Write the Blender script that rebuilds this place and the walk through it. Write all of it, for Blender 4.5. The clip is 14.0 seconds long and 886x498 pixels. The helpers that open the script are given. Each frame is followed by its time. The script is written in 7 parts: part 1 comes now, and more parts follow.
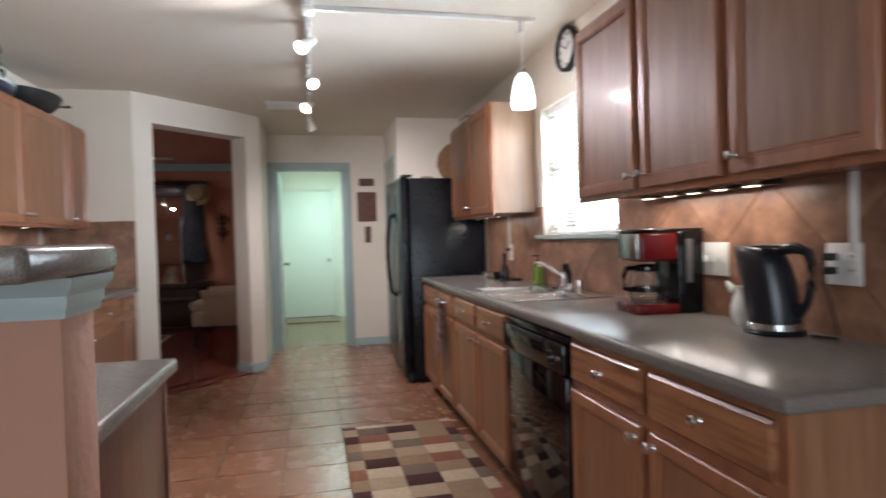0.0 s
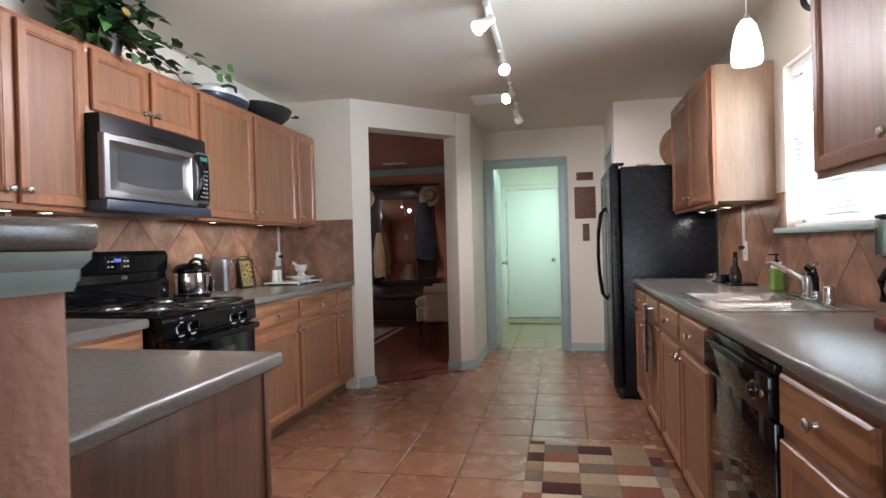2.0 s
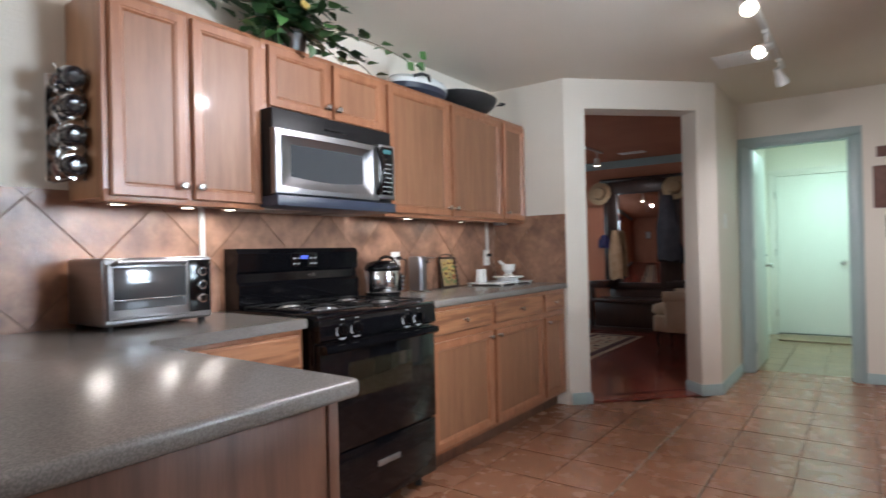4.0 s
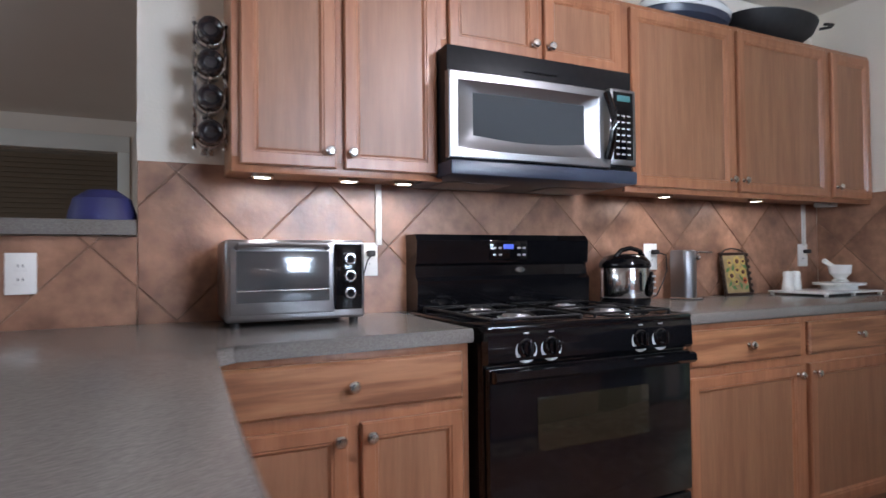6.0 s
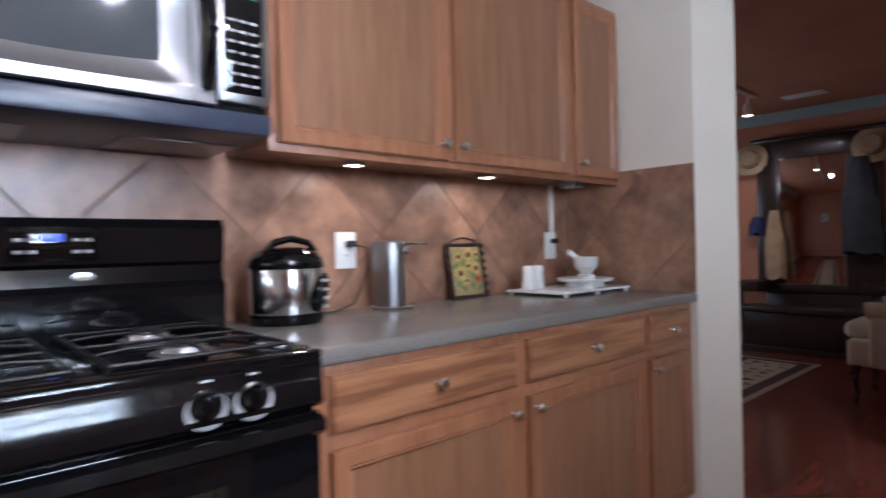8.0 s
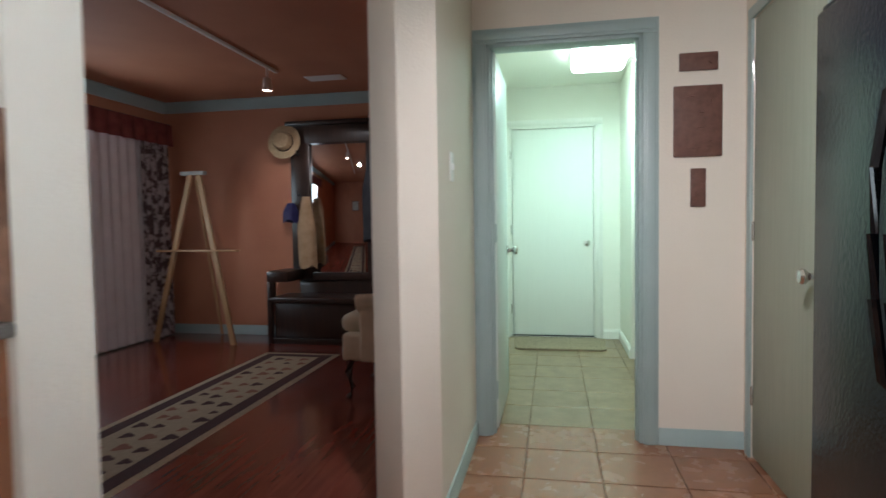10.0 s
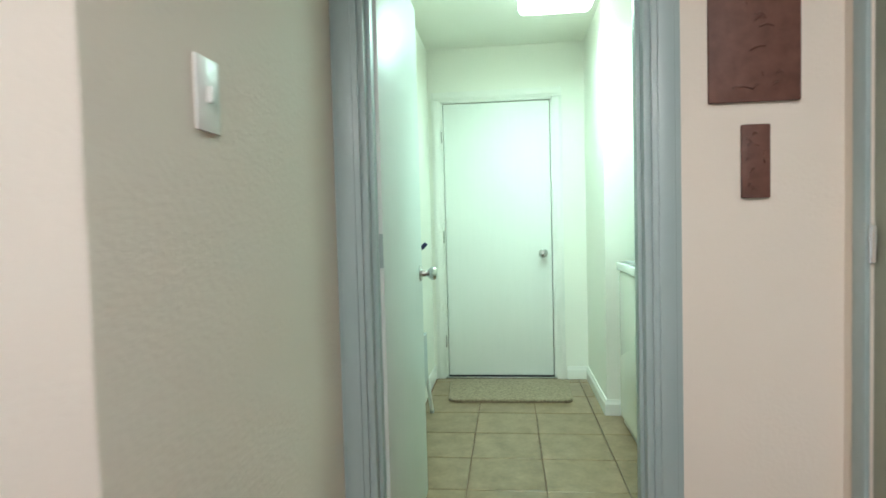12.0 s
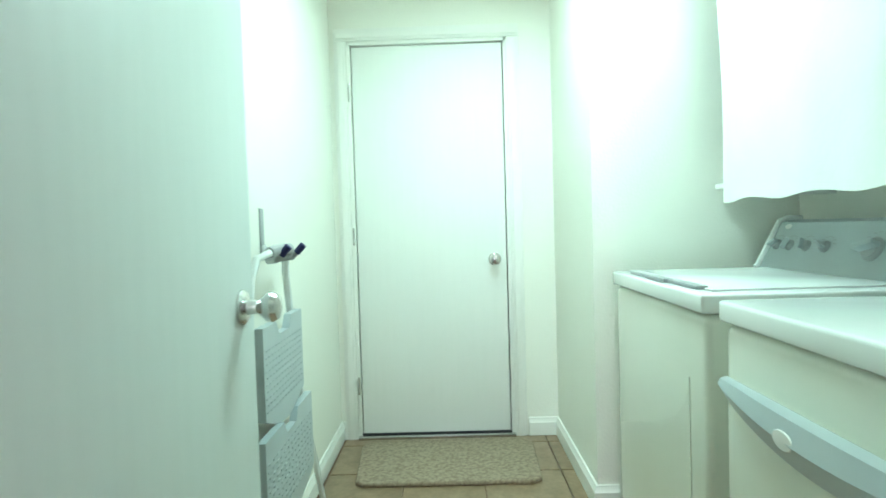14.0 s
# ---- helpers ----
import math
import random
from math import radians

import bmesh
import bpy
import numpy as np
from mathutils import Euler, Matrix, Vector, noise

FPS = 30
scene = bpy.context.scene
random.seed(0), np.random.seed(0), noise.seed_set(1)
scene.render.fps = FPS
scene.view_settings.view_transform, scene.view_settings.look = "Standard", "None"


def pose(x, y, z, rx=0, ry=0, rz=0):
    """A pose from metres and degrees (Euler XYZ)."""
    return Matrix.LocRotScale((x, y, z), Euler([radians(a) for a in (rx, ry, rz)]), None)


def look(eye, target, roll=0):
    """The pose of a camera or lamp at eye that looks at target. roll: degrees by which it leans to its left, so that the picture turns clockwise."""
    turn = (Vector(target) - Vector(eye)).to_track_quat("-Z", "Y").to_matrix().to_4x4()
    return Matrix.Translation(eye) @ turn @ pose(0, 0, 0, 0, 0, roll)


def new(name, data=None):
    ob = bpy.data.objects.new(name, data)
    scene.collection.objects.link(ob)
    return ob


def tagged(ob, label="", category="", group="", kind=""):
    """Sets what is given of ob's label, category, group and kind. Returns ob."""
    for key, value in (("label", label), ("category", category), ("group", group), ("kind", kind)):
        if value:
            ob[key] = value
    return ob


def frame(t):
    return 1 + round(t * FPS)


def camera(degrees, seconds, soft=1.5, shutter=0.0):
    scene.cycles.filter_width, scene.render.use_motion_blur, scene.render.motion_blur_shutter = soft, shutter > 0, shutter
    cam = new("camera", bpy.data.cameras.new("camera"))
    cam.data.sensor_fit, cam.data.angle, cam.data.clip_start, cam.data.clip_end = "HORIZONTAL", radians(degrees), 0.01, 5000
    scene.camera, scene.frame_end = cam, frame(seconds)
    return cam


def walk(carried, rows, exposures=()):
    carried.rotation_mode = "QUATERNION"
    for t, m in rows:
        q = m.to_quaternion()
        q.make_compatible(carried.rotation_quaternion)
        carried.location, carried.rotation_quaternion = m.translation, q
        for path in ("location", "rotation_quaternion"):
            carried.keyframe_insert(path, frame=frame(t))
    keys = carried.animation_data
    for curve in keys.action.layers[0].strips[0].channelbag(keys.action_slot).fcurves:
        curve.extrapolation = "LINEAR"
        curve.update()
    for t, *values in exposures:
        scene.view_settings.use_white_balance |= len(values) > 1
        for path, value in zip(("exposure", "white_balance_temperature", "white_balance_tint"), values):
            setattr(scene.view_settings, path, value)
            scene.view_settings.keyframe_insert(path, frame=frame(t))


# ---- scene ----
cam = camera(74.6, 14.0, shutter=0.5)
PATH = [
    (0, (0.105, 0.045, 1.236), (0.546, 1.996, 1.196), -1.6),
    (0.5, (0.2, 0.166, 1.238), (0.251, 2.166, 1.214), -1.6),
    (1, (0.268, 0.23, 1.209), (0.101, 2.223, 1.193), -1.5),
    (1.5, (0.376, 0.302, 1.194), (0.045, 2.274, 1.183), -1.4),
    (2, (0.459, 0.373, 1.188), (0.069, 2.335, 1.177), -1.5),
    (2.5, (0.482, 0.537, 1.186), (0.007, 2.48, 1.172), -1.5),
    (3, (0.514, 0.696, 1.181), (-0.136, 2.588, 1.171), -1.4),
    (3.5, (0.567, 0.853, 1.178), (-0.289, 2.66, 1.175), -1.5),
    (4, (0.565, 0.965, 1.169), (-0.606, 2.586, 1.178), -1.3),
    (4.2, (0.578, 1.0, 1.16), (-0.684, 2.551, 1.167), -1.1),
    (6.3, (0.114, 1.916, 1.1), (-1.711, 2.732, 1.141), -0.6),
    (6.5, (0.054, 2.015, 1.097), (-1.752, 2.872, 1.126), -0.6),
    (7, (-0.094, 2.234, 1.102), (-1.751, 3.353, 1.117), -1.0),
    (7.5, (-0.184, 2.477, 1.106), (-1.763, 3.705, 1.112), -1.2),
    (8, (-0.185, 2.729, 1.115), (-1.672, 4.067, 1.11), -1.3),
    (8.5, (-0.203, 2.995, 1.12), (-1.368, 4.62, 1.096), -1.3),
    (9, (-0.159, 3.212, 1.128), (-0.939, 5.053, 1.067), -1.9),
    (9.2, (-0.114, 3.323, 1.134), (-0.777, 5.208, 1.058), -1.5),
    (11.3, (0.191, 4.805, 1.14), (-0.06, 6.787, 1.052), -1.5),
    (11.5, (0.175, 4.953, 1.124), (-0.076, 6.935, 1.038), -1.6),
    (12, (0.123, 5.311, 1.152), (-0.101, 7.296, 1.069), -1.5),
    (12.5, (0.133, 5.702, 1.135), (-0.076, 7.689, 1.053), -1.7),
    (13, (0.142, 6.086, 1.111), (-0.053, 8.075, 1.038), -1.7),
    (13.5, (0.118, 6.366, 1.107), (0.051, 8.363, 1.034), -1.5),
    (14, (0.150, 6.600, 1.091), (0.122, 8.599, 1.02), -1.7),
]
EXPOSURES = [(0.0, 0.3, 6500, 10), (2.0, 0.34, 6450, 10), (4.0, 0.42, 6300, 9), (6.4, 0.16, 5950, 13), (7.6, 0.24, 5800, 15), (8.5, 0.38, 6100, 11), (9.2, 0.5, 6250, 8), (11.3, 0.54, 6500, 4), (12.5, 0.74, 6550, 3), (13.2, 0.74, 6450, 5), (14.0, 0.78, 6250, 9)]
walk(cam, [(t, look(eye, target, roll)) for t, eye, target, roll in PATH], EXPOSURES)

# ---- world and lights ----
world = bpy.data.worlds.new("sky")
scene.world = world
world.use_nodes = True
wn = world.node_tree
sky = wn.nodes.new("ShaderNodeTexSky")
sky.sky_type = "NISHITA"
sky.sun_disc = False
sky.sun_elevation = radians(38)
sky.sun_rotation = radians(150)
wn.links.new(sky.outputs[0], wn.nodes["Background"].inputs[0])
wn.nodes["Background"].inputs[1].default_value = 0.12

KITCHEN_WARM = (1.0, 0.945, 1.0)
DAY = (0.75, 0.875, 1.0)


def lamp(name, kind, where, target, power, color, size=0.1, size_y=None, spot=None, blend=0.6):
    data = bpy.data.lights.new(name, kind)
    data.energy, data.color = power, color
    if kind == "AREA":
        data.size = size
        if size_y:
            data.shape, data.size_y = "RECTANGLE", size_y
    else:
        data.shadow_soft_size = size
    if spot:
        data.spot_size, data.spot_blend = radians(spot), blend
    ob = new(name, data)
    ob.matrix_world = look(where, target)
    return ob


# daylight in the window openings
lamp("sink_window_daylight", "AREA", (1.742, 3.165, 1.65), (0.0, 3.165, 1.2), 58, DAY, 0.9, 0.78).data.spread = radians(132)
lamp("family_window_daylight", "AREA", (-1.2, -3.93, 1.35), (-1.2, 0, 1.2), 84, DAY, 3.2, 1.9)
lamp("living_window_daylight", "AREA", (-4.03, 8.05, 1.35), (0, 8.05, 0.9), 22, DAY, 1.5, 1.3)
# track spots of the kitchen
SPOTS = [((0.07, 3.31, 2.26), (-0.80, 2.40, 1.5)), ((0.16, 4.03, 2.26), (0.62, 3.15, 1.25)), ((0.09, 4.79, 2.26), (0.90, 6.00, 0.80))]
for a, b in SPOTS:
    lamp("track_spot_beam", "SPOT", a, b, 72 if a[1] < 4.5 else 90, KITCHEN_WARM, 0.03, spot=145 if a[1] < 4.5 else 122, blend=1.0)
lamp("pendant_glow", "POINT", (1.288, 3.14, 1.94), (1.288, 3.14, 0), 0.6, KITCHEN_WARM, 0.045)
# fluorescent ceiling lamp of the laundry
lamp("laundry_tube_light", "AREA", (0.41, 8.45, 2.318), (0.41, 8.45, 0), 14, (0.63, 1.0, 0.94), 0.38, 0.54).data.spread = radians(172)
lamp("living_track_beam", "SPOT", (-1.9, 8.0, 2.2), (-2.2, 9.4, 1.2), 24, KITCHEN_WARM, 0.03, spot=70)

# ---- materials ----
def material(name, color, rough=0.5, metal=0.0, color2=None, scale=8.0, stretch=(1, 1, 1), bump=0.0, bump_scale=60.0, fine=None,
             coat=0.0, spec=0.5, emit=None, emit_power=0.0, vary=0.0, rough_vary=0.0, transmission=0.0, alpha=1.0, detail=6.0, low=0.35, high=0.65):
    """A surface with a broad blotch between two colours, a fine grain, a little relief and, by object, a varied tone."""
    m = bpy.data.materials.new(name)
    m.use_nodes = True
    nt = m.node_tree
    n, ln = nt.nodes, nt.links
    p = n["Principled BSDF"]
    p.inputs["Roughness"].default_value = rough
    p.inputs["Metallic"].default_value = metal
    p.inputs["Coat Weight"].default_value = coat
    p.inputs["Specular IOR Level"].default_value = spec
    p.inputs["Coat Roughness"].default_value = 0.08
    p.inputs["Transmission Weight"].default_value = transmission
    p.inputs["Alpha"].default_value = alpha
    if emit:
        p.inputs["Emission Color"].default_value = (*emit, 1)
        p.inputs["Emission Strength"].default_value = emit_power
    co = n.new("ShaderNodeTexCoord")
    mp = n.new("ShaderNodeMapping")
    mp.inputs["Scale"].default_value = stretch
    ln.new(co.outputs["Object"], mp.inputs[0])
    last = None
    if color2:
        a = n.new("ShaderNodeTexNoise")
        a.inputs["Scale"].default_value, a.inputs["Detail"].default_value = scale, detail
        ln.new(mp.outputs[0], a.inputs["Vector"])
        if vary:
            oi = n.new("ShaderNodeObjectInfo")
            a.noise_dimensions = "4D"
            mul = n.new("ShaderNodeMath")
            mul.operation = "MULTIPLY"
            mul.inputs[1].default_value = 37.0
            ln.new(oi.outputs["Random"], mul.inputs[0])
            ln.new(mul.outputs[0], a.inputs["W"])
        r = n.new("ShaderNodeValToRGB")
        r.color_ramp.elements[0].position, r.color_ramp.elements[1].position = low, high
        r.color_ramp.elements[0].color, r.color_ramp.elements[1].color = (*color, 1), (*color2, 1)
        ln.new(a.outputs[0], r.inputs[0])
        last = r.outputs[0]
        if rough_vary:
            rr = n.new("ShaderNodeMapRange")
            rr.inputs["To Min"].default_value, rr.inputs["To Max"].default_value = rough - rough_vary, rough + rough_vary
            ln.new(a.outputs[0], rr.inputs[0])
            ln.new(rr.outputs[0], p.inputs["Roughness"])
    else:
        p.inputs["Base Color"].default_value = (*color, 1)
    if fine and last:
        b = n.new("ShaderNodeTexNoise")
        b.inputs["Scale"].default_value, b.inputs["Detail"].default_value = fine[0], 3.0
        ln.new(mp.outputs[0], b.inputs["Vector"])
        mr = n.new("ShaderNodeMapRange")
        mr.inputs["From Min"].default_value, mr.inputs["From Max"].default_value = 0.3, 0.7
        mr.inputs["To Min"].default_value, mr.inputs["To Max"].default_value = 1 - fine[1], 1 + fine[1]
        ln.new(b.outputs[0], mr.inputs[0])
        mx = n.new("ShaderNodeVectorMath")
        mx.operation = "SCALE"
        ln.new(last, mx.inputs[0])
        ln.new(mr.outputs[0], mx.inputs["Scale"])
        last = mx.outputs[0]
    if vary and last:
        oi = n.new("ShaderNodeObjectInfo")
        mr = n.new("ShaderNodeMapRange")
        mr.inputs["To Min"].default_value, mr.inputs["To Max"].default_value = 1 - vary, 1 + vary
        ln.new(oi.outputs["Random"], mr.inputs[0])
        mx = n.new("ShaderNodeVectorMath")
        mx.operation = "SCALE"
        ln.new(last, mx.inputs[0])
        ln.new(mr.outputs[0], mx.inputs["Scale"])
        last = mx.outputs[0]
    if last:
        ln.new(last, p.inputs["Base Color"])
    if bump:
        c = n.new("ShaderNodeTexNoise")
        c.inputs["Scale"].default_value, c.inputs["Detail"].default_value = bump_scale, 4.0
        ln.new(mp.outputs[0], c.inputs["Vector"])
        bp = n.new("ShaderNodeBump")
        bp.inputs["Strength"].default_value, bp.inputs["Distance"].default_value = bump, 0.004
        ln.new(c.outputs[0], bp.inputs["Height"])
        ln.new(bp.outputs[0], p.inputs["Normal"])
    return m


def oak(name, a, b, axis, rough=0.36, low=0.35, high=0.65):
    """Varnished oak with the grain along one axis."""
    s = [14.0, 14.0, 14.0]
    s["xyz".index(axis)] = 1.1
    return material(name, a, rough, color2=b, scale=2.2, stretch=s, fine=(9.0, 0.08), bump=0.08, bump_scale=10.0, coat=0.07, detail=8.0, vary=0.06, low=low, high=high)


M_WALL = material("cream_wall_paint", (0.74, 0.67, 0.58), 0.75, color2=(0.77, 0.70, 0.61), scale=1.5, bump=0.35, bump_scale=90)
M_WALLW = material("white_wall_paint", (0.81, 0.81, 0.73), 0.7, color2=(0.83, 0.83, 0.75), scale=1.5, bump=0.3, bump_scale=90)
M_CEIL = material("beige_ceiling_paint", (0.74, 0.675, 0.585), 0.85, color2=(0.77, 0.705, 0.615), scale=1.2, bump=0.25, bump_scale=70)
M_PINK = material("terracotta_wall_paint", (0.46, 0.185, 0.105), 0.7, color2=(0.52, 0.22, 0.125), scale=2.0, bump=0.3, bump_scale=80)
M_PILLAR = material("salmon_wall_paint", (0.40, 0.205, 0.140), 0.75, color2=(0.44, 0.235, 0.165), scale=2.0, bump=0.9, bump_scale=42)
M_TRIM = material("bluegrey_trim_paint", (0.34, 0.43, 0.425), 0.4, color2=(0.37, 0.46, 0.455), scale=3.0)
M_WTRIM = material("white_trim_paint", (0.78, 0.79, 0.73), 0.4, color2=(0.82, 0.82, 0.77), scale=3.0)
M_OAKV = oak("oak_upright_grain", (0.23, 0.104, 0.050), (0.33, 0.160, 0.082), "z")
M_OAKH = oak("oak_level_grain", (0.165, 0.062, 0.027), (0.33, 0.150, 0.073), "y", low=0.40, high=0.58)
M_OAKP = oak("oak_panel", (0.205, 0.090, 0.045), (0.27, 0.126, 0.066), "z", 0.42)
M_OAKF = oak("oak_frame", (0.25, 0.098, 0.046), (0.33, 0.140, 0.070), "z")
# about half the tone of the other oak, for peninsula and toe kicks
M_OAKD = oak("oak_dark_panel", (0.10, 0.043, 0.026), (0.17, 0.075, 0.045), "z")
# oak paled and greyed: daylight from the sink window is in its colour
M_OAKDAY = oak("oak_daylit_side", (0.32, 0.205, 0.14), (0.39, 0.255, 0.175), "z")
M_TOP = material("grey_laminate", (0.150, 0.136, 0.124), 0.235, color2=(0.205, 0.187, 0.172), scale=260, detail=2.0, low=0.4, high=0.62, spec=0.36)
M_TILE = material("terracotta_floor_tile", (0.262, 0.122, 0.070), 0.27, color2=(0.325, 0.152, 0.088), low=0.25, high=0.75, scale=9.0, fine=(30, 0.05), vary=0.06, bump=0.02, bump_scale=22, rough_vary=0.04)
# the same floor tile, the laundry tube's greenish light mixed into its colour
M_LTILE = material("tube_lit_floor_tile", (0.185, 0.125, 0.070), 0.32, color2=(0.31, 0.215, 0.130), low=0.3, high=0.7, scale=11.0, fine=(45, 0.12), vary=0.04, bump=0.04, bump_scale=22)
M_GROUT = material("tile_grout", (0.25, 0.155, 0.105), 0.9, color2=(0.21, 0.13, 0.09), scale=20)
M_SPLASH = material("slate_backsplash_tile", (0.175, 0.088, 0.058), 0.34, color2=(0.36, 0.190, 0.120), scale=7.5, fine=(24, 0.18), vary=0.06, bump=0.3, bump_scale=30, rough_vary=0.1)
M_SGROUT = material("backsplash_grout", (0.23, 0.13, 0.085), 0.9, color2=(0.19, 0.11, 0.072), scale=20)
M_LRFLOOR = material("red_wood_floor", (0.15, 0.030, 0.020), 0.20, color2=(0.22, 0.048, 0.03), scale=3, stretch=(9, 0.8, 1), vary=0.12, coat=0.3)
M_BLACK = material("black_enamel", (0.004, 0.004, 0.005), 0.09, spec=0.40)
M_BLACKM = material("black_matt_iron", (0.010, 0.010, 0.011), 0.55, color2=(0.016, 0.016, 0.017), scale=30)
M_TOASTER = material("pale_brushed_steel", (0.36, 0.36, 0.37), 0.33, 1.0, color2=(0.40, 0.40, 0.41), scale=4.0, stretch=(1, 1, 14))
M_GAUGE = material("smoky_plastic", (0.11, 0.10, 0.10), 0.25)
M_IRON = material("cast_iron_enamel", (0.005, 0.005, 0.006), 0.38, spec=0.25, color2=(0.008, 0.008, 0.009), scale=40)
M_SINK = material("bright_sink_steel", (0.52, 0.52, 0.53), 0.23, 1.0, color2=(0.56, 0.56, 0.57), scale=6.0, stretch=(1, 9, 1), rough_vary=0.04)
M_BLACKT = material("black_textured_fridge", (0.005, 0.006, 0.009), 0.24, spec=0.42, color2=(0.007, 0.011, 0.020), scale=60, bump=0.5, bump_scale=75)
M_BGLASS = material("black_glass", (0.003, 0.003, 0.004), 0.04, spec=0.5)
M_STEEL = material("brushed_steel", (0.29, 0.29, 0.30), 0.36, 1.0, color2=(0.305, 0.305, 0.315), scale=4.0)
M_CHROME = material("chrome", (0.66, 0.66, 0.67), 0.14, 1.0)
M_NICKEL = material("satin_nickel", (0.62, 0.61, 0.60), 0.22, 1.0)
M_WHITE = material("white_plastic", (0.78, 0.77, 0.74), 0.35)
M_ENAMEL = material("white_enamel", (0.80, 0.82, 0.80), 0.18, coat=0.4)
M_ENAMELC = material("cream_enamel", (0.71, 0.72, 0.63), 0.22, coat=0.3, color2=(0.725, 0.735, 0.645), scale=3)
M_DOORW = material("white_door_paint", (0.785, 0.805, 0.76), 0.5, color2=(0.795, 0.815, 0.77), scale=4.0, stretch=(12, 12, 0.8), bump=0.05, bump_scale=14)
M_DOORG = material("pale_green_door_paint", (0.66, 0.71, 0.68), 0.42, color2=(0.675, 0.725, 0.695), scale=4.0, stretch=(12, 12, 0.8), bump=0.04, bump_scale=14)
M_DOORP = material("grey_green_door_paint", (0.33, 0.355, 0.28), 0.45, color2=(0.355, 0.38, 0.30), scale=4.0, stretch=(12, 12, 0.8), bump=0.04, bump_scale=14)
# dark glass; the brown stands for what the oven window reflects
M_OVENGLASS = material("oven_glass_reflection", (0.013, 0.011, 0.007), 0.07, spec=0.5, color2=(0.018, 0.015, 0.009), scale=5.0)
M_TOASTGLASS = material("silvered_glass", (0.16, 0.17, 0.18), 0.10, 0.7, color2=(0.20, 0.21, 0.22), scale=4.0)
M_ALU = material("dull_aluminium", (0.36, 0.36, 0.37), 0.4, 1.0, color2=(0.42, 0.42, 0.43), scale=20)
M_BULB = material("lit_bulb", (1, 1, 1), 0.4, emit=(1.0, 0.88, 0.70), emit_power=22)
M_PUCK = material("lit_puck_lens", (1, 1, 1), 0.4, emit=(1.0, 0.93, 0.80), emit_power=9)
M_SHADE = material("lit_frosted_glass", (0.95, 0.93, 0.88), 0.3, emit=(1.0, 0.93, 0.82), emit_power=2.6)
M_DIFFUSER = material("lit_diffuser", (0.95, 0.97, 0.93), 0.4, emit=(0.80, 1.0, 0.93), emit_power=5.5)
M_GREYP = material("grey_plastic", (0.36, 0.37, 0.37), 0.4)
M_SILVER = material("silver_grey_panel", (0.42, 0.47, 0.48), 0.32, color2=(0.45, 0.50, 0.51), scale=5)
M_BLUEGREY = material("dark_bluegrey_plastic", (0.03, 0.038, 0.062), 0.35)
M_MWGLASS = material("grey_tinted_glass", (0.05, 0.055, 0.06), 0.045, spec=0.5)
M_BLUELCD = material("blue_display", (0.02, 0.03, 0.2), 0.3, emit=(0.12, 0.2, 1.0), emit_power=0.6)
M_LCD = material("green_display", (0.02, 0.05, 0.05), 0.3, emit=(0.15, 0.5, 0.55), emit_power=0.25)
M_RED = material("red_plastic", (0.11, 0.006, 0.008), 0.2, spec=0.4)
M_GLASS = material("clear_glass", (0.95, 0.97, 0.97), 0.02, transmission=1.0)
M_MARBLE = material("white_marble", (0.72, 0.71, 0.69), 0.25, color2=(0.45, 0.45, 0.45), scale=9, low=0.55, high=0.72, detail=8)
M_GREEN = material("green_soap", (0.20, 0.33, 0.06), 0.25)
M_LEAF = material("ivy_leaf", (0.012, 0.045, 0.018), 0.45, color2=(0.05, 0.12, 0.035), scale=14, vary=0.25)
M_LEAFL = material("light_ivy_leaf", (0.05, 0.15, 0.035), 0.45, color2=(0.09, 0.20, 0.06), scale=14)
M_STEM = material("brown_stem", (0.10, 0.06, 0.03), 0.7)
M_BROWN = material("carved_brown_clay", (0.11, 0.045, 0.032), 0.6, color2=(0.16, 0.07, 0.05), scale=25, bump=0.9, bump_scale=28)
M_DARKWOOD = material("dark_walnut", (0.020, 0.010, 0.007), 0.35, color2=(0.035, 0.017, 0.011), scale=3, stretch=(10, 10, 1), coat=0.2)
M_MIRROR = material("mirror", (0.85, 0.85, 0.85), 0.02, 1.0)
M_STRAW = material("straw_hat", (0.42, 0.30, 0.17), 0.8, color2=(0.50, 0.37, 0.22), scale=40, bump=0.4, bump_scale=120)
M_COAT = material("dark_cloth", (0.014, 0.014, 0.018), 0.9, color2=(0.025, 0.025, 0.03), scale=10)
M_TAN = material("tan_cloth", (0.35, 0.22, 0.12), 0.9, color2=(0.45, 0.30, 0.18), scale=12)
M_CREAM = material("cream_upholstery", (0.62, 0.50, 0.36), 0.85, color2=(0.68, 0.56, 0.42), scale=9, bump=0.2, bump_scale=150)
M_EASEL = material("light_pine", (0.45, 0.26, 0.12), 0.5, color2=(0.52, 0.32, 0.16), scale=3, stretch=(10, 10, 1))
M_DRAPE = material("patterned_drape", (0.10, 0.07, 0.07), 0.9, color2=(0.45, 0.38, 0.38), scale=14, low=0.45, high=0.55)
M_SHEER = material("white_sheer_curtain", (0.72, 0.66, 0.66), 0.9, color2=(0.78, 0.72, 0.72), scale=6)
M_LINEN = material("white_linen", (0.70, 0.70, 0.67), 0.9, color2=(0.73, 0.73, 0.70), scale=6, bump=0.3, bump_scale=22)
M_MAT = material("beige_bath_mat", (0.22, 0.165, 0.11), 1.0, color2=(0.34, 0.27, 0.19), scale=60, bump=0.9, bump_scale=110)
M_CURTAINRED = material("plum_valance", (0.16, 0.03, 0.03), 0.9, color2=(0.24, 0.06, 0.05), scale=10)
M_BLIND = material("white_blind", (0.80, 0.80, 0.78), 0.5)
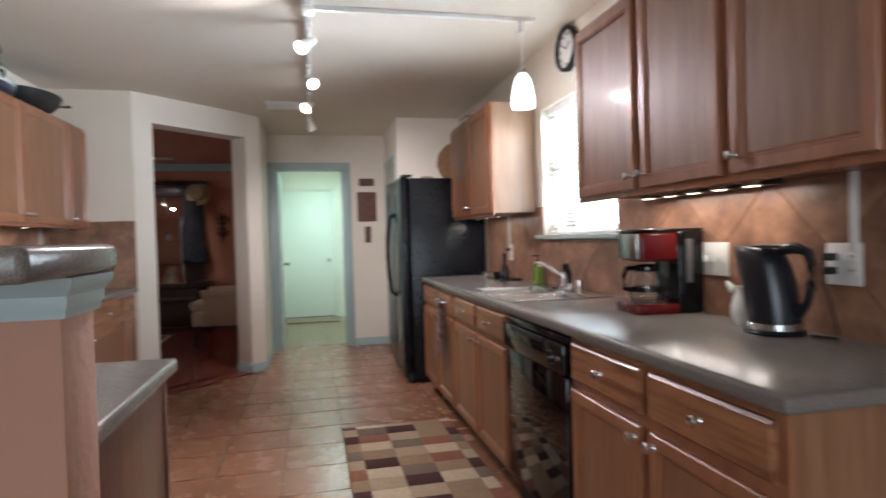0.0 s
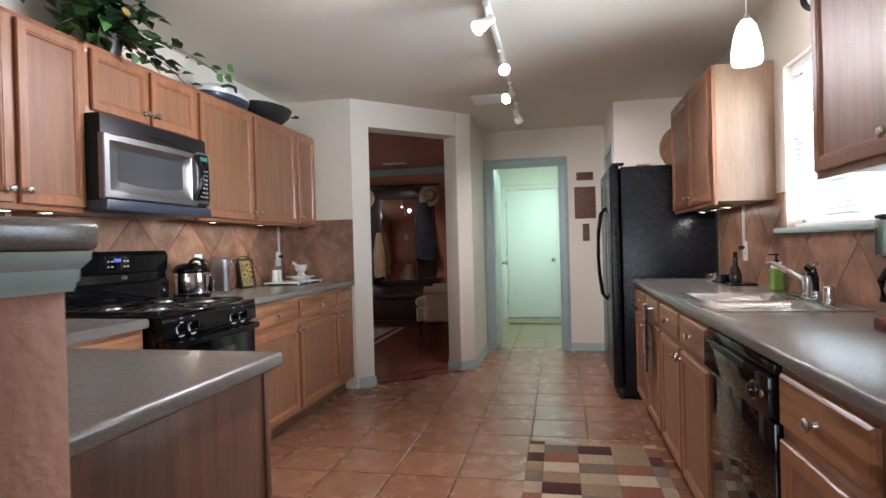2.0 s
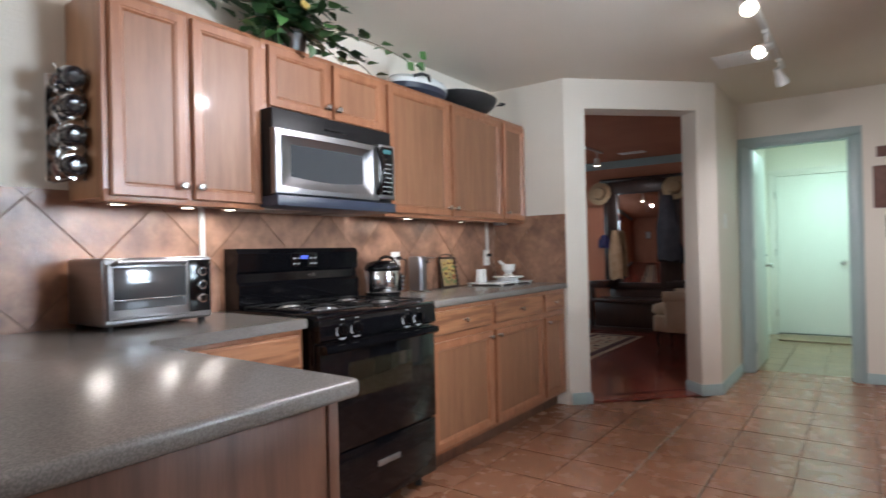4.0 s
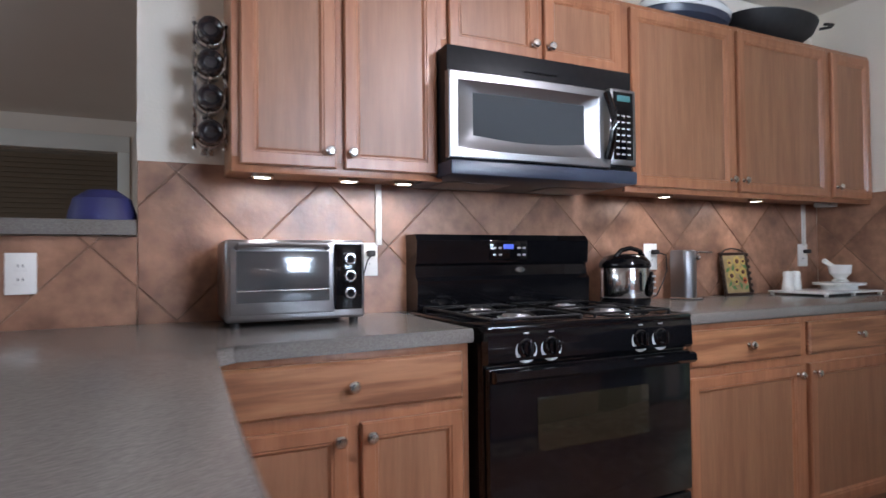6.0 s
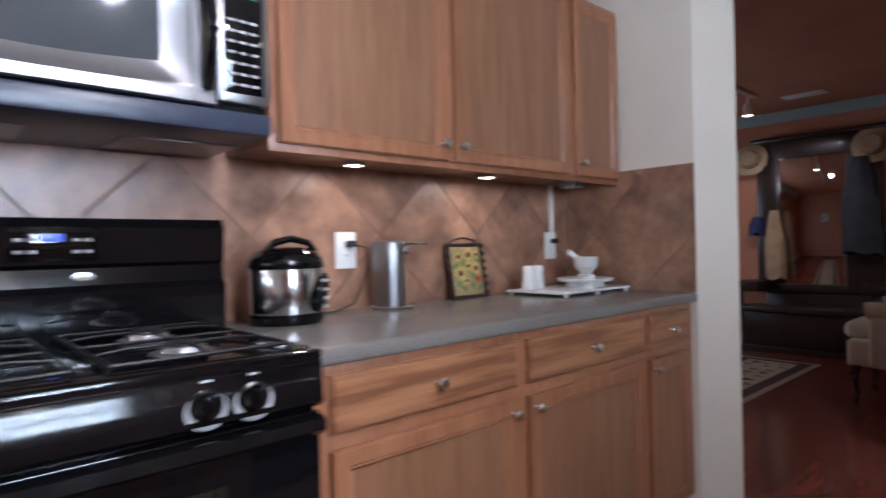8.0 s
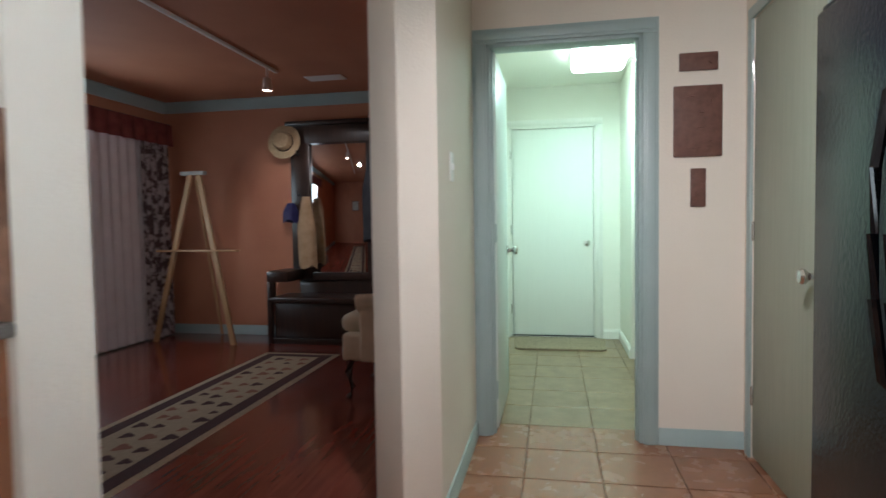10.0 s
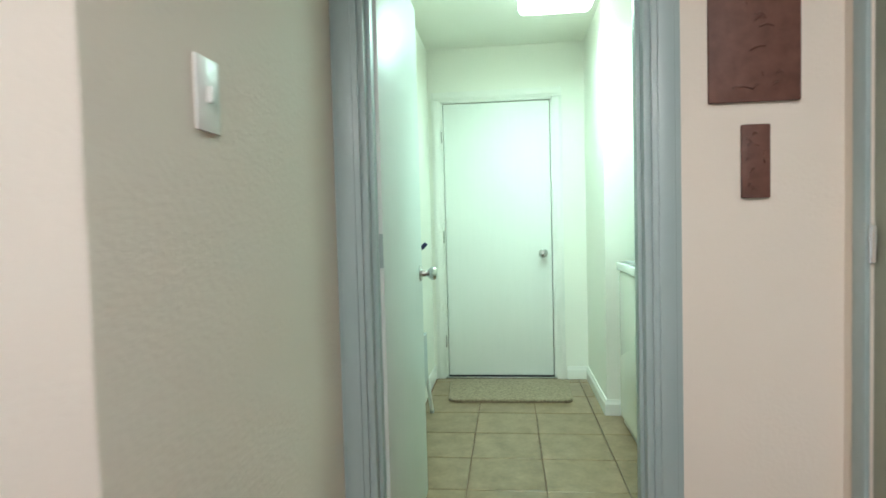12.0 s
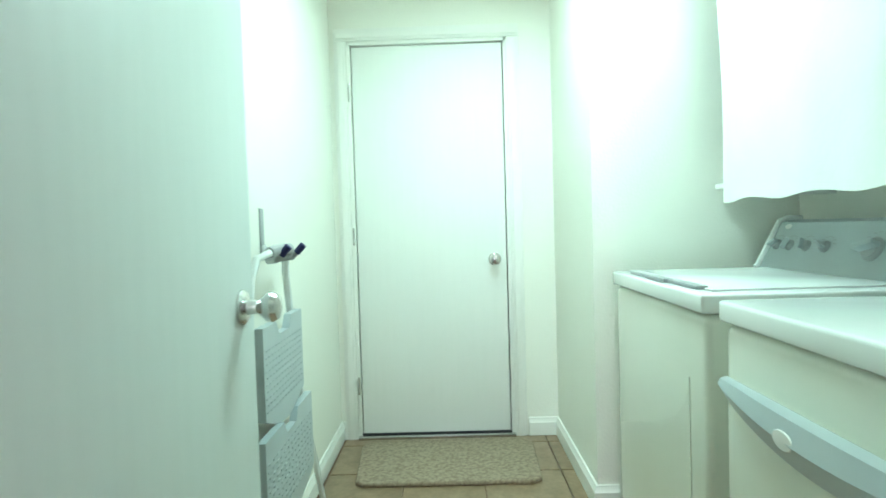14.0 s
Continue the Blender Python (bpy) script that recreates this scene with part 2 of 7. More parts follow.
M_BRBLIND = material("brown_wood_blind", (0.16, 0.12, 0.08), 0.6)
M_BLUECLOTH = material("navy_cloth", (0.012, 0.012, 0.07), 0.6, color2=(0.02, 0.02, 0.10), scale=10)
M_BASKET = material("woven_board", (0.22, 0.11, 0.05), 0.7, color2=(0.30, 0.16, 0.08), scale=30, bump=0.5, bump_scale=60)
M_GOLD = material("yellow_petal", (0.42, 0.28, 0.07), 0.6, color2=(0.50, 0.36, 0.12), scale=40)
M_OLIVE = material("olive_picture", (0.26, 0.18, 0.09), 0.6, color2=(0.36, 0.26, 0.13), scale=30)
M_TOWEL = material("plaid_towel", (0.20, 0.10, 0.10), 0.95, color2=(0.34, 0.22, 0.20), scale=24, low=0.45, high=0.55)
M_AMBER = material("amber_bottle", (0.02, 0.016, 0.018), 0.15, coat=0.6)
M_ORANGEP = material("orange_strap", (0.5, 0.08, 0.02), 0.5)
M_PAPER = material("off_white_print", (0.62, 0.60, 0.55), 0.7, color2=(0.40, 0.40, 0.38), scale=9)
RUGCOLORS = {}
for key, c in (("maroon", (0.055, 0.016, 0.014)), ("cream", (0.47, 0.37, 0.26)), ("tan", (0.27, 0.18, 0.11)), ("rust", (0.22, 0.085, 0.05)), ("taupe", (0.16, 0.115, 0.085)), ("sand", (0.36, 0.27, 0.18))):
    RUGCOLORS[key] = material(key + "_rug_wool", c, 0.95, color2=tuple(v * 1.2 for v in c), scale=60, bump=0.5, bump_scale=140)
M_BLACKP = material("black_satin_plastic", (0.010, 0.012, 0.018), 0.28)


# ---- building helpers ----
ORIGIN = {}


def box(bm, lo, hi, bevel=0.0, segments=2, turn=None):
    """A cuboid from corner to corner, its edges rounded, optionally turned by a matrix."""
    lo, hi = [min(a, b) for a, b in zip(lo, hi)], [max(a, b) for a, b in zip(lo, hi)]
    size = [b - a for a, b in zip(lo, hi)]
    mid = [(a + b) / 2 for a, b in zip(lo, hi)]
    made = bmesh.ops.create_cube(bm, size=1.0, matrix=Matrix.LocRotScale(mid, None, size))
    verts = made["verts"]
    if bevel:
        edges = list({e for v in verts for e in v.link_edges})
        r = bmesh.ops.bevel(bm, geom=edges, offset=min(bevel, min(size) * 0.45), segments=segments, affect="EDGES", profile=0.5)
        verts = list({v for f in r["faces"] for v in f.verts} | {v for v in verts if v.is_valid})
    if turn is not None:
        bmesh.ops.transform(bm, matrix=turn, verts=[v for v in verts if v.is_valid])
    return bm


def boxes(*items):
    bm = bmesh.new()
    for it in items:
        box(bm, *it)
    return bm


def slab(bm, points, z0, z1, round_edges=(), offset=0.012):
    """An upright prism over a polygon (counter-clockwise); the top and bottom edges named by number are rounded."""
    low = [bm.verts.new((x, y, z0)) for x, y in points]
    top = [bm.verts.new((x, y, z1)) for x, y in points]
    n = len(points)
    bm.faces.new(top)
    bm.faces.new(low[::-1])
    sides = [bm.faces.new((low[i], low[(i + 1) % n], top[(i + 1) % n], top[i])) for i in range(n)]
    if round_edges:
        def corner(i):
            a, b, c = Vector(points[i - 1]), Vector(points[i]), Vector(points[(i + 1) % n])
            return (b - a).cross(c - b)
        edges = []
        for i in round_edges:
            for e in sides[i].edges:
                if abs(e.verts[0].co.z - e.verts[1].co.z) < 1e-6:
                    edges.append(e)
                elif e.verts[0] in (low[i], top[i]) and (i - 1) % n in round_edges and corner(i) > 0:
                    edges.append(e)
        bmesh.ops.bevel(bm, geom=edges, offset=offset, segments=3, affect="EDGES", profile=0.5)
    return bm


def lathe(bm, profile, center=(0, 0, 0), steps=24, turn=None):
    """A body of revolution about an upright axis, from (radius, height) pairs; turn leans it before it is placed."""
    rings = []
    for r, z in profile:
        if r < 1e-5:
            rings.append([bm.verts.new((0, 0, z))])
        else:
            rings.append([bm.verts.new((r * math.cos(2 * math.pi * k / steps), r * math.sin(2 * math.pi * k / steps), z)) for k in range(steps)])
    for a, b in zip(rings, rings[1:]):
        for k in range(steps):
            j = (k + 1) % steps
            if len(a) == 1 and len(b) > 1:
                bm.faces.new((a[0], b[k], b[j]))
            elif len(b) == 1 and len(a) > 1:
                bm.faces.new((a[k], b[0], a[j]))
            elif len(a) > 1:
                bm.faces.new((a[k], a[j], b[j], b[k]))
    verts = [v for ring in rings for v in ring]
    m = Matrix.Translation(center) @ (turn if turn is not None else Matrix.Identity(4))
    bmesh.ops.transform(bm, matrix=m, verts=verts)
    return bm


def tube(bm, path, radius, steps=8):
    """A round rod along a line of points."""
    pts = [Vector(p) for p in path]
    rings = []
    for i, p in enumerate(pts):
        d = (pts[min(i + 1, len(pts) - 1)] - pts[max(i - 1, 0)]).normalized()
        side = d.cross(Vector((0, 0, 1)))
        side = side.normalized() if side.length > 1e-4 else Vector((1, 0, 0))
        up = side.cross(d)
        r = radius[i] if isinstance(radius, (list, tuple)) else radius
        rings.append([bm.verts.new(p + r * (math.cos(2 * math.pi * k / steps) * side + math.sin(2 * math.pi * k / steps) * up)) for k in range(steps)])
    for a, b in zip(rings, rings[1:]):
        for k in range(steps):
            bm.faces.new((a[k], a[(k + 1) % steps], b[(k + 1) % steps], b[k]))
    bm.faces.new(rings[0][::-1])
    bm.faces.new(rings[-1])
    return bm


def finish(bm, mat, origin, smooth=None):
    me = bpy.data.meshes.new("mesh")
    bmesh.ops.recalc_face_normals(bm, faces=bm.faces)
    if origin is not None:
        bmesh.ops.translate(bm, verts=bm.verts, vec=-Vector(origin))
    bm.to_mesh(me)
    bm.free()
    me.materials.append(mat)
    if smooth:
        me.shade_smooth()
        me.set_sharp_from_angle(angle=radians(smooth))
    return me


def thing(name, at, label, category, group="", kind=""):
    ob = new(name)
    ob.location = at
    ob.empty_display_size = 0.1
    ORIGIN[ob.name] = Vector(at)
    return tagged(ob, label, category, group, kind)


def part(name, bm, mat, parent, label="", smooth=35):
    """A mesh, given in the world's metres, as a part of a thing or of a part."""
    o = ORIGIN[parent.name]
    ob = new(name, finish(bm, mat, o, smooth))
    ob.parent = parent
    ORIGIN[ob.name] = o
    if label:
        ob["label"] = label
    return ob


def solid(name, bm, mat, label, category, group="", kind="", smooth=35, at=None):
    """A thing of one mesh."""
    if at is None:
        lows = [min(v.co[i] for v in bm.verts) for i in range(3)]
        highs = [max(v.co[i] for v in bm.verts) for i in range(3)]
        at = ((lows[0] + highs[0]) / 2, (lows[1] + highs[1]) / 2, lows[2])
    ob = new(name, finish(bm, mat, at, smooth))
    ob.location = at
    ORIGIN[ob.name] = Vector(at)
    return tagged(ob, label, category, group, kind)


def structure(name, bm, mat, label, category):
    ob = new(name, finish(bm, mat, None, 30))
    ORIGIN[ob.name] = Vector((0, 0, 0))
    return tagged(ob, label, category, kind="structure")


def clip_polygon(poly, lo, hi):
    """A convex polygon cut to a rectangle."""
    for axis, sign, lim in ((0, 1, lo[0]), (0, -1, hi[0]), (1, 1, lo[1]), (1, -1, hi[1])):
        out = []
        for i, a in enumerate(poly):
            b = poly[(i + 1) % len(poly)]
            da, db = sign * (a[axis] - lim), sign * (b[axis] - lim)
            if da >= 0:
                out.append(a)
            if (da >= 0) != (db >= 0):
                f = da / (da - db)
                out.append((a[0] + f * (b[0] - a[0]), a[1] + f * (b[1] - a[1])))
        poly = out
        if len(poly) < 3:
            return []
    return poly


# ---- the setting ----
H = 2.45          # ceiling
XL, XR = -1.865, 1.61
YF = 6.90         # far wall of the kitchen
YB = 9.61         # back wall of the laundry
LRY = 9.42        # far wall of the living room
LRX = -4.0
floor_ob = structure("floor", boxes(((-6.1, -4.1, -0.12), (1.9, 9.9, -0.012))), M_GROUT, "tiled floor with pale grout lines", "floor")

# 45-degree wall with its cased opening
T = 0.205
A0 = Vector((-1.236, 5.038))
U = Vector((1, 1)).normalized()
N = Vector((-1, 1)).normalized()


def along(s, d):
    p = A0 + U * s + N * d
    return (p.x, p.y)


S1, S2, S3 = 0.165, 1.084, 1.250
HEAD = 2.225
bm = bmesh.new()
slab(bm, [along(0, 0), along(S1, 0), along(S1, T), along(-0.05, T), (XL - 0.12, 5.038 + T), (XL - 0.12, 5.038)], 0, H, (1,), 0.01)
structure("wall_stub", bm, M_WALL, "cream textured wall stub beside the opening", "wall")
bm = bmesh.new()
slab(bm, [along(S1, 0), along(S2, 0), along(S2, T), along(S1, T)], HEAD, H)
structure("wall_header", bm, M_WALL, "cream header over the wide opening", "wall")
bm = bmesh.new()
cx = along(S3, 0)
slab(bm, [along(S2, 0), cx, (cx[0], YF), (cx[0] - 0.13, YF), (cx[0] - 0.13, cx[1] + 0.11), along(S2, T)], 0, H, (0, 5), 0.01)
structure("wall_corridor", bm, M_WALL, "cream textured corridor wall corner", "wall")
XC = cx[0]

# side walls and the far wall with the laundry door
structure("wall_left", boxes(((XL - 0.12, 1.66, 0), (XL, 5.038, H)), ((XL - 0.12, 1.0965, 0), (XL, 1.66, 1.194))), M_WALL, "cream kitchen wall behind the range", "wall")
W0, W1, WZ0, WZ1 = 2.69, 3.645, 1.235, 2.055
structure("wall_right", boxes(((XR, -4.0, 0), (XR + 0.14, W0, H)), ((XR, W1, 0), (XR + 0.14, 5.87, H)),
                              ((XR, W0, 0), (XR + 0.14, W1, WZ0)), ((XR, W0, WZ1), (XR + 0.14, W1, H))), M_WALL, "cream kitchen wall with the sink window", "wall")
DX0, DX1, DZ = -0.280, 0.500, 2.062
structure("wall_far", boxes(((XC - 0.13, YF, 0), (DX0, YF + 0.12, H)), ((DX1, YF, 0), (1.9, YF + 0.12, H)), ((DX0, YF, DZ), (DX1, YF + 0.12, H))),
          M_WALL, "cream end wall with the laundry doorway", "wall")
XP, YP = 0.975, 5.85
PD0, PD1 = 6.03, 6.79
structure("wall_pantry", boxes(((XP, YP, 0), (1.9, YP + 0.12, H)), ((XP, YP + 0.12, 0), (XP + 0.1, PD0, H)), ((XP, PD1, 0), (XP + 0.1, YF, H)), ((XP, PD0, 2.06), (XP + 0.1, PD1, H))),
          M_WALL, "cream pantry wall beyond the fridge", "wall")
# laundry
LX0, LXJ, LYJ, LX1 = -0.448, 0.685, 8.80, 1.46
structure("wall_laundry_left", boxes(((LX0 - 0.12, YF + 0.12, 0), (LX0, YB, H))), M_WALLW, "white laundry side wall", "wall")
structure("wall_laundry_back", boxes(((LX0 - 0.12, YB, 0), (-0.36, YB + 0.12, H)), ((0.46, YB, 0), (LXJ, YB + 0.12, H)), ((-0.36, YB, 2.06), (0.46, YB + 0.12, H))), M_WALLW, "white back wall of the laundry", "wall")
structure("wall_laundry_jog", boxes(((LXJ, LYJ, 0), (LX1 + 0.12, YB + 0.12, H))), M_WALLW, "white wall jutting out beside the washer", "wall")
structure("wall_laundry_right", boxes(((LX1, YF + 0.12, 0), (LX1 + 0.12, LYJ, H))), M_WALLW, "white wall behind the laundry machines", "wall")
structure("lining_laundry_front", boxes(((LX0, YF + 0.12, 0), (DX0, YF + 0.126, H)), ((DX1, YF + 0.12, 0), (LX1, YF + 0.126, H)), ((DX0, YF + 0.12, DZ), (DX1, YF + 0.126, H))), M_WALLW, "white inner face of the laundry front wall", "wall")
# living room
structure("wall_living_far", boxes(((LRX - 0.12, LRY, 0), (LX0 - 0.12, LRY + 0.12, H))), M_PINK, "terracotta living room wall", "wall")
structure("wall_living_left", boxes(((LRX - 0.12, 5.25, 0), (LRX, 7.3, H)), ((LRX - 0.12, 8.8, 0), (LRX, LRY, H)), ((LRX - 0.12, 7.3, 0), (LRX, 8.8, 0.75)), ((LRX - 0.12, 7.3, 2.1), (LRX, 8.8, H))), M_PINK, "terracotta wall with the living room window", "wall")
structure("wall_living_right", boxes(((LX0 - 0.15, YF, 0), (LX0 - 0.121, LRY, H)), ((XC - 0.16, 6.1, 0), (XC - 0.131, YF, H))), M_PINK, "terracotta wall beside the armchair", "wall")
structure("wall_living_near", boxes(((LRX, 5.244, 0), (-1.35, 5.27, H))), M_PINK, "terracotta near wall of the living room", "wall")
structure("floor_living", boxes(((LRX, 5.25, -0.011), (-1.2, LRY, 0.0)), ((-1.2, 6.0, -0.011), (LX0 - 0.15, LRY, 0.0))), M_GROUT, "dark underlay of the wooden floor", "floor")
# the open family room behind and beside the camera
structure("wall_family_back", boxes(((-6.0, -4.12, 0), (-2.8, -4.0, H)), ((0.4, -4.12, 0), (1.75, -4.0, H)), ((-2.8, -4.12, 0), (0.4, -4.0, 0.4)), ((-2.8, -4.12, 2.3), (0.4, -4.0, H))), M_WALL, "plain family room wall with wide windows", "wall")
structure("wall_family_side", boxes(((-6.12, -4.12, 0), (-6.0, -2.5, H)), ((-6.12, 1.3, 0), (-6.0, 5.25, H)), ((-6.12, -2.5, 0), (-6.0, 1.3, 0.7)), ((-6.12, -2.5, 2.15), (-6.0, 1.3, H))), M_WALL, "plain family room side wall with a window", "wall")
structure("wall_family_north", boxes(((-6.0, 5.038, 0), (XL - 0.12, 5.244, H))), M_WALL, "plain family room wall", "wall")
structure("ceiling", boxes(((-6.12, -4.12, H), (1.9, 9.9, H + 0.1))), M_CEIL, "beige textured ceiling", "ceiling")
structure("ceiling_living", boxes(((LRX, 5.3, H - 0.012), (-1.35, LRY, H - 0.002)), ((-1.35, 6.25, H - 0.012), (LX0 - 0.15, LRY, H - 0.002))), M_PINK, "terracotta living room ceiling", "ceiling")
structure("ceiling_laundry", boxes(((LX0, YF + 0.126, H - 0.012), (LX1, YB, H - 0.002))), M_WALLW, "white laundry ceiling", "ceiling")


def baseboard(name, path, mat, height=0.085, thick=0.014, label="painted baseboard"):
    """A moulded skirting along a line on the floor; the room lies to the right of the walk."""
    bm = bmesh.new()
    prof = [(0.0, 0.0), (thick, 0.0), (thick, height * 0.72), (thick * 0.6, height * 0.84), (thick * 0.5, height), (0.0, height)]
    rows = []
    pts = [Vector(p) for p in path]
    for i, p in enumerate(pts):
        d0 = (p - pts[i - 1]).normalized() if i else (pts[1] - p).normalized()
        d1 = (pts[i + 1] - p).normalized() if i + 1 < len(pts) else d0
        n0, n1 = Vector((d0.y, -d0.x)), Vector((d1.y, -d1.x))
        m = n0 + n1
        m = m / max(m.dot(n0), 0.2)
        rows.append([bm.verts.new((p.x + m.x * a, p.y + m.y * a, b + 0.001)) for a, b in prof])
    for a, b in zip(rows, rows[1:]):
        for k in range(len(prof)):
            j = (k + 1) % len(prof)
            bm.faces.new((a[k], b[k], b[j], a[j]))
    bm.faces.new(rows[0])
    bm.faces.new(rows[-1][::-1])
    return structure(name, bm, mat, label, "baseboard")


baseboard("baseboard", [along(0.02, 0), along(S1, 0), along(S1, T)], M_TRIM, label="blue-grey painted baseboard on the stub")
baseboard("baseboard", [along(S2, T), along(S2, 0), cx, (cx[0], YF - 0.02)], M_TRIM, label="blue-grey painted baseboard round the corner")
baseboard("baseboard", [(DX1 + 0.074, YF), (XP, YF)], M_TRIM, label="blue-grey painted baseboard")
baseboard("baseboard", [(0.53, YB), (LXJ, YB), (LXJ, LYJ), (LXJ + 0.08, LYJ)], M_WTRIM, 0.092, 0.016, "white moulded baseboard")
baseboard("baseboard", [(LX0, YF + 0.14), (LX0, YB), (-0.42, YB)], M_WTRIM, 0.092, 0.016, "white moulded baseboard")
baseboard("baseboard", [(LRX, 5.4), (LRX, LRY), (LX0 - 0.16, LRY)], M_TRIM, 0.10, 0.016, "blue-grey painted baseboard in the living room")


def crown(name, path, mat):
    bm = bmesh.new()
    prof = [(0.0, -0.10), (0.012, -0.10), (0.03, -0.075), (0.06, -0.03), (0.085, -0.014), (0.085, 0.0), (0.0, 0.0)]
    rows = []
    pts = [Vector(p) for p in path]
    for i, p in enumerate(pts):
        d0 = (p - pts[i - 1]).normalized() if i else (pts[1] - p).normalized()
        d1 = (pts[i + 1] - p).normalized() if i + 1 < len(pts) else d0
        n0, n1 = Vector((d0.y, -d0.x)), Vector((d1.y, -d1.x))
        m = n0 + n1
        m = m / max(m.dot(n0), 0.2)
        rows.append([bm.verts.new((p.x + m.x * a, p.y + m.y * a, H - 0.013 + b)) for a, b in prof])
    for a, b in zip(rows, rows[1:]):
        for k in range(len(prof)):
            j = (k + 1) % len(prof)
            bm.faces.new((a[k], b[k], b[j], a[j]))
    return structure(name, bm, mat, "blue-grey crown moulding under the ceiling", "trim")


crown("trim", [(LRX, 5.3), (LRX, LRY), (LX0 - 0.152, LRY)], M_TRIM)


def casing(name, x0, x1, z1, y, front, width, mat, label, depth=0.12):
    """Door trim on a wall that faces along y (front -1 towards the viewer), with jamb lining and stop."""
    ob = thing(name, ((x0 + x1) / 2, y, 0), label, "door frame", kind="structure")
    for nm, lo, hi in (("trim", (x0 - width, 0), (x0, z1)), ("trim", (x1, 0), (x1 + width, z1)), ("trim", (x0 - width, z1), (x1 + width, z1 + width))):
        bm = bmesh.new()
        box(bm, (lo[0], y, lo[1]), (hi[0], y + front * 0.012, hi[1]), 0.003)
        inset = width * 0.2
        if nm == "trim" and hi[0] - lo[0] < width * 1.5:
            box(bm, (lo[0] + inset, y + front * 0.010, lo[1]), (hi[0] - inset, y + front * 0.019, hi[1] - 0.002), 0.004)
        else:
            box(bm, (lo[0] + inset, y + front * 0.010, lo[1] + inset), (hi[0] - inset, y + front * 0.019, hi[1] - inset), 0.004)
        part(nm, bm, mat, ob)
    d = -front * depth
    for lo, hi in (((x0 - 0.002, y), (x0 + 0.018, y + d)), ((x1 - 0.018, y), (x1 + 0.002, y + d))):
        part("jamb", boxes(((lo[0], lo[1], 0), (hi[0], hi[1], z1), 0.002)), mat, ob)
    part("jamb", boxes(((x0, y, z1 - 0.018), (x1, y + d, z1 + 0.002), 0.002)), mat, ob)
    return ob


frame_1 = casing("door_frame_1", DX0, DX1, DZ, YF - 0.001, -1, 0.073, M_TRIM, "blue-grey painted casing of the laundry doorway")
for xs in ((DX0 + 0.018, DX0 + 0.030), (DX1 - 0.030, DX1 - 0.018)):
    part("door_stop", boxes(((xs[0], YF + 0.03, 0), (xs[1], YF + 0.07, DZ - 0.02), 0.002)), M_TRIM, frame_1)
part("strike_plate", boxes(((DX1 - 0.0205, YF + 0.078, 0.93), (DX1 - 0.017, YF + 0.112, 1.0), 0.001)), M_NICKEL, frame_1, "nickel strike plate")
casing("door_frame_2", -0.36, 0.46, 2.06, YB - 0.001, -1, 0.062, M_WTRIM, "white painted casing of the back door")


# ---- cabinets ----
def ring_loft(bm, to, rings):
    """Rectangular rings (inset, depth) lofted one into the next and closed: a moulded board. to maps (u, w, depth) to the world."""
    made = []
    for u0, u1, w0, w1, ins, d in rings:
        made.append([bm.verts.new(to(u, w, d)) for u, w in ((u0 + ins, w0 + ins), (u1 - ins, w0 + ins), (u1 - ins, w1 - ins), (u0 + ins, w1 - ins))])
    for a, b in zip(made, made[1:]):
        for k in range(4):
            bm.faces.new((a[k], a[(k + 1) % 4], b[(k + 1) % 4], b[k]))
    bm.faces.new(made[0][::-1])
    return made


def knob(to, u, w, parent, d=0.0):
    bm = bmesh.new()
    c = Vector(to(u, w, d))
    out = (Vector(to(u, w, d + 1.0)) - c).normalized()
    q = Vector((0, 0, 1)).rotation_difference(out).to_matrix().to_4x4()
    lathe(bm, [(0.0095, 0), (0.007, 0.004), (0.0055, 0.010), (0.008, 0.014), (0.0145, 0.018), (0.016, 0.023), (0.012, 0.028), (0.0, 0.030)], c, 14, q)
    return part("knob", bm, M_NICKEL, parent, "round satin nickel knob")


def cabinet_door(to, u0, u1, w0, w1, parent, knob_u=None, knob_w=None):
    bm = bmesh.new()
    fr, t = 0.052, 0.019
    ring_loft(bm, to, [(u0, u1, w0, w1, 0, 0.001), (u0, u1, w0, w1, 0, t - 0.005), (u0, u1, w0, w1, 0.004, t), (u0, u1, w0, w1, fr - 0.016, t),
                       (u0, u1, w0, w1, fr - 0.013, t - 0.003), (u0, u1, w0, w1, fr - 0.008, t - 0.003), (u0, u1, w0, w1, fr - 0.004, t - 0.008), (u0, u1, w0, w1, fr, t - 0.011)])
    door = part("door", bm, M_OAKF, parent, smooth=20)
    bm = bmesh.new()
    bm.faces.new([bm.verts.new(to(u, w, t - 0.0105)) for u, w in ((u0 + fr - 0.001, w0 + fr - 0.001), (u1 - fr + 0.001, w0 + fr - 0.001), (u1 - fr + 0.001, w1 - fr + 0.001), (u0 + fr - 0.001, w1 - fr + 0.001))])
    part("panel", bm, M_OAKP, door, "flat oak door panel")
    if knob_u is not None:
        knob(to, knob_u, knob_w, door, t)
    return door


def drawer(to, u0, u1, w0, w1, parent, with_knob=True):
    bm = bmesh.new()
    made = ring_loft(bm, to, [(u0, u1, w0, w1, 0, 0.001), (u0, u1, w0, w1, 0, 0.012), (u0, u1, w0, w1, 0.004, 0.016), (u0, u1, w0, w1, 0.008, 0.019)])
    bm.faces.new(made[-1])
    d = part("drawer_front", bm, M_OAKH, parent, smooth=20)
    if with_knob:
        knob(to, (u0 + u1) / 2, (w0 + w1) / 2, d, 0.019)
    return d


def facing(xf, side):
    """Maps (along y, up, out of the front) to the world; side +1 faces +x, -1 faces -x."""
    return lambda u, w, d: (xf + side * d, u, w)


